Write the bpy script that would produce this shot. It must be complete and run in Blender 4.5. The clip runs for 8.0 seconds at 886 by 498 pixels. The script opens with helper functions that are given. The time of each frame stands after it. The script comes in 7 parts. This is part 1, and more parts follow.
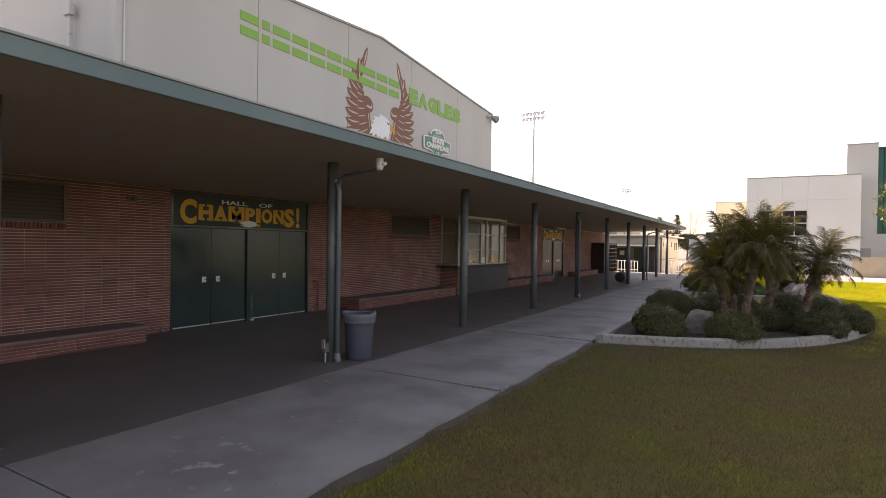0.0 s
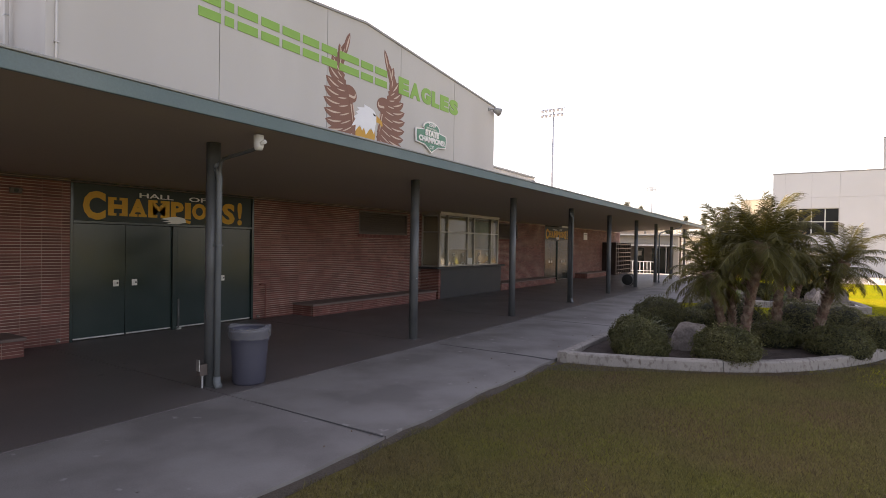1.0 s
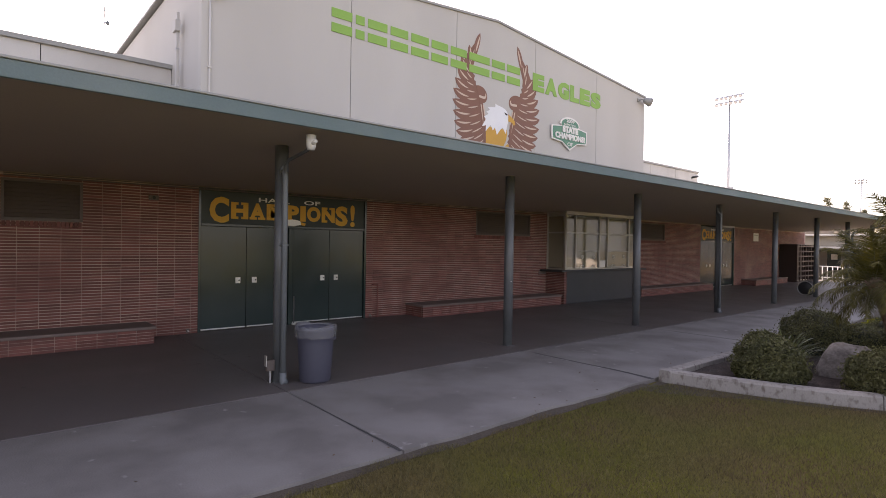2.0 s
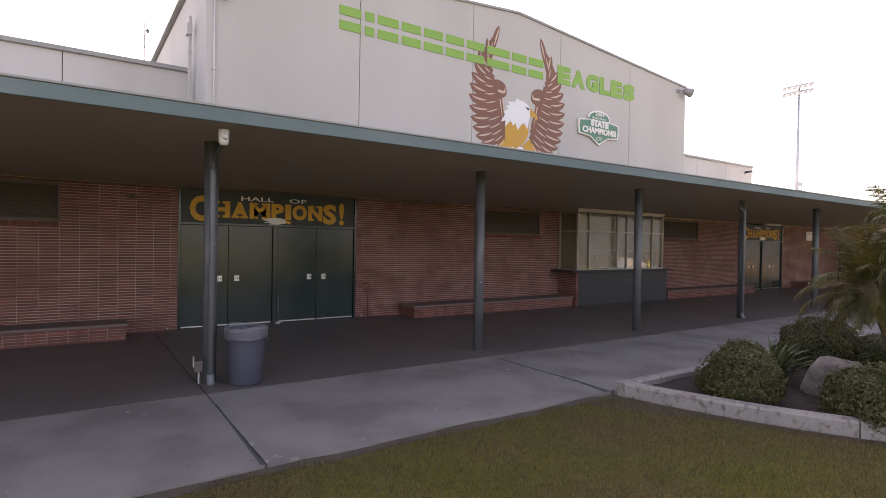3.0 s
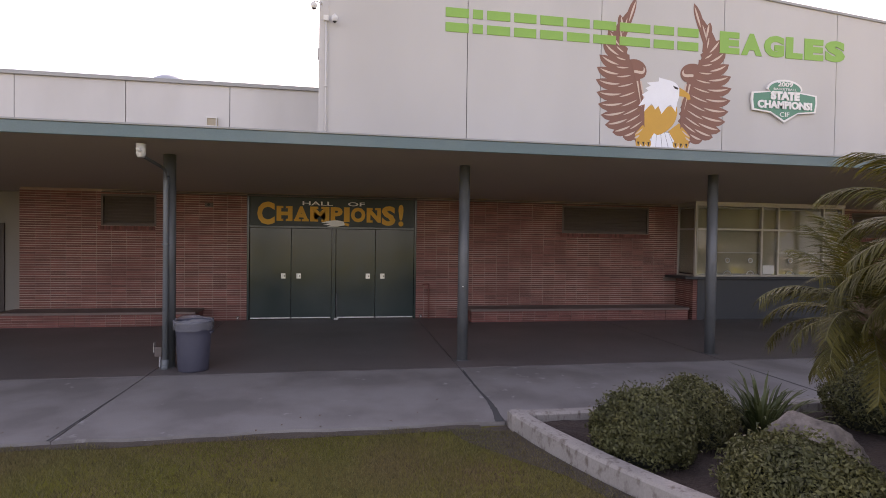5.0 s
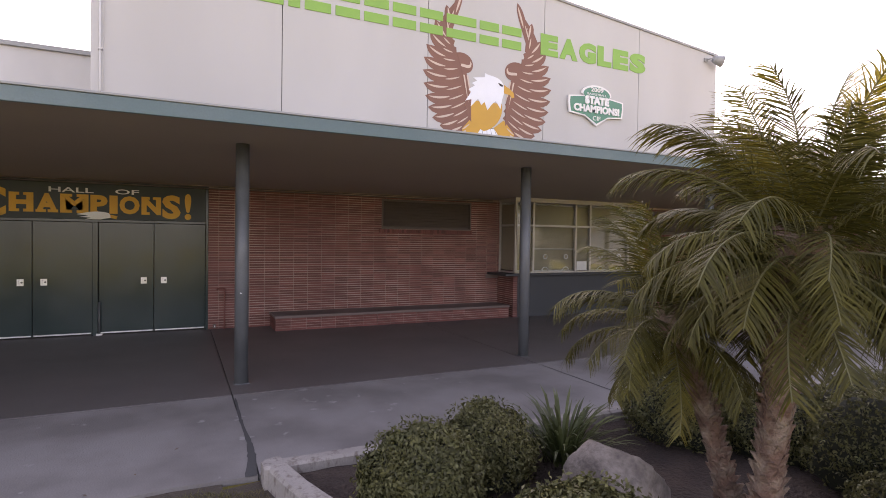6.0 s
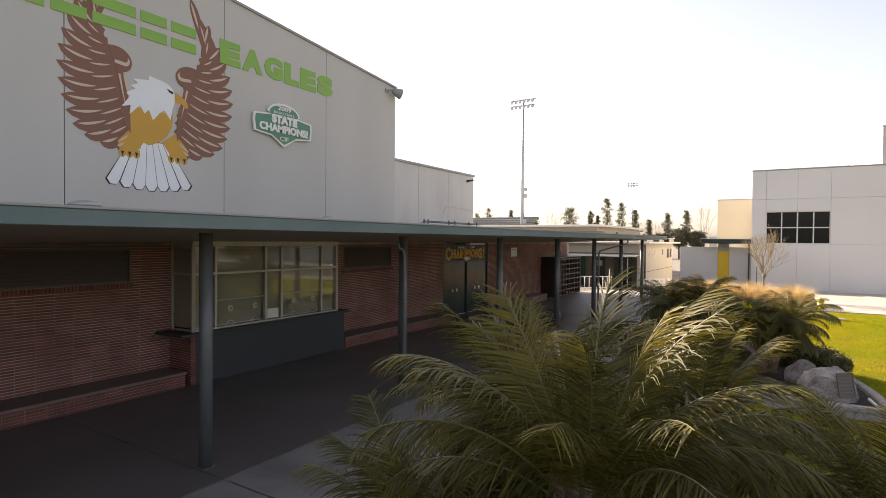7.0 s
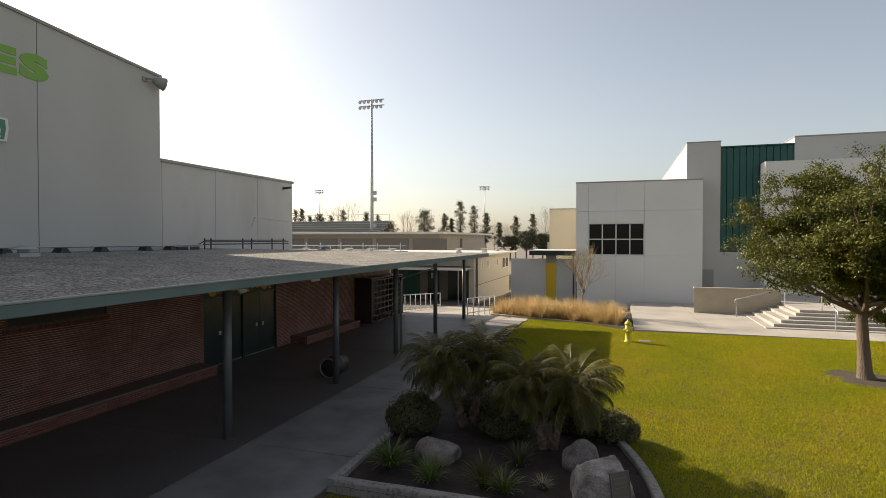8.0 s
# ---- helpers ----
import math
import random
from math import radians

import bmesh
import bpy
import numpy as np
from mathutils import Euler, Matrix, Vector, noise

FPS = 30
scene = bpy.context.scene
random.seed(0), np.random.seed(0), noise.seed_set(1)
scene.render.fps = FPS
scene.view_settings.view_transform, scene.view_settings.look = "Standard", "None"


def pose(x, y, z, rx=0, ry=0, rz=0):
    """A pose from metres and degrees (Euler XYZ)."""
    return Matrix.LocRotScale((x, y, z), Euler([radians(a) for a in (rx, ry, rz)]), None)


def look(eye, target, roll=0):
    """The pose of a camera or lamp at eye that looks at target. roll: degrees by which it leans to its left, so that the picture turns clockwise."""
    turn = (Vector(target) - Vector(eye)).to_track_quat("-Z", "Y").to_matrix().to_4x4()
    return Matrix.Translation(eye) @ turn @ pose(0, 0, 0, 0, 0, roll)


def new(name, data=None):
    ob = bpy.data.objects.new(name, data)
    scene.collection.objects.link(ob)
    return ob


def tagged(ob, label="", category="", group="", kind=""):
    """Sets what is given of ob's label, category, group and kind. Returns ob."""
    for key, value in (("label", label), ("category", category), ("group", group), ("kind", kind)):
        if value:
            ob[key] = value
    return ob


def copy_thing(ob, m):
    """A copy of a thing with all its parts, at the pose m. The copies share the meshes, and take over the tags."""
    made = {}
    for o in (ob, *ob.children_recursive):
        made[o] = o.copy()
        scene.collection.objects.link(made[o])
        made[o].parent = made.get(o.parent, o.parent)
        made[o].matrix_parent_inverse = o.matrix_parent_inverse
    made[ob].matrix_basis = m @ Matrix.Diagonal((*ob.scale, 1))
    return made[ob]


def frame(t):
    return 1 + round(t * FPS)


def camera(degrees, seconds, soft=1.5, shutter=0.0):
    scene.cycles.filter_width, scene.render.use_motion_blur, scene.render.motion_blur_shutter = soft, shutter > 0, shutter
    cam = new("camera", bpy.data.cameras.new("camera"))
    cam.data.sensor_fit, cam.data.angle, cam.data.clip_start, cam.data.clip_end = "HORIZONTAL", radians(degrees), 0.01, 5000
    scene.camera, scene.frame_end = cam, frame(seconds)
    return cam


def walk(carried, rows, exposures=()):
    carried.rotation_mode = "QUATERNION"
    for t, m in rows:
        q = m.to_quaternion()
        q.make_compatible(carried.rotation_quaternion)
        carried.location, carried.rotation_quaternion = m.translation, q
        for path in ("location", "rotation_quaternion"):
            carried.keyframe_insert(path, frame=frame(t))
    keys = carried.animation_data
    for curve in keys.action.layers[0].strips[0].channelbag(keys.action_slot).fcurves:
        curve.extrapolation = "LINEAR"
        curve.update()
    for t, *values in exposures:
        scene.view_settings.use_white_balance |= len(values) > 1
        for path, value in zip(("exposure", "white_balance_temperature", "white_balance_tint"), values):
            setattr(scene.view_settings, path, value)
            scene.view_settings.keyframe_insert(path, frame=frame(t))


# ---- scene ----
cam = camera(78.1, 8.0, 0.9)
PATH = [
    (0, (-0.204, 0.221, 1.802), (-1.212, 1.948, 1.787), 0.8),
    (0.3, (-0.141, 1.212, 1.81), (-1.171, 2.926, 1.793), 1.1),
    (0.5, (-0.006, 1.79, 1.828), (-1.029, 3.508, 1.808), 1.0),
    (0.8, (0.103, 2.211, 1.806), (-0.927, 3.925, 1.791), 0.9),
    (1, (0.231, 2.42, 1.82), (-0.854, 4.099, 1.802), 0.9),
    (1.5, (0.535, 3.02, 1.814), (-0.797, 4.511, 1.796), 0.9),
    (2, (0.832, 3.629, 1.804), (-0.694, 4.922, 1.786), 0.9),
    (2.2, (0.972, 3.849, 1.804), (-0.613, 5.069, 1.786), 0.9),
    (3.3, (1.72, 5.88, 1.848), (0.066, 7.004, 1.822), 1.0),
    (3.5, (1.953, 6.453, 1.858), (0.286, 7.558, 1.831), 1.0),
    (3.8, (2.226, 7.167, 1.868), (0.434, 8.056, 1.838), 1.1),
    (4, (2.414, 7.62, 1.893), (0.526, 8.277, 1.86), 0.9),
    (4.2, (2.499, 8.115, 1.868), (0.54, 8.512, 1.837), 0.9),
    (5.3, (2.42, 9.33, 1.89), (0.45, 9.672, 1.854), 0.8),
    (5.5, (2.143, 9.552, 1.885), (0.176, 9.909, 1.849), 0.8),
    (5.8, (1.721, 9.92, 1.873), (-0.187, 10.52, 1.837), 0.8),
    (6, (1.464, 10.143, 1.881), (-0.335, 11.015, 1.842), 0.8),
    (6.2, (1.189, 10.284, 1.905), (-0.437, 11.448, 1.862), 1.0),
    (6.4, (0.871, 10.413, 1.999), (-0.699, 11.651, 1.95), 1.3),
    (6.5, (0.754, 10.472, 2.063), (-0.782, 11.753, 2.018), 1.0),
    (6.7, (0.59, 10.557, 2.338), (-0.839, 11.955, 2.292), 1.2),
    (6.8, (0.498, 10.666, 2.539), (-0.865, 12.129, 2.502), 0.9),
    (6.9, (0.398, 10.727, 2.788), (-0.853, 12.287, 2.754), 0.5),
    (7, (0.439, 10.811, 2.976), (-0.619, 12.508, 2.941), 0.5),
    (7.1, (0.402, 11.05, 3.122), (-0.48, 12.845, 3.087), 0.4),
    (7.2, (0.436, 11.39, 3.232), (-0.275, 13.259, 3.196), 0.2),
    (7.3, (0.479, 11.719, 3.31), (-0.207, 13.597, 3.274), 0.2),
    (7.5, (0.649, 12.474, 3.358), (0.02, 14.372, 3.322), 0.2),
    (7.7, (0.968, 13.358, 3.69), (0.343, 15.258, 3.655), 0.1),
    (8, (1.412, 14.951, 3.902), (0.795, 16.853, 3.867), -0.0),
]
EXPOSURES = [(0.0, 1.8, 7300, 22), (2.0, 2.12, 7200, 27), (3.5, 2.2, 7200, 29), (5.5, 2.4, 7200, 30), (6.0, 2.57, 7200, 31), (6.6, 2.53, 7200, 31), (6.8, 2.4, 7200, 28), (7.0, 1.5, 7200, 19), (7.2, 0.84, 7100, 12), (7.5, 0.70, 7000, 10), (8.0, 0.62, 7000, 10)]
walk(cam, [(t, look(eye, target, roll)) for t, eye, target, roll in PATH], EXPOSURES)

# ---- world and sun ----
SUN_TO = Vector((-1.775, 0.62, 1.0)).normalized()
ELEV = math.asin(SUN_TO.z)
world = bpy.data.worlds.new("world")
scene.world = world
world.use_nodes = True
wn, wl = world.node_tree.nodes, world.node_tree.links
wn.clear()
sky = wn.new("ShaderNodeTexSky")
sky.sky_type = "NISHITA"
sky.sun_disc = False
sky.sun_elevation = ELEV
sky.sun_rotation = math.atan2(SUN_TO.x, SUN_TO.y)
sky.air_density, sky.dust_density, sky.ozone_density = 1.0, 1.8, 1.5
back = wn.new("ShaderNodeBackground")
back.inputs["Strength"].default_value = 0.105
outw = wn.new("ShaderNodeOutputWorld")
haze = wn.new("ShaderNodeHueSaturation")
haze.inputs["Saturation"].default_value = 0.62
wl.new(sky.outputs[0], haze.inputs["Color"])
wl.new(haze.outputs[0], back.inputs[0])
wl.new(back.outputs[0], outw.inputs[0])

sun_data = bpy.data.lights.new("sun", "SUN")
sun_data.energy = 5.0
sun_data.angle = radians(0.55)
sun_data.color = (1.0, 0.90, 0.76)
sun = new("sun", sun_data)
sun.matrix_world = look((0, 0, 60), Vector((0, 0, 60)) - SUN_TO)


# ---- materials ----
def material(name, color, rough=0.7, vary=0.12, scale=6.0, fine=60.0, bump=0.15, metal=0.0, color2=None, mix_scale=1.2,
             mix_at=0.55, mix_soft=0.12, stretch=(1, 1, 1), per=None, transmission=0.0, spec=0.5, bump_dist=0.01, specks=None):
    """A surface with a base colour varied at two scales, an optional second colour in patches, and fine relief."""
    m = bpy.data.materials.new(name)
    m.use_nodes = True
    n, l = m.node_tree.nodes, m.node_tree.links
    b = n["Principled BSDF"]
    geo = n.new("ShaderNodeNewGeometry")
    mp = n.new("ShaderNodeMapping")
    mp.inputs["Scale"].default_value = stretch
    l.new(geo.outputs["Position"], mp.inputs["Vector"])

    def tex(sc, detail=4.0):
        t = n.new("ShaderNodeTexNoise")
        t.inputs["Scale"].default_value = sc
        t.inputs["Detail"].default_value = detail
        l.new(mp.outputs[0], t.inputs["Vector"])
        return t

    big, small = tex(scale), tex(fine, 3.0)
    col = n.new("ShaderNodeRGB")
    col.outputs[0].default_value = (*color, 1)
    source = col.outputs[0]
    if color2:
        patch = tex(mix_scale, 6.0)
        ramp = n.new("ShaderNodeMapRange")
        ramp.inputs["From Min"].default_value = mix_at - mix_soft
        ramp.inputs["From Max"].default_value = mix_at + mix_soft
        l.new(patch.outputs["Fac"], ramp.inputs["Value"])
        mx = n.new("ShaderNodeMix")
        mx.data_type = "RGBA"
        l.new(ramp.outputs[0], mx.inputs["Factor"])
        l.new(source, mx.inputs["A"])
        mx.inputs["B"].default_value = (*color2, 1)
        source = mx.outputs["Result"]
    if specks:
        area, dot = tex(0.55, 3.0), tex(specks[1], 5.0)
        both = n.new("ShaderNodeMath")
        both.operation = "MULTIPLY_ADD"
        both.inputs[1].default_value = 0.45
        l.new(area.outputs["Fac"], both.inputs[0])
        l.new(dot.outputs["Fac"], both.inputs[2])
        sr = n.new("ShaderNodeMapRange")
        sr.inputs["From Min"].default_value, sr.inputs["From Max"].default_value = specks[2] + 0.20, specks[2] + 0.26
        l.new(both.outputs[0], sr.inputs["Value"])
        sm = n.new("ShaderNodeMix")
        sm.data_type = "RGBA"
        l.new(sr.outputs[0], sm.inputs["Factor"])
        l.new(source, sm.inputs["A"])
        sm.inputs["B"].default_value = (*specks[0], 1)
        source = sm.outputs["Result"]
    add = n.new("ShaderNodeMath")
    add.operation = "ADD"
    l.new(big.outputs["Fac"], add.inputs[0])
    l.new(small.outputs["Fac"], add.inputs[1])
    val = n.new("ShaderNodeMapRange")
    val.inputs["From Min"].default_value, val.inputs["From Max"].default_value = 0.6, 1.4
    val.inputs["To Min"].default_value, val.inputs["To Max"].default_value = 1 - vary, 1 + vary
    l.new(add.outputs[0], val.inputs["Value"])
    value = val.outputs[0]
    if per:
        if per[0] == "island":
            r = geo.outputs["Random Per Island"]
        else:
            r = n.new("ShaderNodeObjectInfo").outputs["Random"]
        rm = n.new("ShaderNodeMapRange")
        rm.inputs["To Min"].default_value, rm.inputs["To Max"].default_value = 1 - per[1], 1 + per[1]
        l.new(r, rm.inputs["Value"])
        mul = n.new("ShaderNodeMath")
        mul.operation = "MULTIPLY"
        l.new(value, mul.inputs[0])
        l.new(rm.outputs[0], mul.inputs[1])
        value = mul.outputs[0]
    hsv = n.new("ShaderNodeHueSaturation")
    l.new(source, hsv.inputs["Color"])
    l.new(value, hsv.inputs["Value"])
    l.new(hsv.outputs[0], b.inputs["Base Color"])
    rr = n.new("ShaderNodeMapRange")
    rr.inputs["To Min"].default_value, rr.inputs["To Max"].default_value = max(rough - 0.12, 0.02), min(rough + 0.12, 1)
    l.new(big.outputs["Fac"], rr.inputs["Value"])
    l.new(rr.outputs[0], b.inputs["Roughness"])
    b.inputs["Metallic"].default_value = metal
    b.inputs["Specular IOR Level"].default_value = spec
    if transmission:
        b.inputs["Subsurface Weight"].default_value = 0.0
    if bump:
        bp = n.new("ShaderNodeBump")
        bp.inputs["Strength"].default_value = bump
        bp.inputs["Distance"].default_value = bump_dist
        l.new(small.outputs["Fac"], bp.inputs["Height"])
        l.new(bp.outputs[0], b.inputs["Normal"])
    return m


def leaf_material(name, color, color2, rough=0.45, through_light=0.35, per=0.3, patch=2.5, at=0.52):
    """Thin foliage: two tones by leaf, light that passes through."""
    m = material(name, color, rough, 0.15, 3.0, 40.0, 0.0, color2=color2, mix_scale=patch, mix_at=at, mix_soft=0.15, per=("island", per), spec=0.3)
    n, l = m.node_tree.nodes, m.node_tree.links
    b, out = n["Principled BSDF"], n["Material Output"]
    hsv = next(x for x in n if x.bl_idname == "ShaderNodeHueSaturation")
    tr = n.new("ShaderNodeBsdfTranslucent")
    l.new(hsv.outputs[0], tr.inputs["Color"])
    mx = n.new("ShaderNodeMixShader")
    mx.inputs[0].default_value = through_light
    l.new(b.outputs[0], mx.inputs[1])
    l.new(tr.outputs[0], mx.inputs[2])
    l.new(mx.outputs[0], out.inputs["Surface"])
    return m


def film_material(name, color, clear):
    """Thin cloudy plastic film."""
    m = material(name, color, 0.3, 0.15, 12.0, 60.0, 0.3)
    n, l = m.node_tree.nodes, m.node_tree.links
    tr = n.new("ShaderNodeBsdfTransparent")
    mx = n.new("ShaderNodeMixShader")
    mx.inputs[0].default_value = clear
    l.new(n["Principled BSDF"].outputs[0], mx.inputs[1])
    l.new(tr.outputs[0], mx.inputs[2])
    l.new(mx.outputs[0], n["Material Output"].inputs["Surface"])
    return m


def glass_material(name, tint=(0.85, 0.87, 0.85)):
    m = bpy.data.materials.new(name)
    m.use_nodes = True
    b = m.node_tree.nodes["Principled BSDF"]
    b.inputs["Base Color"].default_value = (*tint, 1)
    b.inputs["Roughness"].default_value = 0.02
    b.inputs["Transmission Weight"].default_value = 1.0
    b.inputs["IOR"].default_value = 1.45
    return m


STUCCO = material("stucco_warm_grey", (0.50, 0.485, 0.455), 0.85, 0.06, 0.7, 140.0, 0.25, color2=(0.445, 0.43, 0.40), mix_scale=0.35, stretch=(1, 1, 0.35))
STUCCO_WING = material("stucco_light_grey", (0.55, 0.535, 0.505), 0.85, 0.06, 0.9, 140.0, 0.25, color2=(0.48, 0.465, 0.435), mix_scale=0.4, stretch=(1, 1, 0.4))
STUCCO_WHITE = material("stucco_white", (0.72, 0.71, 0.68), 0.85, 0.04, 0.6, 120.0, 0.2, color2=(0.66, 0.65, 0.62), mix_scale=0.3)
STUCCO_GREY = material("stucco_grey", (0.50, 0.49, 0.47), 0.85, 0.04, 0.6, 120.0, 0.2)
STUCCO_TAN = material("stucco_tan", (0.56, 0.49, 0.36), 0.85, 0.05, 0.8, 120.0, 0.2)
STUCCO_CREAM = material("stucco_cream", (0.52, 0.47, 0.385), 0.85, 0.05, 0.8, 120.0, 0.2)
# dark taupe: recess shade put into the render's colour; also the hall's grey infill
STUCCO_SHADE_TAUPE = material("stucco_shade_taupe", (0.22, 0.20, 0.18), 0.85, 0.05, 0.8, 120.0, 0.2)
COPING = material("coping_grey_metal", (0.29, 0.29, 0.275), 0.5, 0.1, 2.0, 50.0, 0.1)
JOINT_DARK = material("joint_dark", (0.06, 0.058, 0.055), 0.9, 0.1)
JOINT_GREY = material("joint_grey", (0.30, 0.295, 0.28), 0.9, 0.1)
GREEN_METAL = material("green_metal_panel", (0.012, 0.085, 0.07), 0.45, 0.06, 2.0, 40.0, 0.05)
TEAL = material("teal_paint", (0.095, 0.145, 0.148), 0.5, 0.1, 1.5, 60.0, 0.12, color2=(0.13, 0.175, 0.175), mix_scale=0.8)
SOFFIT = material("soffit_paint", (0.43, 0.36, 0.30), 0.7, 0.06, 1.2, 60.0, 0.12)
POST = material("post_grey_green_paint", (0.105, 0.11, 0.112), 0.42, 0.14, 3.0, 60.0, 0.12, color2=(0.075, 0.08, 0.082), mix_scale=2.0)
PIPE_PAINT = material("downspout_paint", (0.12, 0.132, 0.137), 0.5, 0.14, 3.0, 60.0, 0.12)
BRICK = material("roman_brick", (0.158, 0.055, 0.044), 0.75, 0.16, 5.0, 90.0, 0.35, color2=(0.138, 0.049, 0.040), mix_scale=2.2, per=("island", 0.26))
BRICK_ONE = material("roman_brick_single", (0.158, 0.055, 0.044), 0.75, 0.16, 5.0, 90.0, 0.35, color2=(0.138, 0.049, 0.040), mix_scale=2.2, per=("object", 0.26))
MORTAR = material("mortar", (0.43, 0.33, 0.275), 0.95, 0.2, 4.0, 120.0, 0.4, color2=(0.25, 0.17, 0.14), mix_scale=1.1, mix_at=0.52)
BENCH_TOP = material("bench_top_dark", (0.16, 0.118, 0.104), 0.7, 0.15, 3.0, 60.0, 0.2)
DOOR_GREEN = material("door_dark_green_paint", (0.018, 0.032, 0.03), 0.2, 0.12, 2.0, 50.0, 0.06)
PANEL_GREEN = material("panel_dark_green_paint", (0.014, 0.024, 0.023), 0.5, 0.12, 2.0, 50.0, 0.06)
COUNTER = material("counter_dark_teal_paint", (0.03, 0.034, 0.038), 0.5, 0.1, 2.0, 50.0, 0.06)
VENT_DARK = material("vent_dark_brown", (0.10, 0.078, 0.068), 0.6, 0.1)
STEEL = material("brushed_steel", (0.6, 0.6, 0.58), 0.35, 0.1, 8.0, 120.0, 0.05, metal=0.9)
ALU = material("aluminium_frame", (0.45, 0.42, 0.37), 0.45, 0.1, 5.0, 80.0, 0.05, metal=0.5)
GALV = material("galvanised_metal", (0.42, 0.43, 0.44), 0.5, 0.1, 5.0, 80.0, 0.05, metal=0.6)
WHITE_PAINT = material("white_paint", (0.75, 0.75, 0.73), 0.6, 0.06, 3.0, 60.0, 0.08)
OFF_WHITE = material("off_white_metal", (0.62, 0.61, 0.57), 0.5, 0.08, 3.0, 60.0, 0.06)
GOLD = material("gold_paint", (0.62, 0.33, 0.03), 0.6, 0.08, 3.0, 60.0, 0.05)
LIME = material("lime_green_paint", (0.215, 0.40, 0.075), 0.65, 0.08, 2.0, 60.0, 0.05)
MURAL_BROWN = material("mural_brown_paint", (0.215, 0.102, 0.070), 0.7, 0.1, 2.0, 60.0, 0.05)
MURAL_TAN = material("mural_tan_paint", (0.56, 0.44, 0.35), 0.7, 0.08, 2.0, 60.0, 0.05)
MURAL_WHITE = material("mural_white_paint", (0.74, 0.75, 0.76), 0.65, 0.05, 2.0, 60.0, 0.05)
MURAL_GOLD = material("mural_gold_paint", (0.55, 0.30, 0.045), 0.65, 0.08, 2.0, 60.0, 0.05)
MURAL_LINE = material("mural_dark_line", (0.03, 0.022, 0.02), 0.7, 0.1)
SIGN_GREEN = material("sign_green", (0.075, 0.22, 0.14), 0.5, 0.06, 2.0, 60.0, 0.04)
SIGN_WHITE = material("sign_white", (0.72, 0.70, 0.66), 0.5, 0.05, 2.0, 60.0, 0.04)
CONCRETE = material("walk_concrete", (0.245, 0.226, 0.212), 0.64, 0.14, 1.1, 70.0, 0.3, color2=(0.155, 0.14, 0.13), mix_scale=1.1, mix_at=0.5, mix_soft=0.12, specks=((0.30, 0.28, 0.265), 5.0, 0.70))
# separate slab; part of its darkness is canopy shade put into the colour
SLAB_SHADED = material("slab_concrete_shaded", (0.125, 0.107, 0.10), 0.48, 0.16, 1.0, 70.0, 0.25, color2=(0.10, 0.087, 0.082), mix_scale=0.7, mix_at=0.5, mix_soft=0.2, specks=((0.06, 0.05, 0.046), 9.0, 0.73))
CONCRETE_LIGHT = material("far_concrete", (0.43, 0.39, 0.34), 0.85, 0.12, 0.8, 60.0, 0.2, color2=(0.35, 0.32, 0.28), mix_scale=0.5)
KERB = material("kerb_peeling_paint", (0.275, 0.248, 0.222), 0.8, 0.16, 3.0, 80.0, 0.4, color2=(0.135, 0.108, 0.09), mix_scale=17.0, mix_at=0.61, mix_soft=0.09, stretch=(1, 1, 0.6))
SOIL = material("planter_soil", (0.030, 0.019, 0.014), 0.95, 0.4, 3.0, 35.0, 1.0, color2=(0.048, 0.031, 0.022), mix_scale=4.0, bump_dist=0.03)
LAWN = material("lawn_ground", (0.125, 0.118, 0.018), 0.95, 0.3, 1.6, 40.0, 0.8, color2=(0.135, 0.102, 0.036), mix_scale=0.6, mix_at=0.52, bump_dist=0.03, spec=0.1)
GROUND = material("bare_ground", (0.20, 0.175, 0.14), 0.95, 0.2, 0.1, 5.0, 0.4)
LITTER = material("dry_leaf_litter", (0.15, 0.105, 0.065), 0.9, 0.3, 6.0, 60.0, 0.1)
EARTH_EDGE = material("bare_earth_edge", (0.075, 0.058, 0.042), 0.95, 0.3, 3.0, 50.0, 0.8, bump_dist=0.03)
COURT = material("worn_court_asphalt", (0.175, 0.158, 0.138), 0.9, 0.2, 0.9, 80.0, 0.4, color2=(0.12, 0.108, 0.096), mix_scale=0.5, mix_at=0.5, mix_soft=0.2)
STUCCO_HALL = material("stucco_hall", (0.37, 0.335, 0.29), 0.85, 0.06, 0.5, 100.0, 0.2)
ASPHALT = material("asphalt", (0.06, 0.058, 0.055), 0.9, 0.15, 1.0, 90.0, 0.4)
GRAVEL = material("roof_gravel", (0.36, 0.325, 0.275), 0.95, 0.5, 1.2, 30.0, 1.0, color2=(0.12, 0.112, 0.10), mix_scale=17.0, mix_at=0.5, mix_soft=0.06, bump_dist=0.04)
ROCK = material("granite_boulder", (0.21, 0.178, 0.155), 0.85, 0.45, 3.0, 30.0, 0.7, color2=(0.11, 0.09, 0.078), mix_scale=4.5, mix_soft=0.10, bump_dist=0.02)
PLAQUE_EDGE = material("plaque_worn_metal", (0.16, 0.14, 0.12), 0.5, 0.1, 5.0, 80.0, 0.1, metal=0.4)
ROCK_PALE = material("pale_granite", (0.30, 0.265, 0.235), 0.85, 0.5, 3.0, 34.0, 0.8, color2=(0.15, 0.125, 0.108), mix_scale=4.0, mix_soft=0.10, bump_dist=0.02)
TRUNK = material("palm_trunk", (0.15, 0.088, 0.062), 0.95, 0.35, 8.0, 50.0, 0.9, color2=(0.26, 0.20, 0.15), mix_scale=9.0, bump_dist=0.03)
BARK = material("tree_bark", (0.15, 0.108, 0.082), 0.95, 0.3, 5.0, 40.0, 0.9, stretch=(1, 1, 0.3), bump_dist=0.03)
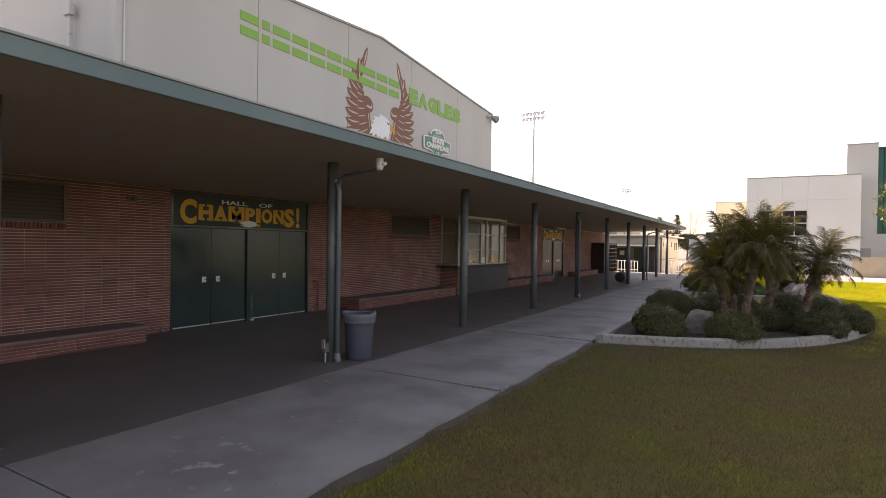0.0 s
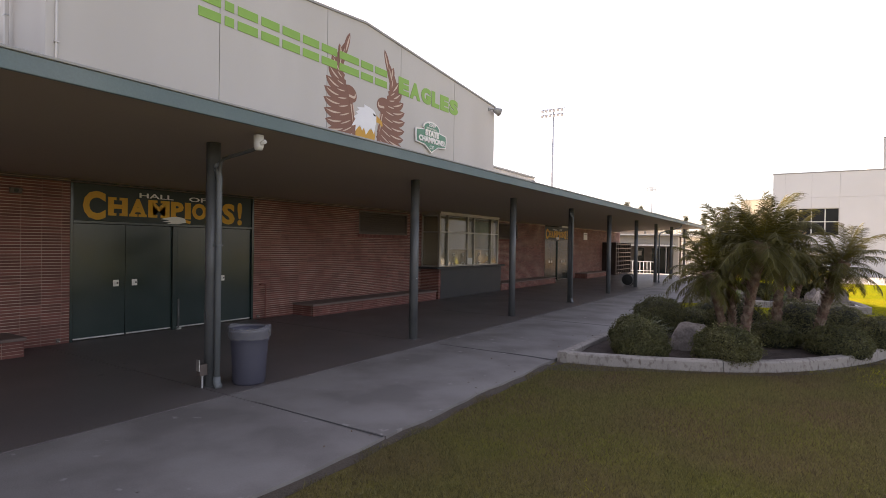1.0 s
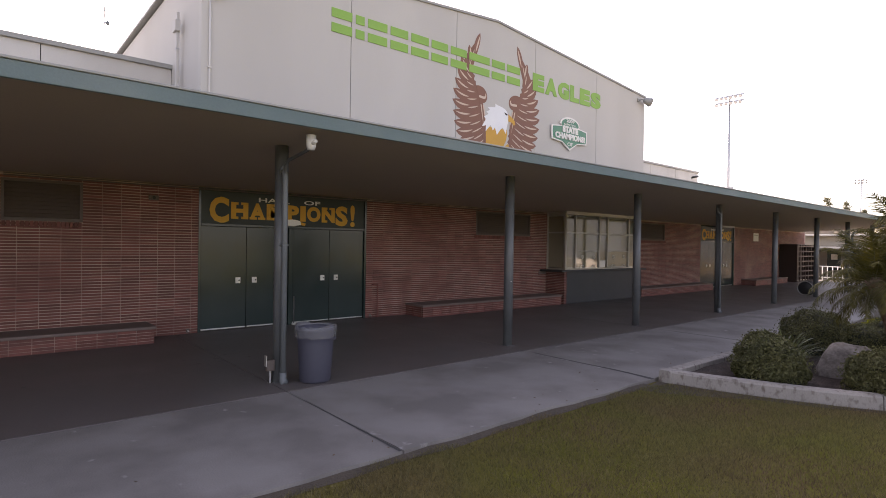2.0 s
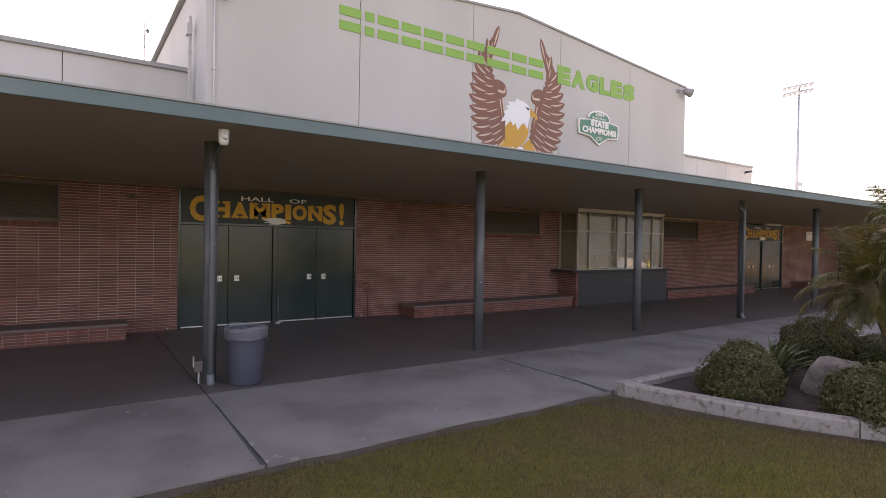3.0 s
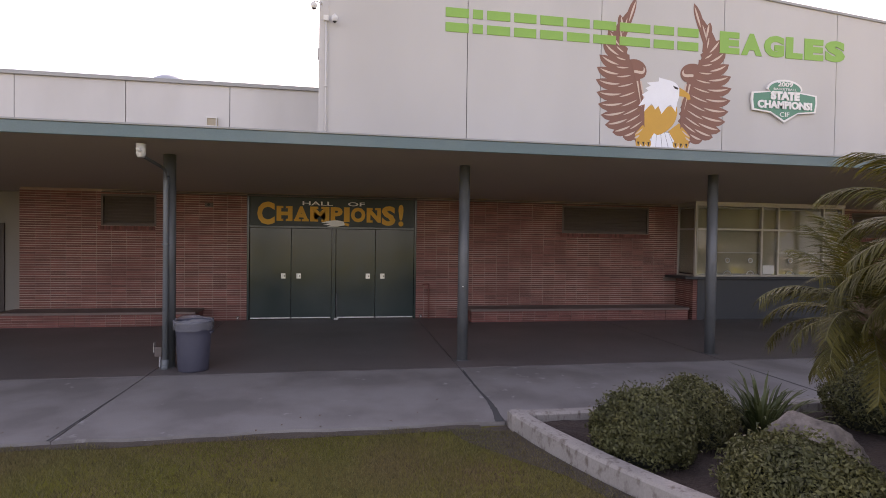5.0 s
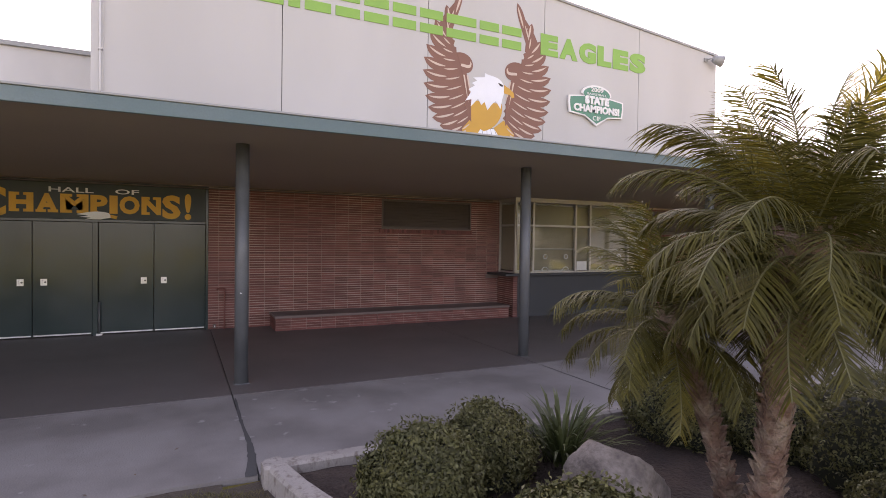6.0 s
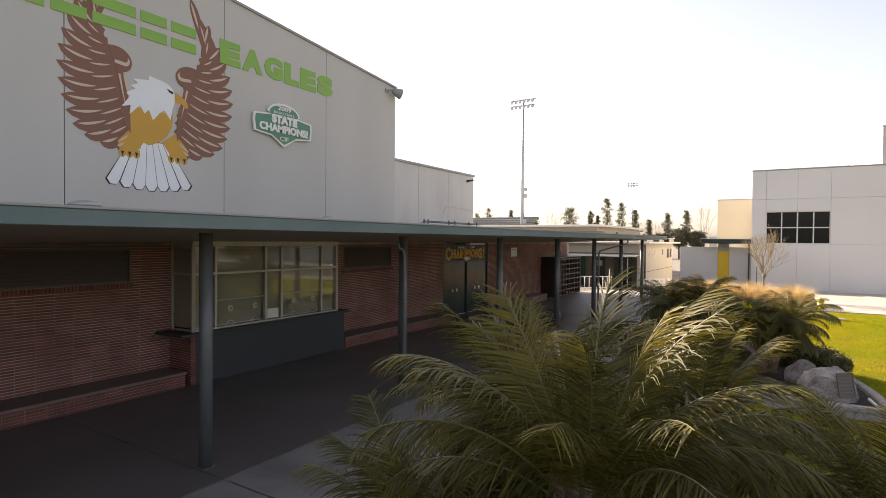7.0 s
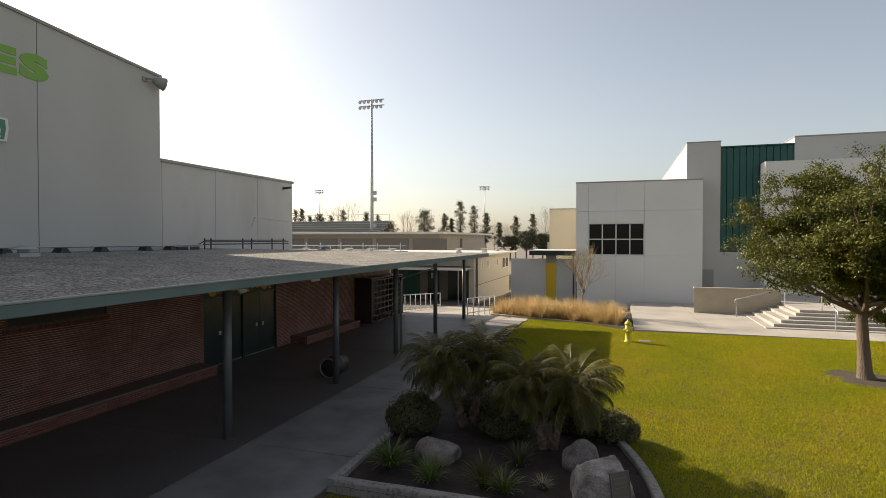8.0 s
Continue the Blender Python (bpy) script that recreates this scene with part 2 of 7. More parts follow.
TWIG = material("bare_twig", (0.30, 0.24, 0.15), 0.9, 0.2)
PALM_LEAF = leaf_material("palm_leaflet", (0.060, 0.056, 0.011), (0.108, 0.094, 0.018), 0.6, 0.25, 0.4)
# yellower leaflets, with sunlight on the frond tips put into the colour
PALM_GOLD_SUNLIT = leaf_material("palm_leaflet_yellow_sunlit", (0.150, 0.118, 0.017), (0.10, 0.095, 0.022), 0.5, 0.35, 0.25)
PALM_RIB = material("palm_rib", (0.115, 0.108, 0.042), 0.5, 0.15)
SHRUB_LEAF = leaf_material("shrub_leaf", (0.088, 0.090, 0.036), (0.140, 0.132, 0.052), 0.5, 0.25, 0.4)
# near-black plant insides: the shade among the leaves, put into the colour
CORE_SHADE = material("plant_core_shade", (0.018, 0.02, 0.01), 0.95, 0.3)
LILY_LEAF = leaf_material("lily_leaf", (0.06, 0.078, 0.028), (0.095, 0.105, 0.04), 0.4, 0.3, 0.35)
LILY_BRIGHT = leaf_material("lily_leaf_bright", (0.10, 0.17, 0.035), (0.17, 0.21, 0.05), 0.4, 0.4, 0.35)
TREE_LEAF = leaf_material("tree_leaf", (0.080, 0.096, 0.018), (0.145, 0.140, 0.026), 0.5, 0.3, 0.4, 1.2)
# leaf colour lightened to carry the haze over distant trees
FAR_LEAF_HAZY = leaf_material("far_leaf_hazy", (0.10, 0.102, 0.055), (0.14, 0.132, 0.075), 0.7, 0.25, 0.35)
GRASS = leaf_material("grass_blade", (0.300, 0.325, 0.005), (0.430, 0.365, 0.012), 0.85, 0.4, 0.34, 0.42, 0.52)
# worn turf, with the shade over the near lawn put into its dull colour
WORN_SHADED_GRASS = leaf_material("worn_shaded_grass_blade", (0.150, 0.138, 0.052), (0.160, 0.112, 0.068), 0.8, 0.35, 0.5, 0.8, 0.52)
STRAW = leaf_material("straw_grass", (0.62, 0.45, 0.22), (0.50, 0.35, 0.15), 0.7, 0.4, 0.25)
BIN_GREY = material("bin_grey_plastic", (0.058, 0.058, 0.080), 0.5, 0.1, 3.0, 60.0, 0.1)
BAG = film_material("bin_liner", (0.27, 0.27, 0.29), 0.62)
BLACK = material("black_plastic", (0.02, 0.02, 0.02), 0.5, 0.1)
BROWN_DARK = material("cage_dark_brown", (0.03, 0.018, 0.015), 0.5, 0.12)
YELLOW = material("yellow_paint", (0.62, 0.40, 0.02), 0.6, 0.05)
HYDRANT = material("hydrant_yellow", (0.62, 0.55, 0.06), 0.5, 0.1, 8.0, 60.0, 0.1)
BLOCK = material("split_face_block", (0.43, 0.36, 0.27), 0.9, 0.12, 2.0, 60.0, 0.3, per=("island", 0.08))
WIN_DARK = material("dark_window_glass", (0.008, 0.009, 0.010), 0.06, 0.05, 1.0, 10.0, 0.0, spec=0.22)
GLASS = glass_material("clear_glass")
INTERIOR = material("interior_tan", (0.42, 0.36, 0.25), 0.8, 0.08)
SHADE_TAN = material("window_shade_tan", (0.36, 0.31, 0.22), 0.8, 0.06, 1.0, 30.0, 0.05)
LAMP_GLASS = material("lamp_glass", (0.6, 0.6, 0.58), 0.2, 0.05)


# ---- mesh helpers ----
class Mesh:
    """Gathers vertices and faces for one mesh."""

    def __init__(self):
        self.v, self.f = [], []

    def add(self, verts, faces):
        o = len(self.v)
        self.v.extend(verts)
        self.f.extend([tuple(i + o for i in f) for f in faces])
        return self

    def quad(self, a, b, c, d):
        return self.add([a, b, c, d], [(0, 1, 2, 3)])

    def box(self, x0, y0, z0, x1, y1, z1, c=0.0):
        x0, x1 = sorted((x0, x1))
        y0, y1 = sorted((y0, y1))
        z0, z1 = sorted((z0, z1))
        if c <= 0:
            v = [(x, y, z) for x in (x0, x1) for y in (y0, y1) for z in (z0, z1)]
            return self.add(v, [(0, 1, 3, 2), (4, 6, 7, 5), (0, 4, 5, 1), (2, 3, 7, 6), (0, 2, 6, 4), (1, 5, 7, 3)])
        c = min(c, (x1 - x0) / 2.1, (y1 - y0) / 2.1, (z1 - z0) / 2.1)
        v, idx = [], {}
        for i, x in enumerate((x0, x1)):
            for j, y in enumerate((y0, y1)):
                for k, z in enumerate((z0, z1)):
                    dx, dy, dz = (c if i == 0 else -c), (c if j == 0 else -c), (c if k == 0 else -c)
                    for a, p in enumerate(((x, y + dy, z + dz), (x + dx, y, z + dz), (x + dx, y + dy, z))):
                        idx[i, j, k, a] = len(v)
                        v.append(p)
        g = idx.get
        f = []
        for i in (0, 1):
            f.append([g((i, j, k, 0)) for j, k in ((0, 0), (0, 1), (1, 1), (1, 0))][:: 1 if i == 0 else -1])
            f.append([g((j, i, k, 1)) for j, k in ((0, 0), (1, 0), (1, 1), (0, 1))][:: 1 if i == 0 else -1])
            f.append([g((j, k, i, 2)) for j, k in ((0, 0), (0, 1), (1, 1), (1, 0))][:: 1 if i == 0 else -1])
        for i in (0, 1):
            for j in (0, 1):
                f.append([g((i, j, 0, 0)), g((i, j, 1, 0)), g((i, j, 1, 1)), g((i, j, 0, 1))])
                f.append([g((i, 0, j, 0)), g((i, 1, j, 0)), g((i, 1, j, 2)), g((i, 0, j, 2))])
                f.append([g((0, i, j, 1)), g((1, i, j, 1)), g((1, i, j, 2)), g((0, i, j, 2))])
                for k in (0, 1):
                    f.append([g((i, j, k, 0)), g((i, j, k, 1)), g((i, j, k, 2))])
        return self.add(v, f)

    def tube(self, pts, r, n=12, cap=True):
        """A tube along points; r is one radius or one for each point."""
        pts = [Vector(p) for p in pts]
        rs = r if isinstance(r, (list, tuple)) else [r] * len(pts)
        o = len(self.v)
        side = None
        for i, p in enumerate(pts):
            d = (pts[min(i + 1, len(pts) - 1)] - pts[max(i - 1, 0)]).normalized()
            if side is None:
                side = d.orthogonal().normalized()
            side = (side - d * side.dot(d)).normalized()
            up = d.cross(side)
            for k in range(n):
                a = 2 * math.pi * k / n
                self.v.append(tuple(p + (side * math.cos(a) + up * math.sin(a)) * rs[i]))
        for i in range(len(pts) - 1):
            for k in range(n):
                a, b = o + i * n + k, o + i * n + (k + 1) % n
                self.f.append((a, b, b + n, a + n))
        if cap:
            self.f.append(tuple(o + k for k in reversed(range(n))))
            self.f.append(tuple(o + (len(pts) - 1) * n + k for k in range(n)))
        return self

    def lathe(self, x, y, rows, n=24):
        """A turned shape round the upright axis at x, y; rows of (radius, z)."""
        o = len(self.v)
        for r, z in rows:
            for k in range(n):
                a = 2 * math.pi * k / n
                self.v.append((x + r * math.cos(a), y + r * math.sin(a), z))
        for i in range(len(rows) - 1):
            for k in range(n):
                a, b = o + i * n + k, o + i * n + (k + 1) % n
                self.f.append((a, b, b + n, a + n))
        self.f.append(tuple(o + k for k in reversed(range(n))))
        self.f.append(tuple(o + (len(rows) - 1) * n + k for k in range(n)))
        return self

    def prism_x(self, poly, x0, x1):
        """A flat shape of (y, z) corners, given thickness from x0 to x1."""
        n = len(poly)
        o = len(self.v)
        self.v.extend([(x0, y, z) for y, z in poly] + [(x1, y, z) for y, z in poly])
        self.f.append(tuple(o + i for i in range(n)))
        self.f.append(tuple(o + n + i for i in reversed(range(n))))
        for i in range(n):
            j = (i + 1) % n
            self.f.append((o + i, o + n + i, o + n + j, o + j))
        return self

    def prism_z(self, poly, z0, z1):
        n = len(poly)
        o = len(self.v)
        self.v.extend([(x, y, z0) for x, y in poly] + [(x, y, z1) for x, y in poly])
        self.f.append(tuple(o + i for i in reversed(range(n))))
        self.f.append(tuple(o + n + i for i in range(n)))
        for i in range(n):
            j = (i + 1) % n
            self.f.append((o + i, o + j, o + n + j, o + n + i))
        return self

    def data(self, name):
        me = bpy.data.meshes.new(name)
        me.from_pydata(self.v, [], self.f)
        me.update()
        return me


def part(name, mesh, mat, parent=None, label="", smooth=False, at=None):
    me = mesh if isinstance(mesh, bpy.types.Mesh) else mesh.data(name)
    if mat and not me.materials:
        me.materials.append(mat)
    if smooth:
        me.polygons.foreach_set("use_smooth", [True] * len(me.polygons))
    ob = new(name, me)
    if parent:
        ob.parent = parent
        if parent.type == "EMPTY":
            ob.matrix_parent_inverse = Matrix.Translation(-parent.location)
    if at:
        ob.matrix_basis = at
    if label:
        ob["label"] = label
    return ob


def thing(name, label, category, group="", at=(0, 0, 0)):
    ob = new(name)
    ob.empty_display_size = 0.2
    ob.location = at
    return tagged(ob, label, category, group)


def structure(name, mesh, mat, label="", parent=None, smooth=False):
    ob = part(name, mesh, mat, parent, smooth=smooth)
    return tagged(ob, label, kind="structure")


def outward(me):
    bm = bmesh.new()
    bm.from_mesh(me)
    bmesh.ops.recalc_face_normals(bm, faces=bm.faces)
    bm.to_mesh(me)
    bm.free()
    return me


def text_mesh(name, body, size, extrude, bold=0.0, spacing=1.0):
    """Letters in the built-in font as a mesh, lying in its own xy plane."""
    cu = bpy.data.curves.new(name, "FONT")
    cu.body, cu.size, cu.extrude, cu.offset, cu.space_character = body, size, extrude, bold, spacing
    cu.resolution_u = 3
    ob = bpy.data.objects.new(name, cu)
    scene.collection.objects.link(ob)
    bpy.context.view_layer.update()
    me = bpy.data.meshes.new_from_object(ob.evaluated_get(bpy.context.evaluated_depsgraph_get()))
    bpy.data.objects.remove(ob)
    bpy.data.curves.remove(cu)
    me.name = name
    return me


def wall_text(name, body, y0, y1, z0, z1, x, mat, parent, bold=0.0, depth=0.006, label=""):
    """Letters on a wall that faces +x, from y0 to y1 and z0 to z1."""
    me = text_mesh(name, body, 1.0, 0.5, bold)
    co = np.empty(len(me.vertices) * 3)
    me.vertices.foreach_get("co", co)
    co = co.reshape(-1, 3)
    lo, hi = co.min(0), co.max(0)
    u = (co[:, 0] - lo[0]) / (hi[0] - lo[0])
    w = (co[:, 1] - lo[1]) / (hi[1] - lo[1])
    d = (co[:, 2] - lo[2]) / (hi[2] - lo[2])
    out = np.stack([x + depth * d, y0 + (y1 - y0) * u, z0 + (z1 - z0) * w], 1)
    me.vertices.foreach_set("co", out.ravel())
    me.update()
    return part(name, me, mat, parent, label)


# ---- ground ----
WALL_X, POST_X, EDGE_X, GYM_X, WING_X = -10.34, -5.88, -4.70, -14.78, -18.15
SLAB_EDGE, LAWN_EDGE = -5.35, -2.98


def kerb_y(x):
    """The lawn side of the first planter's kerb."""
    u = min(max((x + 2.94) / 5.06, 0.0), 1.0)
    return 17.5 - 6.78 * math.sqrt(1 - u * u) + (0.13 * math.sin(math.pi * (x + 2.94) / 2.94) if -2.94 < x < 0 else 0.0)


def fall(y):
    """The ground is level to y = 42 and then falls gently."""
    return -0.7 * min(max((y - 42.0) / 18.0, 0.0), 1.0)


def sheet(x0, x1, ys, dz):
    m = Mesh()
    for y0, y1 in zip(ys, ys[1:]):
        m.quad((x0, y0, fall(y0) + dz), (x1, y0, fall(y0) + dz), (x1, y1, fall(y1) + dz), (x0, y1, fall(y1) + dz))
    return m


ground = structure("ground", sheet(-2500, 2500, [-2500, 42, 60, 4000], -0.12), GROUND, "dry bare ground reaching the horizon")

lawn_poly = [(LAWN_EDGE + 0.02, -40), (70, -40), (70, 39.6), (11, 40.1), (2.0, 39.7), (0.0, 41.3), (-2.94, 41.9), (LAWN_EDGE + 0.02, 41.0)]
lawn = structure("lawn", Mesh().prism_z(lawn_poly, -0.11, -0.035), LAWN, "short green lawn with drier patches")

JOINTS = [-10.7, -6.4, -2.1, 2.2, 6.45, 10.72, 15.05, 19.4, 23.7, 28.0, 32.3, 36.6, 41.0]
pavement = structure("pavement", Mesh().box(WALL_X - 3, -10.7, -0.11, LAWN_EDGE - 0.03, 41.0, -0.045), JOINT_DARK, "grey concrete walk with control joints beside the lawn")

rng = random.Random(4)


def worn_edge_panel(y0, y1):
    """A walk panel whose lawn side is a little broken."""
    n = 14
    edge = [(LAWN_EDGE + rng.uniform(-0.045, 0.02), y0 + (y1 - y0) * k / n) for k in range(n + 1)]
    m = 16
    low = [(SLAB_EDGE + 0.006 + (LAWN_EDGE - SLAB_EDGE) * k / m, y0 + rng.uniform(0, 0.009) * k / m) for k in range(m)]
    high = [(SLAB_EDGE + 0.006 + (LAWN_EDGE - SLAB_EDGE) * k / m, y1 - rng.uniform(0, 0.009) * k / m) for k in range(m)]
    return low + edge + high[::-1]


for a, b in zip(JOINTS, JOINTS[1:]):
    part("panel", Mesh().prism_z(worn_edge_panel(a + 0.007, b - 0.007), -0.10, 0.0), CONCRETE, pavement)
    # slab panel under the canopy, coloured darker for the shade there
    part("panel", Mesh().box(WALL_X - 2.8, a + 0.006, -0.10, SLAB_EDGE - 0.006, b - 0.006, 0.004, 0.004), SLAB_SHADED, pavement)

def crack(pts, width):
    """A ragged dirt-filled crack lying on the walk."""
    m = Mesh()
    for k in range(len(pts) - 1):
        (x0, y0), (x1, y1) = pts[k], pts[k + 1]
        n = 6
        for i in range(n):
            a, b = (k + i / n) / (len(pts) - 1), (k + (i + 1) / n) / (len(pts) - 1)
            p, q = Vector((x0, y0)).lerp(Vector((x1, y1)), i / n), Vector((x0, y0)).lerp(Vector((x1, y1)), (i + 1) / n)
            wa, wb = [width[0] + (width[1] - width[0]) * t + 0.35 * width[1] * noise.noise((t * 31.0, x0, 2.0)) for t in (a, b)]
            wa, wb = max(wa, 0.003), max(wb, 0.003)
            m.quad((p.x, p.y - wa, 0.0045), (q.x, q.y - wb, 0.0045), (q.x, q.y + wb, 0.0045), (p.x, p.y + wa, 0.0045))
    part("crack", m, JOINT_DARK, pavement, "dirt-filled crack in the concrete")


crack([(-5.2, 10.74), (-4.4, 10.72), (-3.7, 10.73), (-3.35, 10.71), (-2.98, 10.66)], (0.006, 0.045))
crack([(-4.9, 6.46), (-4.0, 6.44), (-2.99, 6.42)], (0.003, 0.014))
crack([(-5.25, 15.06), (-4.1, 15.05), (-2.99, 15.04)], (0.004, 0.016))

# bare strip where the turf has worn back from the walk
m = Mesh()
ys = [(-6 + 0.35 * k) for k in range(84)]
out_e = [LAWN_EDGE + 0.10 + 0.10 * abs(noise.noise((0.0, y * 0.9, 3.0))) + 0.05 * rng.random() for y in ys]
for k in range(len(ys) - 1):
    if ys[k] > 10.4 and ys[k] < 17.8:
        continue
    m.quad((LAWN_EDGE - 0.05, ys[k], -0.028), (out_e[k], ys[k], -0.030), (out_e[k + 1], ys[k + 1], -0.030), (LAWN_EDGE - 0.05, ys[k + 1], -0.028))
arc = [(x, kerb_y(x)) for x in [-2.94 + 5.06 * math.sin(math.pi / 2 * k / 60) for k in range(61)]]
for k in range(60):
    wide = [0.10 + 0.16 * abs(noise.noise((q[0] * 1.3, q[1] * 1.3, 5.0))) + (0.5 * math.exp(-(q[0] + 2.9) ** 2 / 0.6)) for q in arc[k:k + 2]]
    (x0, y0), (x1, y1) = arc[k:k + 2]
    out = Vector((y1 - y0, x0 - x1)).normalized()
    m.quad((x0 - out.x * 0.05, y0 - out.y * 0.05, -0.029), (x0 + out.x * wide[0], y0 + out.y * wide[0], -0.031), (x1 + out.x * wide[1], y1 + out.y * wide[1], -0.031), (x1 - out.x * 0.05, y1 - out.y * 0.05, -0.029))
structure("lawn_edge", m, EARTH_EDGE, "bare brown earth strip between walk and turf")

# the far court, the walk by the white building and the side lane
far_walk = structure("far_walk", sheet(-40, -2.9, [41.02, 45, 50, 55, 60, 75], -0.012), CONCRETE_LIGHT, "pale sunlit concrete court beyond the covered walk")
court = Mesh()
for a, b, c, d in (((-40, 43.0), (-10.35, 43.0), (-8.85, 46.2), (-40, 46.2)), ((-40, 46.2), (-8.85, 46.2), (-7.7, 48.7), (-40, 48.7)), ((-40, 48.7), (-3, 48.7), (-3, 60), (-40, 60)), ((-40, 60), (-3, 60), (-3, 75), (-40, 75))):
    court.quad(*[(x, y, fall(y) - 0.006) for x, y in (a, b, c, d)])
structure("court", court, COURT, "worn grey asphalt of the court before the low building")
cross = Mesh()
for x in range(2, 44, 3):
    cross.prism_z([(x + 0.01, 40.12), (x + 2.99, 40.12), (x + 2.99, 51.4), (x + 0.01, 51.4)], -0.2, -0.022)
structure("cross_walk", cross, CONCRETE_LIGHT, "pale concrete walk before the white building")
structure("lane", sheet(-7.4, -5.7, [48, 55, 60, 100], 0.004), ASPHALT, "grey lane between the low building and the wall")

# ---- covered walk: roof, soffit, fascia ----
ROOF_S, ROOF_N = -14.0, 41.05


def roof_z(x, y=0.0):
    """The roof climbs to the gym wall and levels out towards its far end."""
    return 3.225 + (EDGE_X - x) * 0.030 * min(max((44.6 - y) / 13.6, 0.0), 1.0)


m = Mesh()
for x0, y0, x1, y1 in ((WING_X - 1, ROOF_S, EDGE_X, 31.0), (WING_X - 1, 31.0, EDGE_X, ROOF_N), (WING_X - 1, ROOF_N, WALL_X, 44.6)):
    c = [(x0, y0), (x1, y0), (x1, y1), (x0, y1)]
    m.add([(x, y, roof_z(x, y) - 0.06) for x, y in c] + [(x, y, roof_z(x, y)) for x, y in c], [(0, 2, 1), (0, 3, 2), (4, 5, 6), (4, 6, 7), (0, 1, 5, 4), (1, 2, 6, 5), (2, 3, 7, 6), (3, 0, 4, 7)])
gravel_roof = structure("roof_gravel", m, GRAVEL, "flat gravelled roof over the walk and brick block")
y0, y1 = ROOF_S, ROOF_N - 0.03
v = [(EDGE_X - 0.03, y0, 3.075), (EDGE_X - 0.03, y1, 3.075), (WALL_X - 0.1, y1, 2.86), (WALL_X - 0.1, y0, 2.86)]
m = Mesh().add(v + [(x, y, z + 0.05) for x, y, z in v], [(0, 1, 2, 3), (7, 6, 5, 4), (0, 4, 5, 1), (1, 5, 6, 2), (2, 6, 7, 3), (3, 7, 4, 0)])
ceiling = structure("ceiling", m, SOFFIT, "brown-grey painted soffit over the walk")
structure("recess_ceiling", Mesh().box(WALL_X - 0.1, ROOF_S, 2.86, -14.7, 2.29, 2.92), SOFFIT, "soffit over the recessed entry")
fascia = structure("fascia", Mesh().box(EDGE_X - 0.03, ROOF_S, 3.065, EDGE_X + 0.005, ROOF_N, 3.215, 0.006), TEAL, "teal painted metal fascia along the roof edge")
structure("drip_edge", Mesh().box(EDGE_X - 0.05, ROOF_S, 3.215, EDGE_X + 0.02, ROOF_N, 3.24, 0.004), COPING, "thin metal drip edge")
structure("fascia_end", Mesh().box(EDGE_X - 0.05, ROOF_N, 3.065, -9.5, ROOF_N + 0.03, 3.25, 0.004), TEAL, "teal fascia across the roof end")
POSTS = [-10.61, -6.31, -2.02, 2.28, 6.58, 10.87, 15.17, 19.47, 23.77, 28.06, 32.2, 36.4, 40.75]

# ---- posts with their downspouts ----
def make_post(y):
    p = thing("canopy_post", "round grey-green painted steel canopy post", "post", "posts of the covered walk", (POST_X, y, 0))
    part("shaft", Mesh().lathe(POST_X, y, [(0.084, 0.0), (0.084, 3.035)], 20), POST, p, smooth=True)
    part("base_plate", Mesh().box(POST_X - 0.095, y - 0.095, 0.003, POST_X + 0.095, y + 0.095, 0.012, 0.003), POST, p)
    return p


first_post = make_post(POSTS[0])
for y in POSTS[1:]:
    copy_thing(first_post, Matrix.Translation((POST_X, y, 0)))

# the white mark on one post
part("sticker", Mesh().tube([(POST_X + 0.084 * math.cos(a) + 0.003, POSTS[5] - 0.03 + 0.03 * math.sin(a * 1.6), 1.13 + 0.03 * math.cos(a * 1.6)) for a in [0.3 * k for k in range(7)]], 0.006, 6), WHITE_PAINT, None)
bpy.data.objects["sticker"]["label"] = "curled white sticker on a steel post"
bpy.data.objects["sticker"]["category"] = "sticker"


def downspout(y, off, dy, style):
    d = thing("downspout", "painted round downspout clamped beside a canopy post", "downspout", "downspouts", (POST_X + off, y + dy, 0))
    x, yy = POST_X + off, y + dy
    if style == "outlet":
        pts = [(x, yy, 0.05), (x, yy, 2.60), (x - 0.02, yy, 2.67), (x - 0.06, yy, 2.71)]
        arm = [(x - 0.04, yy, 2.70), (x - 0.10, yy, 2.80), (x - 0.10, yy, 2.95)]
    elif style == "raking":
        pts = [(x, yy, 0.05), (x, yy, 2.45), (x + 0.03, yy + 0.05, 2.56), (x + 0.08, yy + 0.12, 2.60)]
        arm = [(x + 0.06, yy + 0.10, 2.59), (EDGE_X - 0.22, yy + 0.95, 2.86), (EDGE_X - 0.15, yy + 1.02, 2.92), (EDGE_X - 0.15, yy + 1.04, 3.02)]
    else:
        pts = [(x, yy, 0.05), (x, yy, 2.66), (x, yy - 0.02, 2.74), (x, yy - 0.09, 2.78)]
        arm = [(x, yy - 0.07, 2.775), (x - 0.02, yy - 0.14, 2.80), (x - 0.04, yy - 0.16, 2.93)]
    pipe = part("pipe", Mesh().tube(pts, 0.037 if style != "crook" else 0.03, 14), PIPE_PAINT, d, smooth=True)
    part("arm", Mesh().tube(arm, 0.028, 12), PIPE_PAINT, d, smooth=True)
    part("shoe", Mesh().tube([(x, yy, 0.14), (x, yy, 0.07), (x + 0.02, yy, 0.03), (x + 0.05, yy, 0.022)], [0.046, 0.048, 0.048, 0.044], 14), PIPE_PAINT, pipe, "mud-stained outlet elbow", smooth=True)
    part("strap", Mesh().box(POST_X + 0.02, yy - 0.041, 1.75, x + 0.039, yy + 0.041, 1.77, 0.003), PIPE_PAINT, d)
    return d


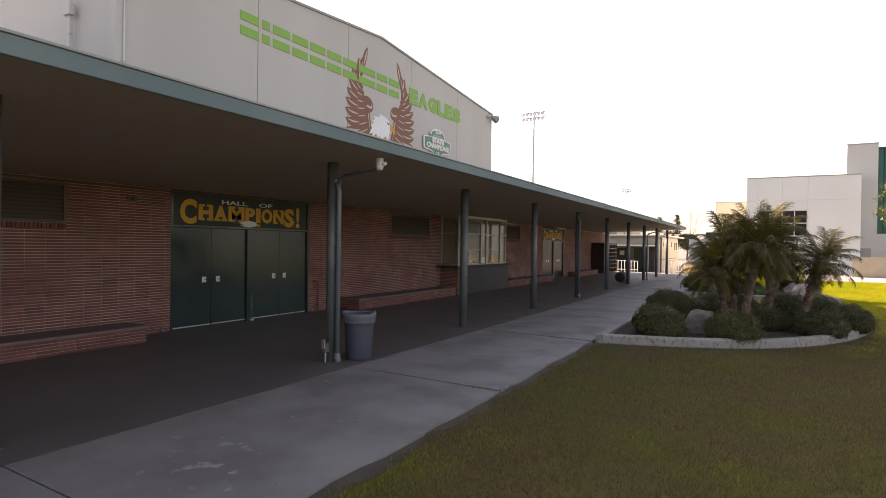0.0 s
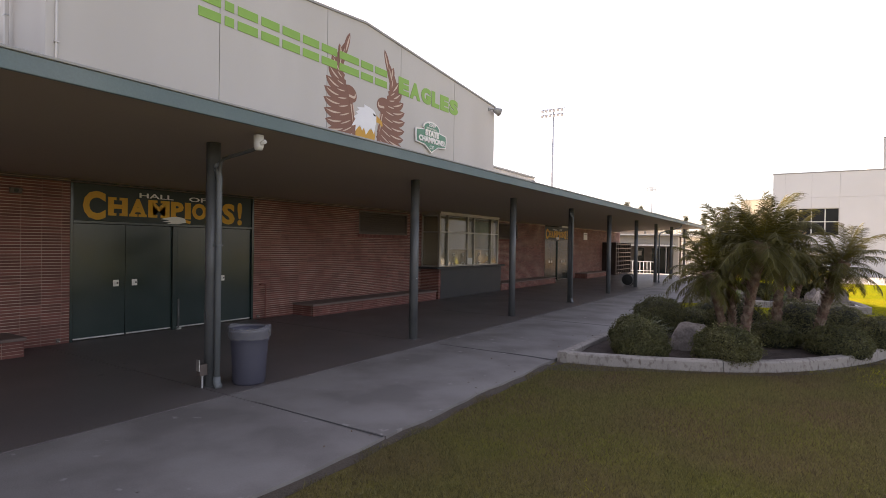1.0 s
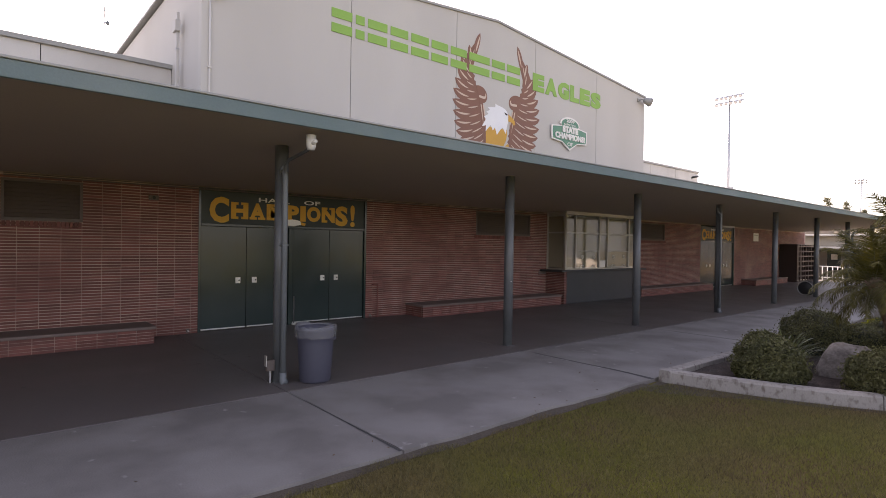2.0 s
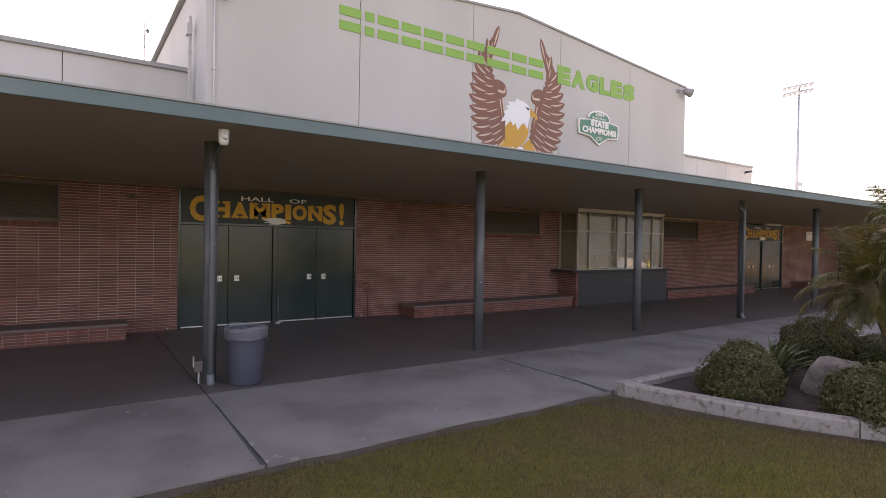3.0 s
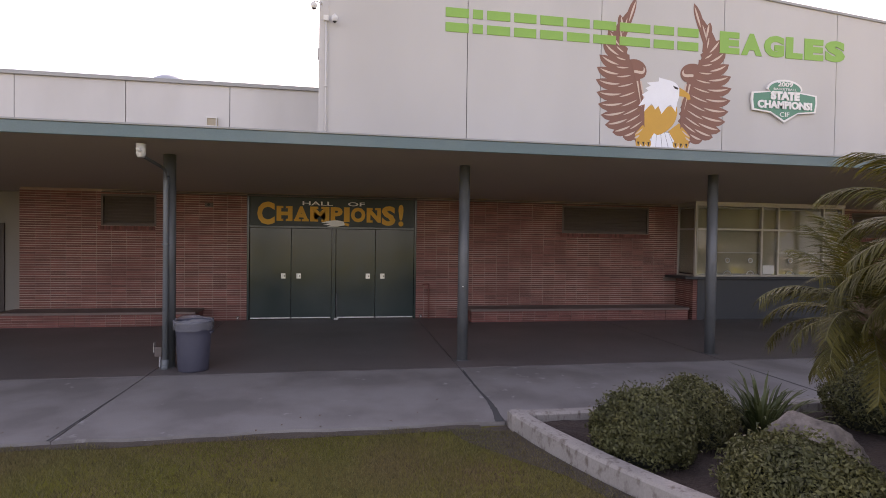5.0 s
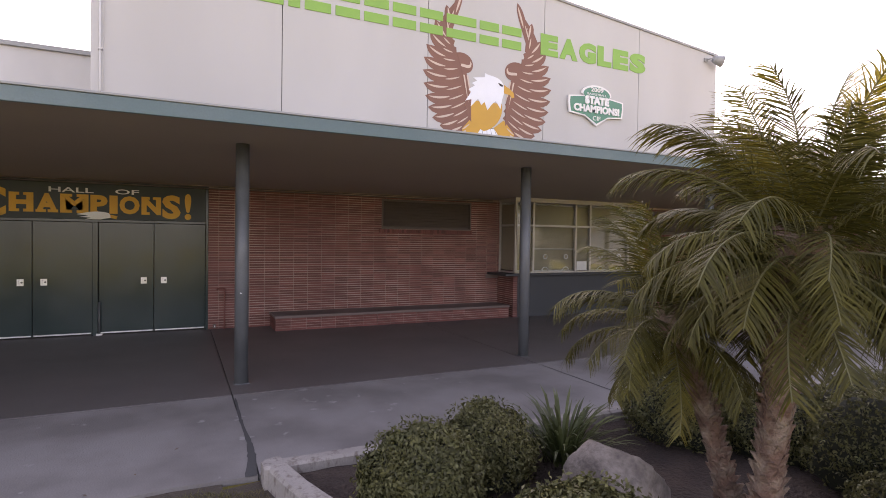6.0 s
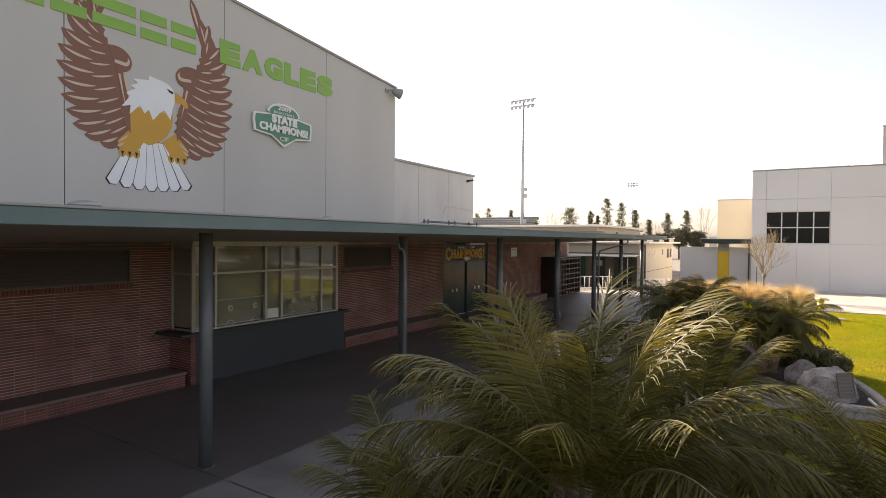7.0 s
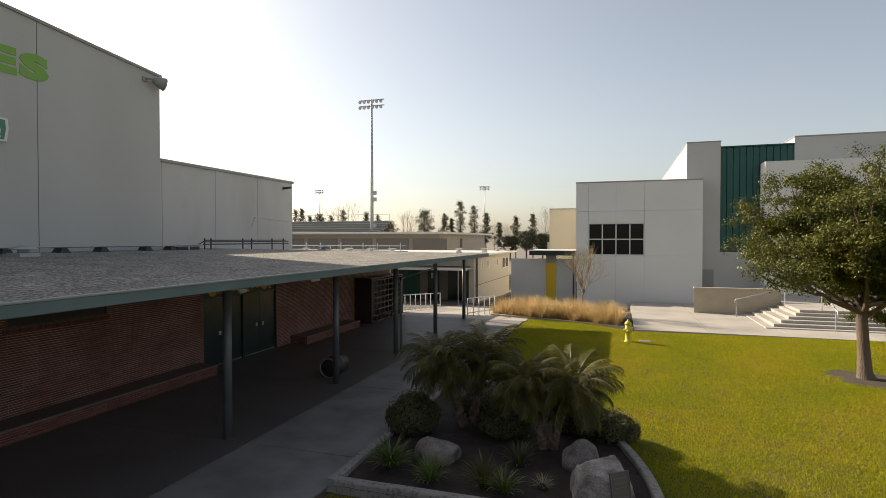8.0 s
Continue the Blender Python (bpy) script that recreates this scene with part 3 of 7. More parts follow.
downspout(POSTS[4], 0.135, -0.01, "outlet")
downspout(POSTS[7], 0.088, -0.088, "crook")
downspout(POSTS[10], 0.16, 0.06, "raking")
spout = thing("rain_outlet", "off-white plastic rain outlet under the fascia", "rain outlet", at=(EDGE_X - 0.25, 6.52, 2.9))
part("cup", Mesh().lathe(EDGE_X - 0.25, 6.52, [(0.04, 2.86), (0.055, 2.9), (0.058, 3.03)], 16), OFF_WHITE, spout, smooth=True)
part("spigot", Mesh().tube([(EDGE_X - 0.25, 6.52, 2.92), (EDGE_X - 0.14, 6.52, 2.95)], 0.025, 10), OFF_WHITE, spout, smooth=True)
part("elbow", Mesh().tube([(EDGE_X - 0.25, 6.52, 2.92), (EDGE_X - 0.28, 6.52, 2.89), (EDGE_X - 0.36, 6.53, 2.875), (POST_X + 0.24, 6.56, 2.82), (POST_X + 0.16, 6.57, 2.78), (POST_X + 0.135, 6.57, 2.66), (POST_X + 0.135, 6.57, 2.58)], 0.022, 12), POST, spout, "painted pipe bent back to the post", smooth=True)

# ---- brick block ----
DOOR_1, DOOR_2 = (6.86, 10.68), (28.15, 31.75)
BAY = (17.45, 21.62)
VENTS = [(3.87, 4.97), (14.3, 16.62), (22.65, 24.95)]
VENT_Z = (2.08, 2.76)
WALL_S, WALL_N, WALL_T = 2.30, 42.1, 2.86
OPEN = [(DOOR_1[0], DOOR_1[1], 0.0, 2.85), (DOOR_2[0], DOOR_2[1], 0.0, 2.85), (BAY[0], BAY[1], 1.06, 2.86)] + [(a, b, *VENT_Z) for a, b in VENTS]


def backing():
    """The mortar face of the wall, in pieces round its openings."""
    m = Mesh()
    cuts = sorted({WALL_S, WALL_N} | {v for o in OPEN for v in o[:2]})
    for a, b in zip(cuts, cuts[1:]):
        mid = (a + b) / 2
        o = [q for q in OPEN if q[0] < mid < q[1]]
        if not o:
            m.box(WALL_X - 0.25, a, 0.0, WALL_X, b, WALL_T)
        else:
            z0, z1 = o[0][2:]
            if z0 > 0:
                m.box(WALL_X - 0.25, a, 0.0, WALL_X, b, z0)
            if z1 < WALL_T:
                m.box(WALL_X - 0.25, a, z1, WALL_X, b, WALL_T)
    return m


wall_brick = structure("wall_brick", backing(), MORTAR, "red roman brick wall in stacked courses with pale raked joints")
structure("wall_end", Mesh().box(WALL_X - 0.25, WALL_N, 0.0, WING_X, WALL_N + 0.25, 3.3), STUCCO_CREAM, "plain rendered end wall of the brick block")
# dark render colour stands for the shade in this entry
structure("wall_recess", Mesh().box(-11.95, -12, 0.0, -11.7, 2.30, 2.9), STUCCO_SHADE_TAUPE, "plain rendered wall in the recessed entry, its shade put into a brown-grey colour")
structure("wall_recess_side", Mesh().box(-11.7, 2.30, 0.0, WALL_X - 0.25, 2.5, 2.9), STUCCO_CREAM, "return wall beside the recessed entry")
structure("wall_back", Mesh().box(-14.7, 2.5, 0.0, -14.6, WALL_N, 3.3), INTERIOR, "inner wall of the brick block")


def bez(p, n=10):
    p = [Vector((*q, 0)) for q in p]
    out = []
    for i in range(n + 1):
        q, t = list(p), i / n
        while len(q) > 1:
            q = [a.lerp(b, t) for a, b in zip(q, q[1:])]
        out.append((q[0].x, q[0].y))
    return out


# ---- doors ----
def champion_door(number, y0, y1):
    d = tagged(new("door_%d" % number), "two pairs of dark green steel doors under a painted transom panel", kind="structure")
    d.location = (WALL_X, (y0 + y1) / 2, 0)
    mid = (y0 + y1) / 2
    fx = WALL_X - 0.02
    frame_m = Mesh()
    frame_m.box(WALL_X - 0.2, y0, 0.0, fx + 0.03, y0 + 0.05, 2.84, 0.004)
    frame_m.box(WALL_X - 0.2, y1 - 0.05, 0.0, fx + 0.03, y1, 2.84, 0.004)
    frame_m.box(WALL_X - 0.2, y0 + 0.05, 2.09, fx + 0.025, y1 - 0.05, 2.14, 0.004)
    frame_m.box(WALL_X - 0.2, y0 + 0.05, 2.79, fx + 0.03, y1 - 0.05, 2.84, 0.004)
    part("door_frame", frame_m, DOOR_GREEN, d)
    part("mullion", Mesh().box(WALL_X - 0.16, mid - 0.045, 0.0, fx + 0.035, mid + 0.045, 2.09, 0.006), DOOR_GREEN, d)
    part("transom_panel", Mesh().box(WALL_X - 0.08, y0 + 0.05, 2.14, WALL_X - 0.03, y1 - 0.05, 2.79, 0.003), PANEL_GREEN, d)
    leaf_w = (mid - 0.045 - (y0 + 0.05)) / 2
    for k in range(4):
        a = y0 + 0.05 + k * leaf_w + (0.09 if k > 1 else 0.0)
        leaf = part("door_leaf", Mesh().box(WALL_X - 0.12, a + 0.004, 0.025, WALL_X - 0.04, a + leaf_w - 0.004, 2.085, 0.004), DOOR_GREEN, d)
        part("door_sweep", Mesh().box(WALL_X - 0.042, a + 0.02, 0.03, WALL_X - 0.028, a + leaf_w - 0.02, 0.055, 0.002), STEEL, leaf, "bright metal door sweep")
        toward = a + leaf_w - 0.17 if k % 2 == 0 else a + 0.17
        hy = toward
        plate = part("lock_plate", Mesh().box(WALL_X - 0.042, hy - 0.05, 0.94, WALL_X - 0.03, hy + 0.05, 1.06, 0.004), STEEL, leaf, "square bright steel lock plate")
        part("pull", Mesh().tube([(WALL_X - 0.03, hy - 0.02, 0.97), (WALL_X - 0.002, hy - 0.02, 0.985), (WALL_X - 0.002, hy - 0.02, 1.02), (WALL_X - 0.03, hy - 0.02, 1.035)], 0.007, 8), STEEL, leaf, smooth=True)
        part("cylinder_lock", Mesh().tube([(WALL_X - 0.03, hy + 0.022, 1.0), (WALL_X - 0.02, hy + 0.022, 1.0)], 0.016, 12), BLACK, leaf)
    # transom lettering
    s = (y1 - y0) / 3.82
    o = y0 - 6.86
    tx = WALL_X - 0.029

    def put(name, body, a, b, z0, z1, mat, bold):
        wall_text(name, body, 6.86 + (a - 6.86) * s + o, 6.86 + (b - 6.86) * s + o, z0, z1, tx, mat, d, bold)

    put("lettering", "HALL", 8.06, 8.74, 2.62, 2.71, WHITE_PAINT, 0.012)
    put("lettering", "OF", 9.08, 9.47, 2.62, 2.71, WHITE_PAINT, 0.012)
    put("lettering", "C", 7.07, 7.45, 2.16, 2.68, GOLD, 0.045)
    edges = [7.48, 7.86, 8.22, 8.68, 8.98, 9.14, 9.50, 9.86]
    for ch, a, b in zip("HAMPION", edges, edges[1:]):
        put("lettering", ch, a + 0.01, b - 0.02, 2.25, 2.59, GOLD, 0.02 if ch == "M" else 0.05)
        feet = {"H": "lrLR", "A": "lr", "M": "lrLR", "P": "lL", "I": "lL", "N": "lLR"}.get(ch, "")
        wide = (b - a - 0.03) * (0.42 if ch in "HMN" else 0.46)
        for f in feet:
            u0 = a + 0.01 if f in "lL" else b - 0.02 - wide
            u1 = u0 + (b - a - 0.03 if ch == "I" else wide)
            z = 2.25 if f in "lr" else 2.54
            u0, u1 = 6.86 + (u0 - 6.86) * s + o, 6.86 + (u1 - 6.86) * s + o
            part("serif", Mesh().box(tx - 0.002, u0, z, tx + 0.008, u1, z + 0.05), GOLD, d)
    put("lettering", "S", 9.86, 10.18, 2.18, 2.64, GOLD, 0.045)
    put("lettering", "!", 10.25, 10.37, 2.17, 2.68, GOLD, 0.03)
    # swept plain shape: one body with trailing strips
    def at(u, w):
        return (6.86 + (u - 6.86) * s + o, w)

    sweep = bez([(8.98, 2.30), (8.80, 2.36), (8.60, 2.30), (8.48, 2.27)], 8) + [(8.66, 2.25), (8.52, 2.22), (8.70, 2.21), (8.58, 2.17), (8.76, 2.18), (8.68, 2.13), (8.92, 2.20), (9.05, 2.22)]
    part("emblem", outward(Mesh().prism_x([at(u, w - 0.04) for u, w in sweep], tx, tx + 0.010).data("emblem")), WHITE_PAINT, d, "plain white swept shape over the doors")
    part("emblem_tip", outward(Mesh().prism_x([at(9.00, 2.235), at(9.12, 2.21), at(9.10, 2.15), at(9.01, 2.175)], tx, tx + 0.012).data("emblem_tip")), GOLD, d)
    return d


def bolt_post(y):
    b = thing("door_bolt_post", "thin dark steel bolt post before the middle of the doors", "bolt post", "door bolt posts", (WALL_X + 0.03, y, 0))
    part("rod", Mesh().tube([(WALL_X + 0.03, y, 0.0), (WALL_X + 0.03, y, 0.62)], 0.016, 8), POST, b, smooth=True)
    part("foot", Mesh().box(WALL_X + 0.006, y - 0.05, 0.004, WALL_X + 0.07, y + 0.05, 0.04, 0.006), STEEL, b, "bright floor socket")


champion_door(1, *DOOR_1)
bolt_post(8.84)
champion_door(2, *DOOR_2)
d3 = tagged(new("door_3"), "dark brown steel door in the recessed entry", kind="structure")
d3.location = (-11.7, 0.7, 0)
part("door_leaf", Mesh().box(-11.72, 0.22, 0.01, -11.68, 1.22, 2.06, 0.004), BROWN_DARK, d3)
m = Mesh()
m.box(-11.73, 0.16, 0, -11.66, 0.22, 2.12, 0.003).box(-11.73, 1.22, 0, -11.66, 1.28, 2.12, 0.003).box(-11.73, 0.22, 2.06, -11.66, 1.22, 2.12, 0.003)
part("door_frame", m, BROWN_DARK, d3)
for yy in (DOOR_1[0] - 0.18, DOOR_1[1] + 0.12):
    ds = thing("door_stop", "small bright metal door holder low on the brick wall", "door stop", "door stops", (WALL_X + 0.02, yy, 0.02))
    part("plate", Mesh().box(WALL_X + 0.012, yy - 0.03, 0.02, WALL_X + 0.02, yy + 0.03, 0.10, 0.002), VENT_DARK, ds)
    part("arm", Mesh().tube([(WALL_X + 0.02, yy, 0.06), (WALL_X + 0.09, yy, 0.06)], 0.012, 8), STEEL, ds)

# ---- vents high in the wall ----
for k, (a, b) in enumerate(VENTS):
    v = tagged(new("window_%d" % (k + 2)), "dark brown louvred vent high in the brick wall", kind="structure")
    v.location = (WALL_X, (a + b) / 2, VENT_Z[0])
    part("backing", Mesh().box(WALL_X - 0.25, a, VENT_Z[0], WALL_X - 0.07, b, VENT_Z[1]), VENT_DARK, v)
    m = Mesh()
    m.box(WALL_X - 0.16, a, VENT_Z[0], WALL_X + 0.01, a + 0.04, VENT_Z[1]).box(WALL_X - 0.16, b - 0.04, VENT_Z[0], WALL_X + 0.01, b, VENT_Z[1])
    m.box(WALL_X - 0.16, a + 0.04, VENT_Z[1] - 0.04, WALL_X + 0.01, b - 0.04, VENT_Z[1]).box(WALL_X - 0.16, a + 0.04, VENT_Z[0], WALL_X + 0.012, b - 0.04, VENT_Z[0] + 0.04)
    part("window_frame", m, VENT_DARK, v)
    for i in range(9):
        z = VENT_Z[0] + 0.06 + i * 0.066
        m = Mesh()
        m.add([(WALL_X - 0.068, a + 0.04, z + 0.058), (WALL_X - 0.068, b - 0.04, z + 0.058), (WALL_X - 0.025, b - 0.04, z), (WALL_X - 0.025, a + 0.04, z), (WALL_X - 0.062, a + 0.04, z + 0.064), (WALL_X - 0.062, b - 0.04, z + 0.064), (WALL_X - 0.018, b - 0.04, z + 0.006), (WALL_X - 0.018, a + 0.04, z + 0.006)],
              [(0, 1, 2, 3), (7, 6, 5, 4), (3, 2, 6, 7), (0, 3, 7, 4), (1, 0, 4, 5), (2, 1, 5, 6)])
        part("slat", m, VENT_DARK, v)
    for i in range(int((b - a + 0.1) / 0.06)):
        yy = a - 0.05 + i * 0.06
        part("sill_brick", Mesh().box(WALL_X, yy, VENT_Z[0] - 0.09, WALL_X + 0.035, yy + 0.05, VENT_Z[0] - 0.005, 0.003), BRICK_ONE, v)

# ---- benches ----
def bench(y0, y1, x=-9.62):
    b = thing("wall_bench", "low brick bench with a dark slab top along the wall", "bench", "brick benches", ((WALL_X + x) / 2, (y0 + y1) / 2, 0))
    part("core", Mesh().box(WALL_X + 0.02, y0 + 0.012, 0.0, x - 0.012, y1 - 0.012, 0.25), MORTAR, b)
    part("seat", Mesh().box(WALL_X + 0.016, y0 - 0.02, 0.25, x + 0.03, y1 + 0.02, 0.30, 0.008), BENCH_TOP, b)
    m = Mesh()
    n = max(1, round((y1 - y0) / 0.295))
    w = (y1 - y0) / n
    for c in range(5):
        for k in range(n):
            m.box(x - 0.05, y0 + k * w + 0.004, c * 0.05 + 0.004, x + rng.uniform(-0.001, 0.001), y0 + (k + 1) * w - 0.004, c * 0.05 + 0.046)
        for yy in (y0, y1):
            for k in range(2):
                m.box(WALL_X + 0.03 + k * 0.32, yy + (0.0 if yy == y0 else -0.05), c * 0.05 + 0.004, WALL_X + 0.34 + k * 0.31, yy + (0.05 if yy == y0 else 0.0), c * 0.05 + 0.046)
    tagged(part("bricks", m, BRICK, b, "joined red roman bricks"), kind="stuff")


bench(2.25, 5.95)
bench(11.87, 17.30)
bench(21.98, 27.85)
bench(32.6, 36.9)

# ---- ticket bay ----
BAY_X = -9.60
bay = tagged(new("window_1"), "ticket window bay with aluminium frames and a dark counter front", kind="structure")
bay.location = (BAY_X, 19.5, 0)
part("counter_front", Mesh().box(WALL_X, 17.52, 0.0, BAY_X + 0.0, 21.9, 1.0, 0.006), COUNTER, bay, "dark painted counter front")
part("window_sill", Mesh().box(WALL_X, 17.10, 1.0, BAY_X + 0.14, 22.0, 1.06, 0.01), COUNTER, bay, "dark projecting counter sill")
part("side_core", Mesh().box(WALL_X, 17.409, 0.0, BAY_X - 0.03, 17.519, 1.0), MORTAR, bay)
side = Mesh()
for c in range(20):
    for k in range(2):
        side.box(WALL_X + 0.015 + k * 0.36, 17.40, c * 0.05 + 0.004, WALL_X + 0.372 + k * 0.366, 17.517, c * 0.05 + 0.044)
tagged(part("side_bricks", side, BRICK, bay, "red bricks of the counter side"), kind="stuff")
part("bay_roof", Mesh().box(WALL_X - 0.2, BAY[0] - 0.03, 2.83, BAY_X + 0.03, BAY[1] + 0.03, 2.9), ALU, bay)
UP = [17.45, 17.95, 19.25, 19.72, 21.03, 21.58]


def bar(y0, y1, z0, z1, depth=0.07, x=BAY_X):
    part("frame_bar", Mesh().box(x - depth, y0, z0, x, y1, z1, 0.004), ALU, bay)


for y in UP:
    bar(y, y + 0.05, 1.06, 2.83, 0.09)
for y0, y1 in zip(UP, UP[1:]):
    bar(y0 + 0.05, y1, 2.20, 2.25)
    bar(y0 + 0.05, y1, 1.06, 1.10)
    bar(y0 + 0.05, y1, 2.79, 2.83)
    large = y1 - y0 > 1
    if large:
        bar(y0 + 0.05, y1, 1.64, 1.665, 0.03, BAY_X - 0.02)
    tops = [(1.10, 2.20), (2.25, 2.79)]
    for z0, z1 in tops:
        p = part("pane", Mesh().box(BAY_X - 0.045, y0 + 0.05, z0, BAY_X - 0.039, y1, z1), GLASS, bay)
        p.visible_shadow = False
    if large:
        for f in (0.27, 0.78):
            yc = y0 + 0.05 + (y1 - y0 - 0.05) * f
            part("speak_ring", Mesh().tube([(BAY_X - 0.02, yc + 0.055 * math.cos(a), 1.46 + 0.055 * math.sin(a)) for a in [2 * math.pi * k / 20 for k in range(21)]], 0.012, 8), STEEL, bay, "round metal speak-through ring", smooth=True)
            part("speak_plate", Mesh().tube([(BAY_X - 0.036, yc, 1.46), (BAY_X - 0.03, yc, 1.46)], 0.05, 20), SHADE_TAN, bay)
            part("pass_arch", Mesh().tube([(BAY_X - 0.02, yc + 0.10 * math.cos(a), 1.10 + 0.10 * math.sin(a)) for a in [math.pi * k / 14 for k in range(15)]], 0.011, 8), STEEL, bay, "arched metal pass-through trim", smooth=True)
# side return
for x in (BAY_X - 0.74, BAY_X - 0.05):
    part("frame_bar", Mesh().box(x, BAY[0] - 0.02, 1.06, x + 0.05, BAY[0] + 0.03, 2.83, 0.004), ALU, bay)
for z in (1.06, 2.20, 2.79):
    part("frame_bar", Mesh().box(BAY_X - 0.69, BAY[0] - 0.01, z, BAY_X - 0.05, BAY[0] + 0.03, z + 0.045, 0.004), ALU, bay)
for z0, z1 in ((1.105, 2.20), (2.245, 2.79)):
    p = part("pane", Mesh().box(BAY_X - 0.69, BAY[0] + 0.008, z0, BAY_X - 0.05, BAY[0] + 0.014, z1), GLASS, bay)
    p.visible_shadow = False
part("end_panel", Mesh().box(WALL_X - 0.1, BAY[1] - 0.005, 1.06, BAY_X - 0.0, BAY[1] + 0.03, 2.83), ALU, bay)
part("notice", Mesh().box(BAY_X - 0.038, 19.34, 1.12, BAY_X - 0.034, 19.66, 1.34), OFF_WHITE, bay, "plain white notice behind the glass")
# the room behind the glass
m = Mesh()
m.box(WALL_X - 2.6, BAY[0] - 0.4, 1.0, WALL_X - 2.5, BAY[1] + 0.6, 2.9)
structure("wall_ticket_room", m, INTERIOR, "tan inner wall of the ticket room")
structure("wall_ticket_sides", Mesh().box(WALL_X - 2.5, BAY[0] - 0.4, 0.0, WALL_X - 0.25, BAY[0] - 0.3, 2.9).box(WALL_X - 2.5, BAY[1] + 0.5, 0.0, WALL_X - 0.25, BAY[1] + 0.6, 2.9), INTERIOR, "tan side walls of the ticket room")
structure("ticket_room_ceiling", Mesh().box(WALL_X - 2.6, BAY[0] - 0.4, 2.84, WALL_X - 0.25, BAY[1] + 0.6, 2.88), WHITE_PAINT, "white ceiling of the ticket room")
structure("ticket_room_floor", Mesh().box(WALL_X - 2.6, BAY[0] - 0.4, 0.9, WALL_X + 0.02, BAY[1] + 0.6, 1.0), BENCH_TOP, "dark counter behind the ticket windows")
for y0, y1 in ((17.53, 17.955), (17.965, 19.255), (19.265, 19.725), (19.735, 21.035), (21.045, 21.57)):
    blind = thing("roller_blind", "lowered tan roller blind inside the ticket window", "blind", "ticket window blinds", (BAY_X - 0.13, (y0 + y1) / 2, 2.75))
    part("fabric", Mesh().box(BAY_X - 0.135, y0, 1.12, BAY_X - 0.13, y1, 2.74), SHADE_TAN, blind)
    part("roller", Mesh().tube([(BAY_X - 0.14, y0, 2.76), (BAY_X - 0.14, y1, 2.76)], 0.03, 12), OFF_WHITE, blind, smooth=True)
    part("hem_bar", Mesh().box(BAY_X - 0.142, y0, 1.10, BAY_X - 0.123, y1, 1.125), OFF_WHITE, blind)
side_blind = thing("roller_blind", "lowered tan roller blind in the bay's side window", "blind", "ticket window blinds", (BAY_X - 0.45, BAY[0] + 0.06, 2.75))
part("fabric", Mesh().box(BAY_X - 0.72, BAY[0] + 0.055, 1.12, BAY_X - 0.15, BAY[0] + 0.06, 2.74), SHADE_TAN, side_blind)
part("roller", Mesh().tube([(BAY_X - 0.72, BAY[0] + 0.065, 2.76), (BAY_X - 0.15, BAY[0] + 0.065, 2.76)], 0.028, 12), OFF_WHITE, side_blind, smooth=True)

# ---- the gym ----
GYM_S, GYM_N, GYM_C = 8.15, 30.98, 19.57


def gym_top(y):
    return 10.82 - abs(y - GYM_C) * 0.0835


structure("wall_gym_core", Mesh().prism_x([(GYM_S + 0.1, 0), (GYM_N - 0.1, 0), (GYM_N - 0.1, gym_top(GYM_N) - 0.1), (GYM_C, gym_top(GYM_C) - 0.1), (GYM_S + 0.1, gym_top(GYM_S) - 0.1)], GYM_X - 30, GYM_X - 0.05), STUCCO, "warm grey gym block")
wall_gym = structure("wall_gym", Mesh().box(GYM_X - 0.06, GYM_S + 0.1, 3.3, GYM_X - 0.035, GYM_N - 0.1, 9.5), JOINT_DARK, "warm grey rendered gym front in tall panels")
cuts = [GYM_S, 12.80, 17.38, 21.95, 26.52, GYM_N]
for a, b in zip(cuts, cuts[1:]):
    a, b = (a + 0.012 if a > GYM_S else a), (b - 0.012 if b < GYM_N else b)
    poly = [(a, 3.3), (b, 3.3), (b, gym_top(b))] + ([(GYM_C, gym_top(GYM_C))] if a < GYM_C < b else []) + [(a, gym_top(a))]
    part("panel", outward(Mesh().prism_x(poly, GYM_X - 0.2, GYM_X).data("panel")), STUCCO, wall_gym)
part("corner_strip", Mesh().box(GYM_X, GYM_S + 0.0, 3.4, GYM_X + 0.03, GYM_S + 0.28, gym_top(GYM_S) - 0.1, 0.004), STUCCO, wall_gym)
m = Mesh()
for a, b in ((GYM_S - 0.06, GYM_C), (GYM_C, GYM_N + 0.06)):
    za, zb = gym_top(a), gym_top(b)
    m.add([(GYM_X - 30, a, za), (GYM_X + 0.06, a, za), (GYM_X + 0.06, b, zb), (GYM_X - 30, b, zb)] + [(GYM_X - 30, a, za + 0.09), (GYM_X + 0.06, a, za + 0.09), (GYM_X + 0.06, b, zb + 0.09), (GYM_X - 30, b, zb + 0.09)],
          [(3, 2, 1, 0), (4, 5, 6, 7), (0, 1, 5, 4), (1, 2, 6, 5), (2, 3, 7, 6), (3, 0, 4, 7)])
structure("roof_gym", m, COPING, "grey metal roof edge of the gym")
structure("wall_gym_back", Mesh().box(GYM_X - 34, GYM_S, 0, GYM_X - 30, GYM_N, 9.0), STUCCO, "rear of the gym")
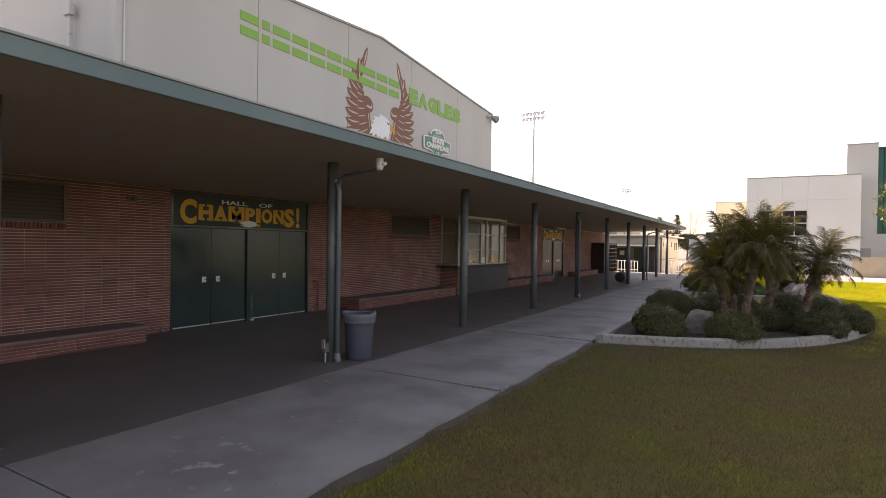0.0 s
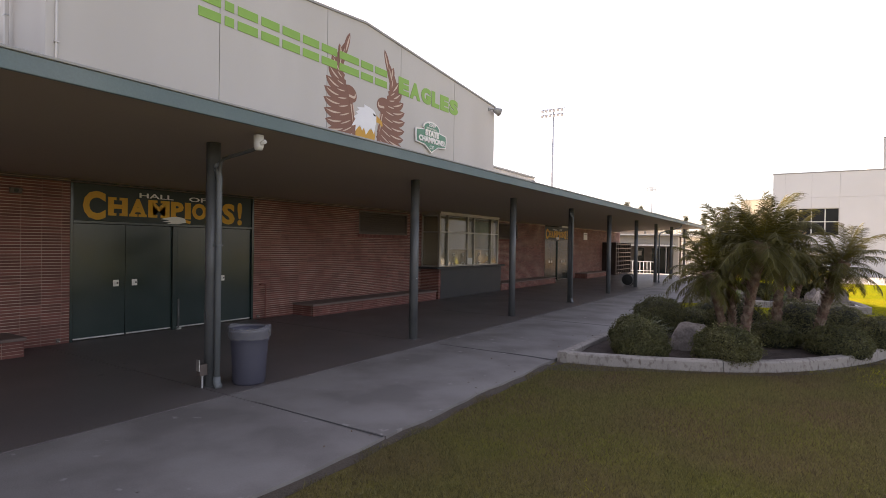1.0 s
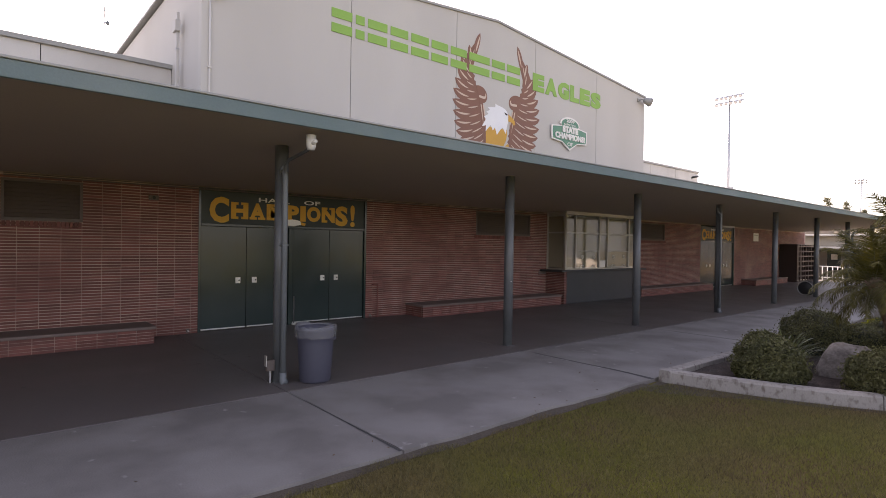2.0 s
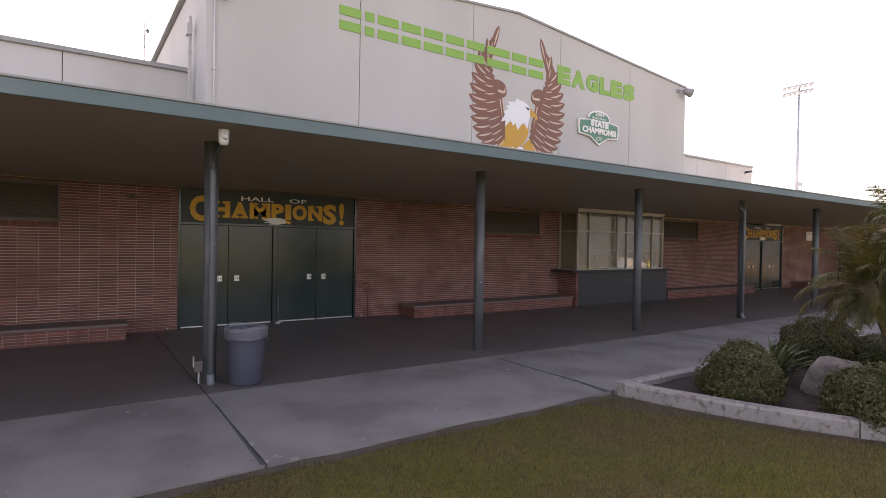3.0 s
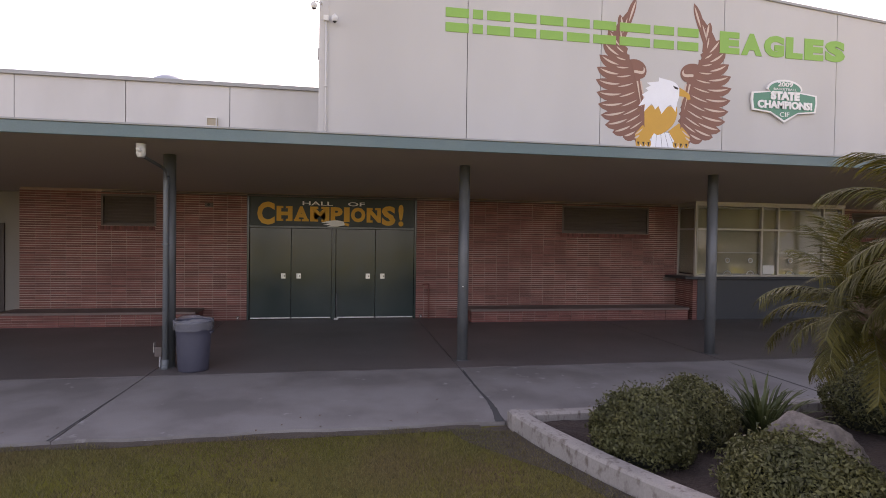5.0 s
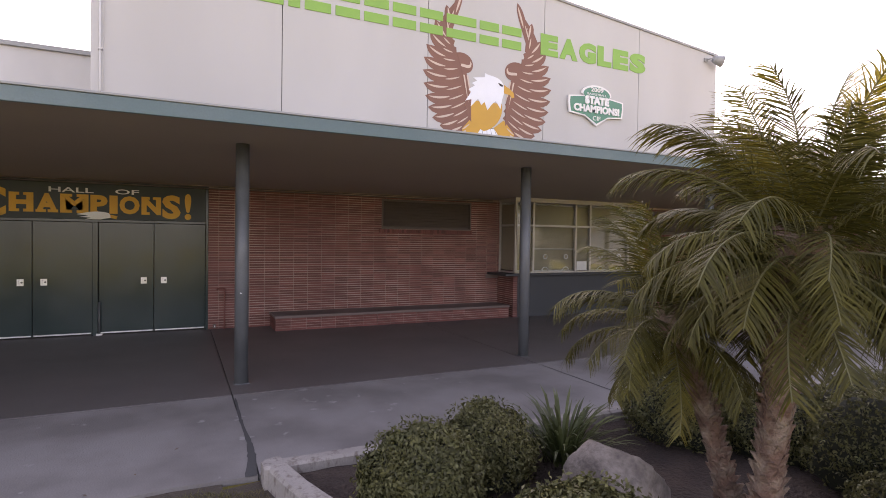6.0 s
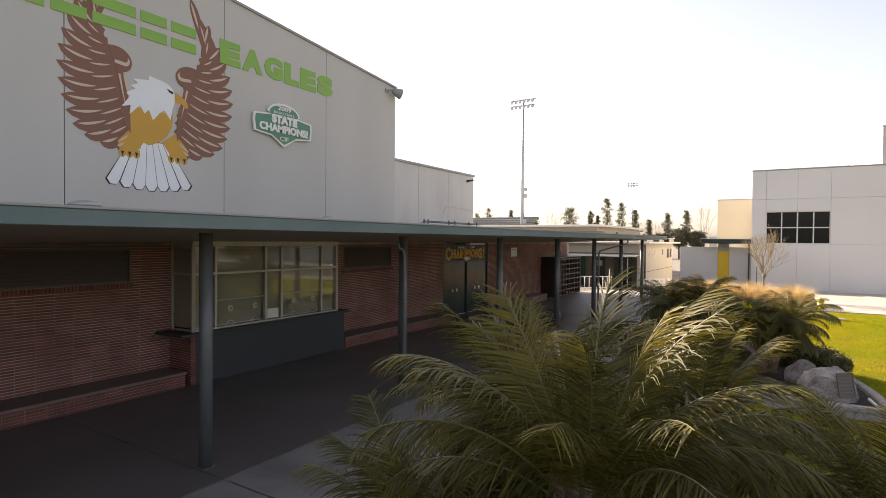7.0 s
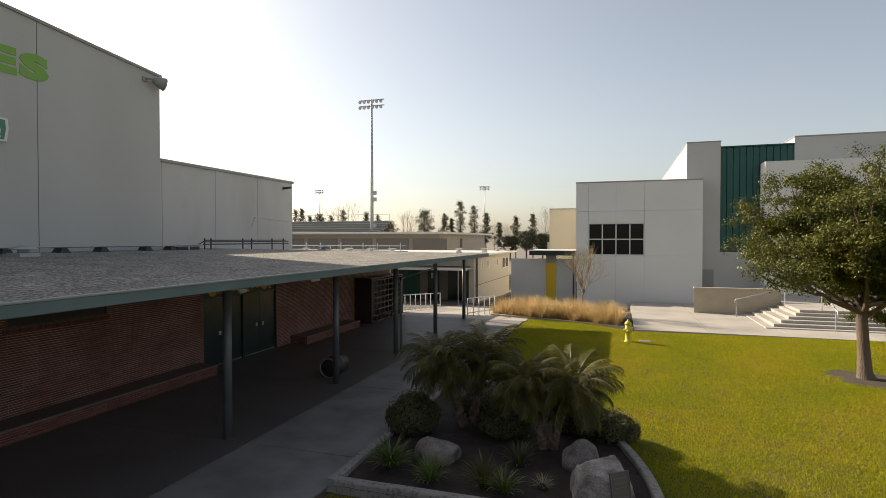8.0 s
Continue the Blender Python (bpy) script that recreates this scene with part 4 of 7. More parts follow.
# wings set back on both sides
for name, y0, y1, top, joints in (("wall_wing_south", -16.0, GYM_S + 0.1, 7.22, [-12.2, -8.8, -5.4, -2.0, 1.45, 4.88]), ("wall_wing_north", GYM_N - 0.1, 44.6, 7.38, [34.4, 37.8, 41.2])):
    w = structure(name, Mesh().box(WING_X - 20, y0, 0, WING_X - 0.03, y1, top), JOINT_DARK, "light grey rendered wing wall in panels")
    cc = [y0] + joints + [y1]
    for a, b in zip(cc, cc[1:]):
        part("panel", Mesh().box(WING_X - 0.03, a + 0.012, 3.2, WING_X, b - 0.012, top), STUCCO_WING, w)
    part("end_face", Mesh().box(WING_X - 20, y1, 0, WING_X, y1 + 0.02, top) if y0 > 0 else Mesh().box(WING_X - 20, y0 - 0.02, 0, WING_X, y0, top), STUCCO_WING, w)
    part("coping", Mesh().box(WING_X - 20, y0 - 0.08, top, WING_X + 0.10, y1 + 0.08, top + 0.14, 0.01), COPING, w, "dark metal coping")

# ---- gym mural ----
MX = GYM_X + 0.003
lettering = thing("wall_lettering", "large lime green painted letters and bars across the gym front", "lettering", at=(GYM_X, 19.5, 8.9))
y = 12.07
for w in (0.76, 0.34, 0.78, 0.76, 0.80, 0.80, 0.82, 1.12, 0.76, 0.80):
    for z0, z1 in ((8.50, 8.80), (8.97, 9.27)):
        part("bar", Mesh().box(MX, y, z0, MX + 0.018, y + w, z1, 0.03), LIME, lettering, "plain lime green bar")
    y += w + 0.128
edges = [21.78, 22.62, 23.52, 24.40, 25.16, 26.02, 26.93]
for ch, a, b in zip("EAGLES", edges, edges[1:]):
    wall_text("letter", ch, a, b - 0.07, 8.51, 9.27, MX, LIME, lettering, 0.07, 0.018)

mural = thing("wall_mural", "painted spread wings of plain brown, white and gold shapes", "mural", at=(GYM_X, 19.5, 7.0))


def flip(pts, side):
    return [(y if side < 0 else 19.80 + (19.50 - y) * 1.08, z) for y, z in pts]


def along(pts, u):
    """A smooth point at u (0 to 1) on a line through a few points."""
    f = min(max(u, 0.0), 0.9999) * (len(pts) - 1)
    i = int(f)
    t = f - i
    p = [Vector(pts[min(max(i + k, 0), len(pts) - 1)]) for k in (-1, 0, 1, 2)]
    return 0.5 * (2 * p[1] + (p[2] - p[0]) * t + (2 * p[0] - 5 * p[1] + 4 * p[2] - p[3]) * t * t + (3 * p[1] - p[0] - 3 * p[2] + p[3]) * t ** 3)


BONE = [(19.00, 5.70), (19.00, 6.30), (18.88, 6.90), (18.68, 7.55), (18.40, 8.10), (18.15, 8.60), (18.05, 9.05)]
TIPS = [(18.62, 5.38), (18.02, 5.48), (17.58, 5.78), (17.36, 6.25), (17.24, 6.80), (17.20, 7.40), (17.28, 8.00), (17.46, 8.60), (17.78, 9.25), (18.60, 10.14)]


def plume(base, tip, bow, w, t0=0.0, t1=1.0, shift=0.0, n=9):
    """A curved blade in the wall's plane that leaves its base outward and sweeps up to a point."""
    ctrl = base.lerp(tip, 0.55) + Vector((0, -bow))
    left, right = [], []
    for k in range(n + 1):
        q = k / n
        t = t0 + (t1 - t0) * q
        p = base.lerp(ctrl, t).lerp(ctrl.lerp(tip, t), t)
        d = (ctrl.lerp(tip, t) - base.lerp(ctrl, t)).normalized()
        nrm = Vector((-d.y, d.x))
        ww = w * (0.55 + 0.6 * q) * (1 - q ** 5) if t0 == 0 else w * math.sin(math.pi * q) ** 0.7
        left.append(tuple(p + nrm * (ww + shift)))
        right.append(tuple(p - nrm * (ww - shift)))
    return left + right[::-1][1:] if t0 == 0 else left[1:-1] + right[::-1]


for side in (-1, 1):
    fill = Mesh()
    n = 20
    for i in range(n):
        a, b = along(BONE, i / n), along(BONE, (i + 1) / n)
        c, e = a.lerp(along(TIPS, i / n), 0.70), b.lerp(along(TIPS, (i + 1) / n), 0.70)
        fill.add([(MX + 0.001, y, z) for y, z in flip([tuple(a), tuple(b), tuple(e), tuple(c)], side)], [(0, 1, 2, 3) if side > 0 else (3, 2, 1, 0)])
    part("wing", fill, MURAL_BROWN, mural, "brown painted wing shape")
    count = 14
    for i in range(count):
        u = i / (count - 1)
        base, tip = along(BONE, u * 0.86), along(TIPS, u)
        bow = 0.12 + 0.26 * math.sin(math.pi * u) if u < 0.85 else -0.05
        wd = 0.235 if u < 0.9 else 0.15
        part("feather", outward(Mesh().prism_x(flip(plume(base, tip, bow, wd), side), MX + 0.0015, MX + 0.003 + 0.0005 * i).data("feather")), MURAL_BROWN, mural)
        for t0, t1, sw, sh in ((0.40, 0.92, 0.034, -0.03), (0.12, 0.46, 0.024, 0.06)):
            if i in (0,) and t0 < 0.3:
                continue
            part("streak", outward(Mesh().prism_x(flip(plume(base, tip, bow, sw, t0, t1, sh), side), MX + 0.004, MX + 0.0125).data("streak")), MURAL_TAN, mural)
    # the curled wrist and the arm below it
    wrist = bez([(18.42, 8.05), (18.75, 8.15), (19.20, 7.98), (19.12, 7.45), (18.80, 7.42)], 12) + [(18.86, 7.10), (18.98, 6.60), (19.00, 5.80), (18.80, 6.10), (18.74, 6.90), (18.62, 7.45)]
    part("wrist", outward(Mesh().prism_x(flip(wrist, side), MX + 0.004, MX + 0.0115).data("wrist")), MURAL_BROWN, mural)
    part("wrist_streak", outward(Mesh().prism_x(flip(bez([(18.58, 7.70), (18.80, 7.72), (18.96, 7.60), (18.92, 7.84)], 6) + bez([(18.98, 7.76), (18.98, 7.52), (18.80, 7.60), (18.58, 7.62)], 6), side), MX + 0.005, MX + 0.0130).data("wrist_streak")), MURAL_TAN, mural)
    for k in range(2):
        yy = 18.72 + 0.13 * k
        part("arm_streak", outward(Mesh().prism_x(flip([(yy - 0.05, 7.35), (yy + 0.01, 7.35), (yy + 0.16, 6.45 + 0.2 * k), (yy + 0.06, 6.85)], side), MX + 0.005, MX + 0.0130).data("arm_streak")), MURAL_TAN, mural)
# tail strips
for k in range(7):
    t0, t1 = 19.02 + 0.145 * k, 19.02 + 0.145 * (k + 1)
    b0, b1 = 18.36 + 0.35 * k, 18.36 + 0.35 * (k + 1)
    low = 4.42 - 0.14 * math.sin(math.pi * (k + 0.5) / 7)
    shape = [(t0, 5.66), (t1, 5.66), (b1, low + 0.14), ((b0 + b1) / 2 + 0.08, low), ((b0 + b1) / 2 - 0.08, low), (b0, low + 0.14)]
    cy = (t0 + t1 + b0 + b1) / 4
    part("tail_line", outward(Mesh().prism_x([(cy + (yy - cy) * 1.06, 5.0 + (z - 5.0) * 1.03) for yy, z in shape], MX + 0.001, MX + 0.004).data("tail_line")), MURAL_LINE, mural)
    part("tail_strip", outward(Mesh().prism_x([(cy + (yy - cy) * 0.95, z) for yy, z in shape], MX + 0.002, MX + 0.007).data("tail_strip")), MURAL_WHITE, mural)
for side in (-1, 1):
    leg = flip([(19.05, 6.0), (18.65, 5.55), (18.72, 5.30), (19.15, 5.30), (19.42, 5.70)], side)
    part("leg", outward(Mesh().prism_x(leg, MX + 0.003, MX + 0.008).data("leg")), MURAL_GOLD, mural)
    for k in range(3):
        c = flip([(18.78 + 0.19 * k, 5.28)], side)[0]
        toe = part("toe", outward(Mesh().prism_x([(c[0] + 0.10 * math.cos(a), c[1] - 0.02 + 0.13 * math.sin(a)) for a in [2 * math.pi * i / 10 for i in range(10)]], MX + 0.004, MX + 0.010).data("toe")), MURAL_GOLD, mural)
        part("claw", outward(Mesh().prism_x([(c[0] + 0.045, c[1] + 0.02), (c[0], c[1] - 0.13), (c[0] - 0.045, c[1] + 0.02)], MX + 0.005, MX + 0.012).data("claw")), MURAL_LINE, toe)
body_shape = bez([(18.78, 6.55), (18.70, 6.0), (19.20, 5.65), (19.50, 5.55)], 8) + bez([(19.50, 5.55), (19.85, 5.65), (20.30, 6.0), (20.20, 6.55)], 8)[1:]
part("body_shape", outward(Mesh().prism_x(body_shape, MX + 0.004, MX + 0.011).data("body_shape")), MURAL_GOLD, mural)
crown = bez([(19.50, 7.52), (19.75, 7.42), (20.05, 7.50), (20.34, 7.34), (20.28, 6.95)], 10)
jag = [(20.20, 6.70), (20.14, 6.38), (19.95, 6.62), (19.82, 6.52), (19.62, 6.28), (19.50, 6.55), (19.38, 6.42), (19.25, 6.62), (18.97, 6.33), (19.00, 6.58), (18.76, 6.50), (18.98, 6.82), (18.88, 6.90), (19.12, 7.05), (19.00, 7.12), (19.20, 7.22), (19.05, 7.31), (19.50, 7.38)]
part("head_shape", outward(Mesh().prism_x(crown + jag, MX + 0.006, MX + 0.015).data("head_shape")), MURAL_WHITE, mural)
part("beak_shape", outward(Mesh().prism_x([(20.27, 7.22), (20.48, 7.12), (20.66, 7.00), (20.70, 6.84), (20.60, 6.80), (20.52, 6.90), (20.27, 6.93)], MX + 0.007, MX + 0.016).data("beak_shape")), MURAL_GOLD, mural)
part("brow_line", outward(Mesh().prism_x([(20.02, 7.27), (20.24, 7.20), (20.20, 7.14), (20.10, 7.17)], MX + 0.008, MX + 0.017).data("brow_line")), MURAL_LINE, mural)

# ---- award sign ----
sign = thing("award_sign", "white-edged green award sign fixed to the gym front", "sign", at=(GYM_X, 24.32, 6.95))


def sign_shape(g):
    w = 1.31 - g
    top = [(24.32 + (0.62 - g) * math.cos(a), 7.34 + (0.40 - g) * math.sin(a)) for a in [math.pi * k / 8 for k in range(9)]]
    return [(24.32 + w, 7.22 - g * 0.6), (24.32 + 0.58 - g * 0.4, 7.30 - g * 0.6)] + [(24.32 + (0.72 - g) * math.cos(a), 7.36 + (0.36 - g) * math.sin(a)) for a in [math.pi * k / 10 for k in range(11)]] + \
        [(24.32 - 0.58 + g * 0.4, 7.30 - g * 0.6), (24.32 - w, 7.22 - g * 0.6), (24.32 - w - 0.02, 6.95), (24.32 - w + 0.03, 6.60 + g * 0.6), (24.32 - 0.55, 6.53 + g * 0.6), (24.32, 6.20 + g * 1.1), (24.32 + 0.55, 6.53 + g * 0.6), (24.32 + w - 0.03, 6.60 + g * 0.6), (24.32 + w + 0.02, 6.95)]


part("board", outward(Mesh().prism_x(sign_shape(0.0), GYM_X + 0.05, GYM_X + 0.11).data("board")), SIGN_WHITE, sign)
part("back_frame", outward(Mesh().prism_x(sign_shape(0.10), GYM_X, GYM_X + 0.05).data("back_frame")), COPING, sign)
part("face", outward(Mesh().prism_x(sign_shape(0.075), GYM_X + 0.11, GYM_X + 0.118).data("face")), SIGN_GREEN, sign, "green sign face")
SX = GYM_X + 0.119
wall_text("lettering", "2009", 24.02, 24.62, 7.46, 7.62, SX, SIGN_WHITE, sign, 0.02, 0.02)
wall_text("lettering", "BASKETBALL", 23.86, 24.78, 7.33, 7.41, SX, SIGN_WHITE, sign, 0.0, 0.01)
wall_text("lettering", "STATE", 23.74, 24.90, 6.98, 7.29, SX, SIGN_WHITE, sign, 0.075, 0.03)
wall_text("lettering", "CHAMPIONS!", 23.22, 25.42, 6.67, 6.95, SX, SIGN_WHITE, sign, 0.05, 0.03)
wall_text("lettering", "CIF", 24.13, 24.51, 6.40, 6.56, SX, SIGN_WHITE, sign, 0.0, 0.01)


# ---- small things on the buildings ----
flood = thing("floodlight", "grey round floodlight on a bracket at the gym corner", "floodlight", at=(GYM_X + 0.3, 30.6, 9.6))
part("arm", Mesh().tube([(GYM_X + 0.0, 30.30, 9.62), (GYM_X + 0.20, 30.38, 9.64), (GYM_X + 0.30, 30.52, 9.64)], 0.03, 8), COPING, flood, smooth=True)
part("bracket", Mesh().box(GYM_X, 30.20, 9.54, GYM_X + 0.06, 30.40, 9.70, 0.005), COPING, flood)
part("housing", Mesh().tube([(GYM_X + 0.26, 30.44, 9.60), (GYM_X + 0.31, 30.56, 9.58), (GYM_X + 0.42, 30.80, 9.52)], [0.11, 0.17, 0.24], 20), COPING, flood, smooth=True)
part("lens", Mesh().tube([(GYM_X + 0.421, 30.803, 9.519), (GYM_X + 0.43, 30.82, 9.515)], 0.22, 20), BLACK, flood)


def camera_unit(y, z, x):
    c = thing("security_camera", "small white dome security camera on the gym corner", "security camera", "security cameras", (x, y, z))
    part("arm", Mesh().tube([(x - 0.235, max(y, 8.22), z + 0.16), (x - 0.1, max(y, 8.22), z + 0.16), (x, y, z + 0.16), (x, y, z + 0.1)], 0.02, 8), OFF_WHITE, c, smooth=True)
    part("dome", Mesh().lathe(x, y, [(0.02, z - 0.1), (0.075, z - 0.06), (0.095, z), (0.09, z + 0.08), (0.05, z + 0.12)], 16), OFF_WHITE, c, smooth=True)
    part("eye_glass", Mesh().lathe(x, y, [(0.015, z - 0.115), (0.06, z - 0.075), (0.076, z - 0.04)], 14), BLACK, c, smooth=True)


camera_unit(8.00, 8.86, GYM_X + 0.22)
camera_unit(8.62, 8.52, GYM_X + 0.22)
cpipe = thing("corner_conduit", "grey conduit pipe up the gym corner", "conduit", at=(GYM_X + 0.06, 8.36, 3.5))
part("pipe", Mesh().tube([(GYM_X + 0.07, 8.36, 3.55), (GYM_X + 0.07, 8.36, 8.5)], 0.024, 10), STUCCO_WING, cpipe, smooth=True)
part("junction_box", Mesh().box(GYM_X + 0.03, 8.28, 8.5, GYM_X + 0.13, 8.44, 8.66, 0.01), OFF_WHITE, cpipe)
part("clamp", Mesh().box(GYM_X + 0.03, 8.31, 6.5, GYM_X + 0.11, 8.41, 6.54), STUCCO_WING, cpipe)
spout = thing("downspout", "grey painted downspout with a hopper box beside the gym corner", "downspout", at=(-16.9, 8.1, 3.5))
part("pipe", Mesh().box(-16.96, 8.05, 3.5, -16.84, 8.14, 8.05, 0.01), STUCCO_GREY, spout)
part("hopper", Mesh().box(-17.06, 7.99, 8.02, -16.74, 8.14, 8.36, 0.015), STUCCO_GREY, spout)
part("riser", Mesh().box(-16.95, 8.06, 8.36, -16.85, 8.14, 8.62, 0.01), STUCCO_GREY, spout)
for zc in (5.9, 7.5):
    part("strap", Mesh().box(-16.98, 8.04, zc, -16.82, 8.14, zc + 0.04), GALV, spout)
wl_box = thing("wall_light", "square tan wall light on the light grey wing", "wall light", at=(WING_X, 4.3, 5.9))
part("body", Mesh().box(WING_X, 4.12, 5.74, WING_X + 0.10, 4.48, 6.08, 0.01), STUCCO_TAN, wl_box)
for a, b, c, d in ((4.12, 4.15, 5.74, 6.08), (4.45, 4.48, 5.74, 6.08), (4.15, 4.45, 5.74, 5.78), (4.15, 4.45, 6.04, 6.08)):
    part("frame_bar", Mesh().box(WING_X + 0.10, a, c, WING_X + 0.19, b, d, 0.004), OFF_WHITE, wl_box)
part("lens", Mesh().box(WING_X + 0.10, 4.15, 5.78, WING_X + 0.15, 4.45, 6.04, 0.004), SHADE_TAN, wl_box)
dome = thing("roof_dome", "pale domed skylight on the wing roof", "roof dome", at=(-21.0, 2.05, 7.3))
part("curb", Mesh().lathe(-21.0, 2.05, [(0.64, 7.34), (0.62, 7.86)], 28), GALV, dome, smooth=True)
part("cap", Mesh().lathe(-21.0, 2.05, [(0.80, 7.84), (0.78, 7.92), (0.64, 8.06), (0.42, 8.18), (0.2, 8.24), (0.02, 8.25)], 28), GALV, dome, smooth=True)
mast = thing("antenna_mast", "thin metal antenna mast on the wing roof", "antenna", at=(-30.0, 8.12, 7.3))
part("pole", Mesh().tube([(-30, 8.12, 7.3), (-30, 8.12, 12.98)], 0.028, 6), PIPE_PAINT, mast)
part("dish", Mesh().lathe(-30.0, 8.26, [(0.03, 12.12), (0.10, 12.2), (0.04, 12.34)], 10), PIPE_PAINT, mast)
part("clamp", Mesh().box(-30.03, 8.10, 12.20, -29.97, 8.24, 12.26), GALV, mast)
wcam = thing("wing_camera", "small bracketed camera near the wing corner", "security camera", at=(WING_X + 0.1, 43.7, 7.05))
part("body", Mesh().tube([(WING_X + 0.1, 43.55, 7.0), (WING_X + 0.35, 43.95, 7.08)], 0.07, 10), BLACK, wcam, smooth=True)
part("bracket", Mesh().box(WING_X, 43.6, 6.9, WING_X + 0.1, 43.75, 7.05), GALV, wcam)
rdome = thing("roof_fan", "white round roof fan behind the gym corner", "roof vent", at=(WING_X - 3, 34.6, 7.5))
part("base", Mesh().lathe(WING_X - 3, 34.9, [(0.4, 7.5), (0.4, 7.8)], 20), OFF_WHITE, rdome, smooth=True)
part("hood", Mesh().lathe(WING_X - 3, 34.9, [(0.62, 7.8), (0.6, 8.05), (0.4, 8.25), (0.1, 8.3)], 20), OFF_WHITE, rdome, smooth=True)
wcon = thing("wing_conduit", "thin grey conduit across the wing wall", "conduit", at=(WING_X, 41, 4.0))
part("pipe", Mesh().tube([(WING_X + 0.03, 40.6, 4.6), (WING_X + 0.03, 40.9, 5.15), (WING_X + 0.03, 44.3, 5.0)], 0.014, 6), STUCCO_GREY, wcon)

# pipes on the gravel roof, carried on black blocks
RX = GYM_X + 0.55
rpipe = thing("roof_pipe", "long grey pipe carried on black blocks along the gravel roof", "roof pipe", at=(RX, 20, 3.6))
zr = roof_z(RX)
part("pipe", Mesh().tube([(RX, 9.0, zr + 0.17), (RX, 32.4, zr + 0.17)], 0.028, 8), GALV, rpipe, smooth=True)
part("pipe", Mesh().tube([(RX - 0.12, 9.0, zr + 0.16), (RX - 0.12, 32.3, zr + 0.16), (RX - 0.12, 32.8, zr + 0.36), (RX - 0.12, 38.3, zr + 0.36)], 0.022, 8), BLACK, rpipe, smooth=True)
for yy in (10.2, 11.8, 13.4, 15.0, 16.6, 18.2, 19.6, 20.9, 22.3, 23.9, 25.2, 26.8, 28.1, 29.8, 30.9):
    part("block", Mesh().add([(RX - 0.25, yy - 0.16, zr - 0.01), (RX + 0.15, yy - 0.16, zr - 0.01), (RX + 0.15, yy + 0.16, zr - 0.01), (RX - 0.25, yy + 0.16, zr - 0.01), (RX - 0.2, yy - 0.08, zr + 0.14), (RX + 0.1, yy - 0.08, zr + 0.14), (RX + 0.1, yy + 0.08, zr + 0.14), (RX - 0.2, yy + 0.08, zr + 0.14)],
                        [(0, 3, 2, 1), (4, 5, 6, 7), (0, 1, 5, 4), (1, 2, 6, 5), (2, 3, 7, 6), (3, 0, 4, 7)]), BLACK, rpipe)
rrail = thing("roof_rail", "dark low pipe rail on the gravel roof", "roof rail", at=(RX, 35, 3.5))
for yy in (32.6, 32.95, 34.9, 35.5, 37.0, 37.9):
    part("post", Mesh().tube([(RX, yy, roof_z(RX, yy) - 0.02), (RX, yy, zr + 0.44)], 0.028, 6), BLACK, rrail)
for dz in (0.2, 0.3):
    part("rail", Mesh().tube([(RX + 0.02, 32.5, zr + dz), (RX + 0.02, 38.3, zr + dz)], 0.024, 6), BLACK, rrail)
lead = thing("roof_sleeper", "black rubber sleeper under the roof pipe", "pipe support", at=(RX, 31.6, zr))
part("body", Mesh().box(RX - 0.1, 31.1, zr - 0.01, RX + 0.12, 32.2, zr + 0.12, 0.01), BLACK, lead)
part("strap", Mesh().box(RX - 0.12, 31.6, zr, RX + 0.14, 31.66, zr + 0.13, 0.004), GALV, lead)


def roof_vent(x, y, s=1.0):
    z = roof_z(x, y)
    v = thing("roof_vent", "low mushroom-shaped metal roof vent on the gravel", "roof vent", "mushroom roof vents", (x, y, z))
    part("base", Mesh().box(x - 0.3 * s, y - 0.3 * s, z - 0.02, x + 0.3 * s, y + 0.3 * s, z + 0.1 * s, 0.01), GALV, v)
    part("neck", Mesh().lathe(x, y, [(0.16 * s, z + 0.1 * s), (0.16 * s, z + 0.2 * s)], 16), GALV, v, smooth=True)
    part("cap", Mesh().lathe(x, y, [(0.36 * s, z + 0.2 * s), (0.34 * s, z + 0.25 * s), (0.1 * s, z + 0.33 * s)], 20), GALV, v, smooth=True)


roof_vent(-13.0, 24.85, 0.85)
roof_vent(-13.4, 17.2)
roof_vent(-13.2, 40.0, 0.9)

# ---- things under the canopy ----
bin_c = (-5.65, 6.97)
can = thing("trash_can", "grey plastic trash can with a clear liner folded over its rim", "trash can", at=(*bin_c, 0))
bin_body = part("body", Mesh().lathe(*bin_c, [(0.190, 0.004), (0.20, 0.03), (0.228, 0.5), (0.238, 0.66), (0.25, 0.67), (0.25, 0.70), (0.228, 0.70), (0.22, 0.5), (0.19, 0.06)], 36), BIN_GREY, can, smooth=True)
m = Mesh()
o = 0
rows = [(0.212, 0.52), (0.224, 0.65), (0.236, 0.715), (0.257, 0.722), (0.264, 0.69), (0.26, 0.63), (0.256, 0.58)]
n = 64
for i, (r, z) in enumerate(rows):
    for k in range(n):
        a = 2 * math.pi * k / n
        wob = 0.006 * math.sin(k * 2.3 + i) * (i > 2) + 0.004 * math.sin(k * 5.1 + i * 2)
        dz = (0.035 * noise.noise((math.cos(a) * 2.2, math.sin(a) * 2.2, 1.0)) if i > 4 else 0) + (0.03 * max(0, math.sin(a * 2 + 0.6)) if i in (2, 3) else 0)
        m.v.append((bin_c[0] + (r + wob) * math.cos(a), bin_c[1] + (r + wob) * math.sin(a), z + dz))
for i in range(len(rows) - 1):
    for k in range(n):
        a, b = i * n + k, i * n + (k + 1) % n
        m.f.append((a, b, b + n, a + n))
part("liner", m, BAG, can, "crumpled translucent bin liner", smooth=True)
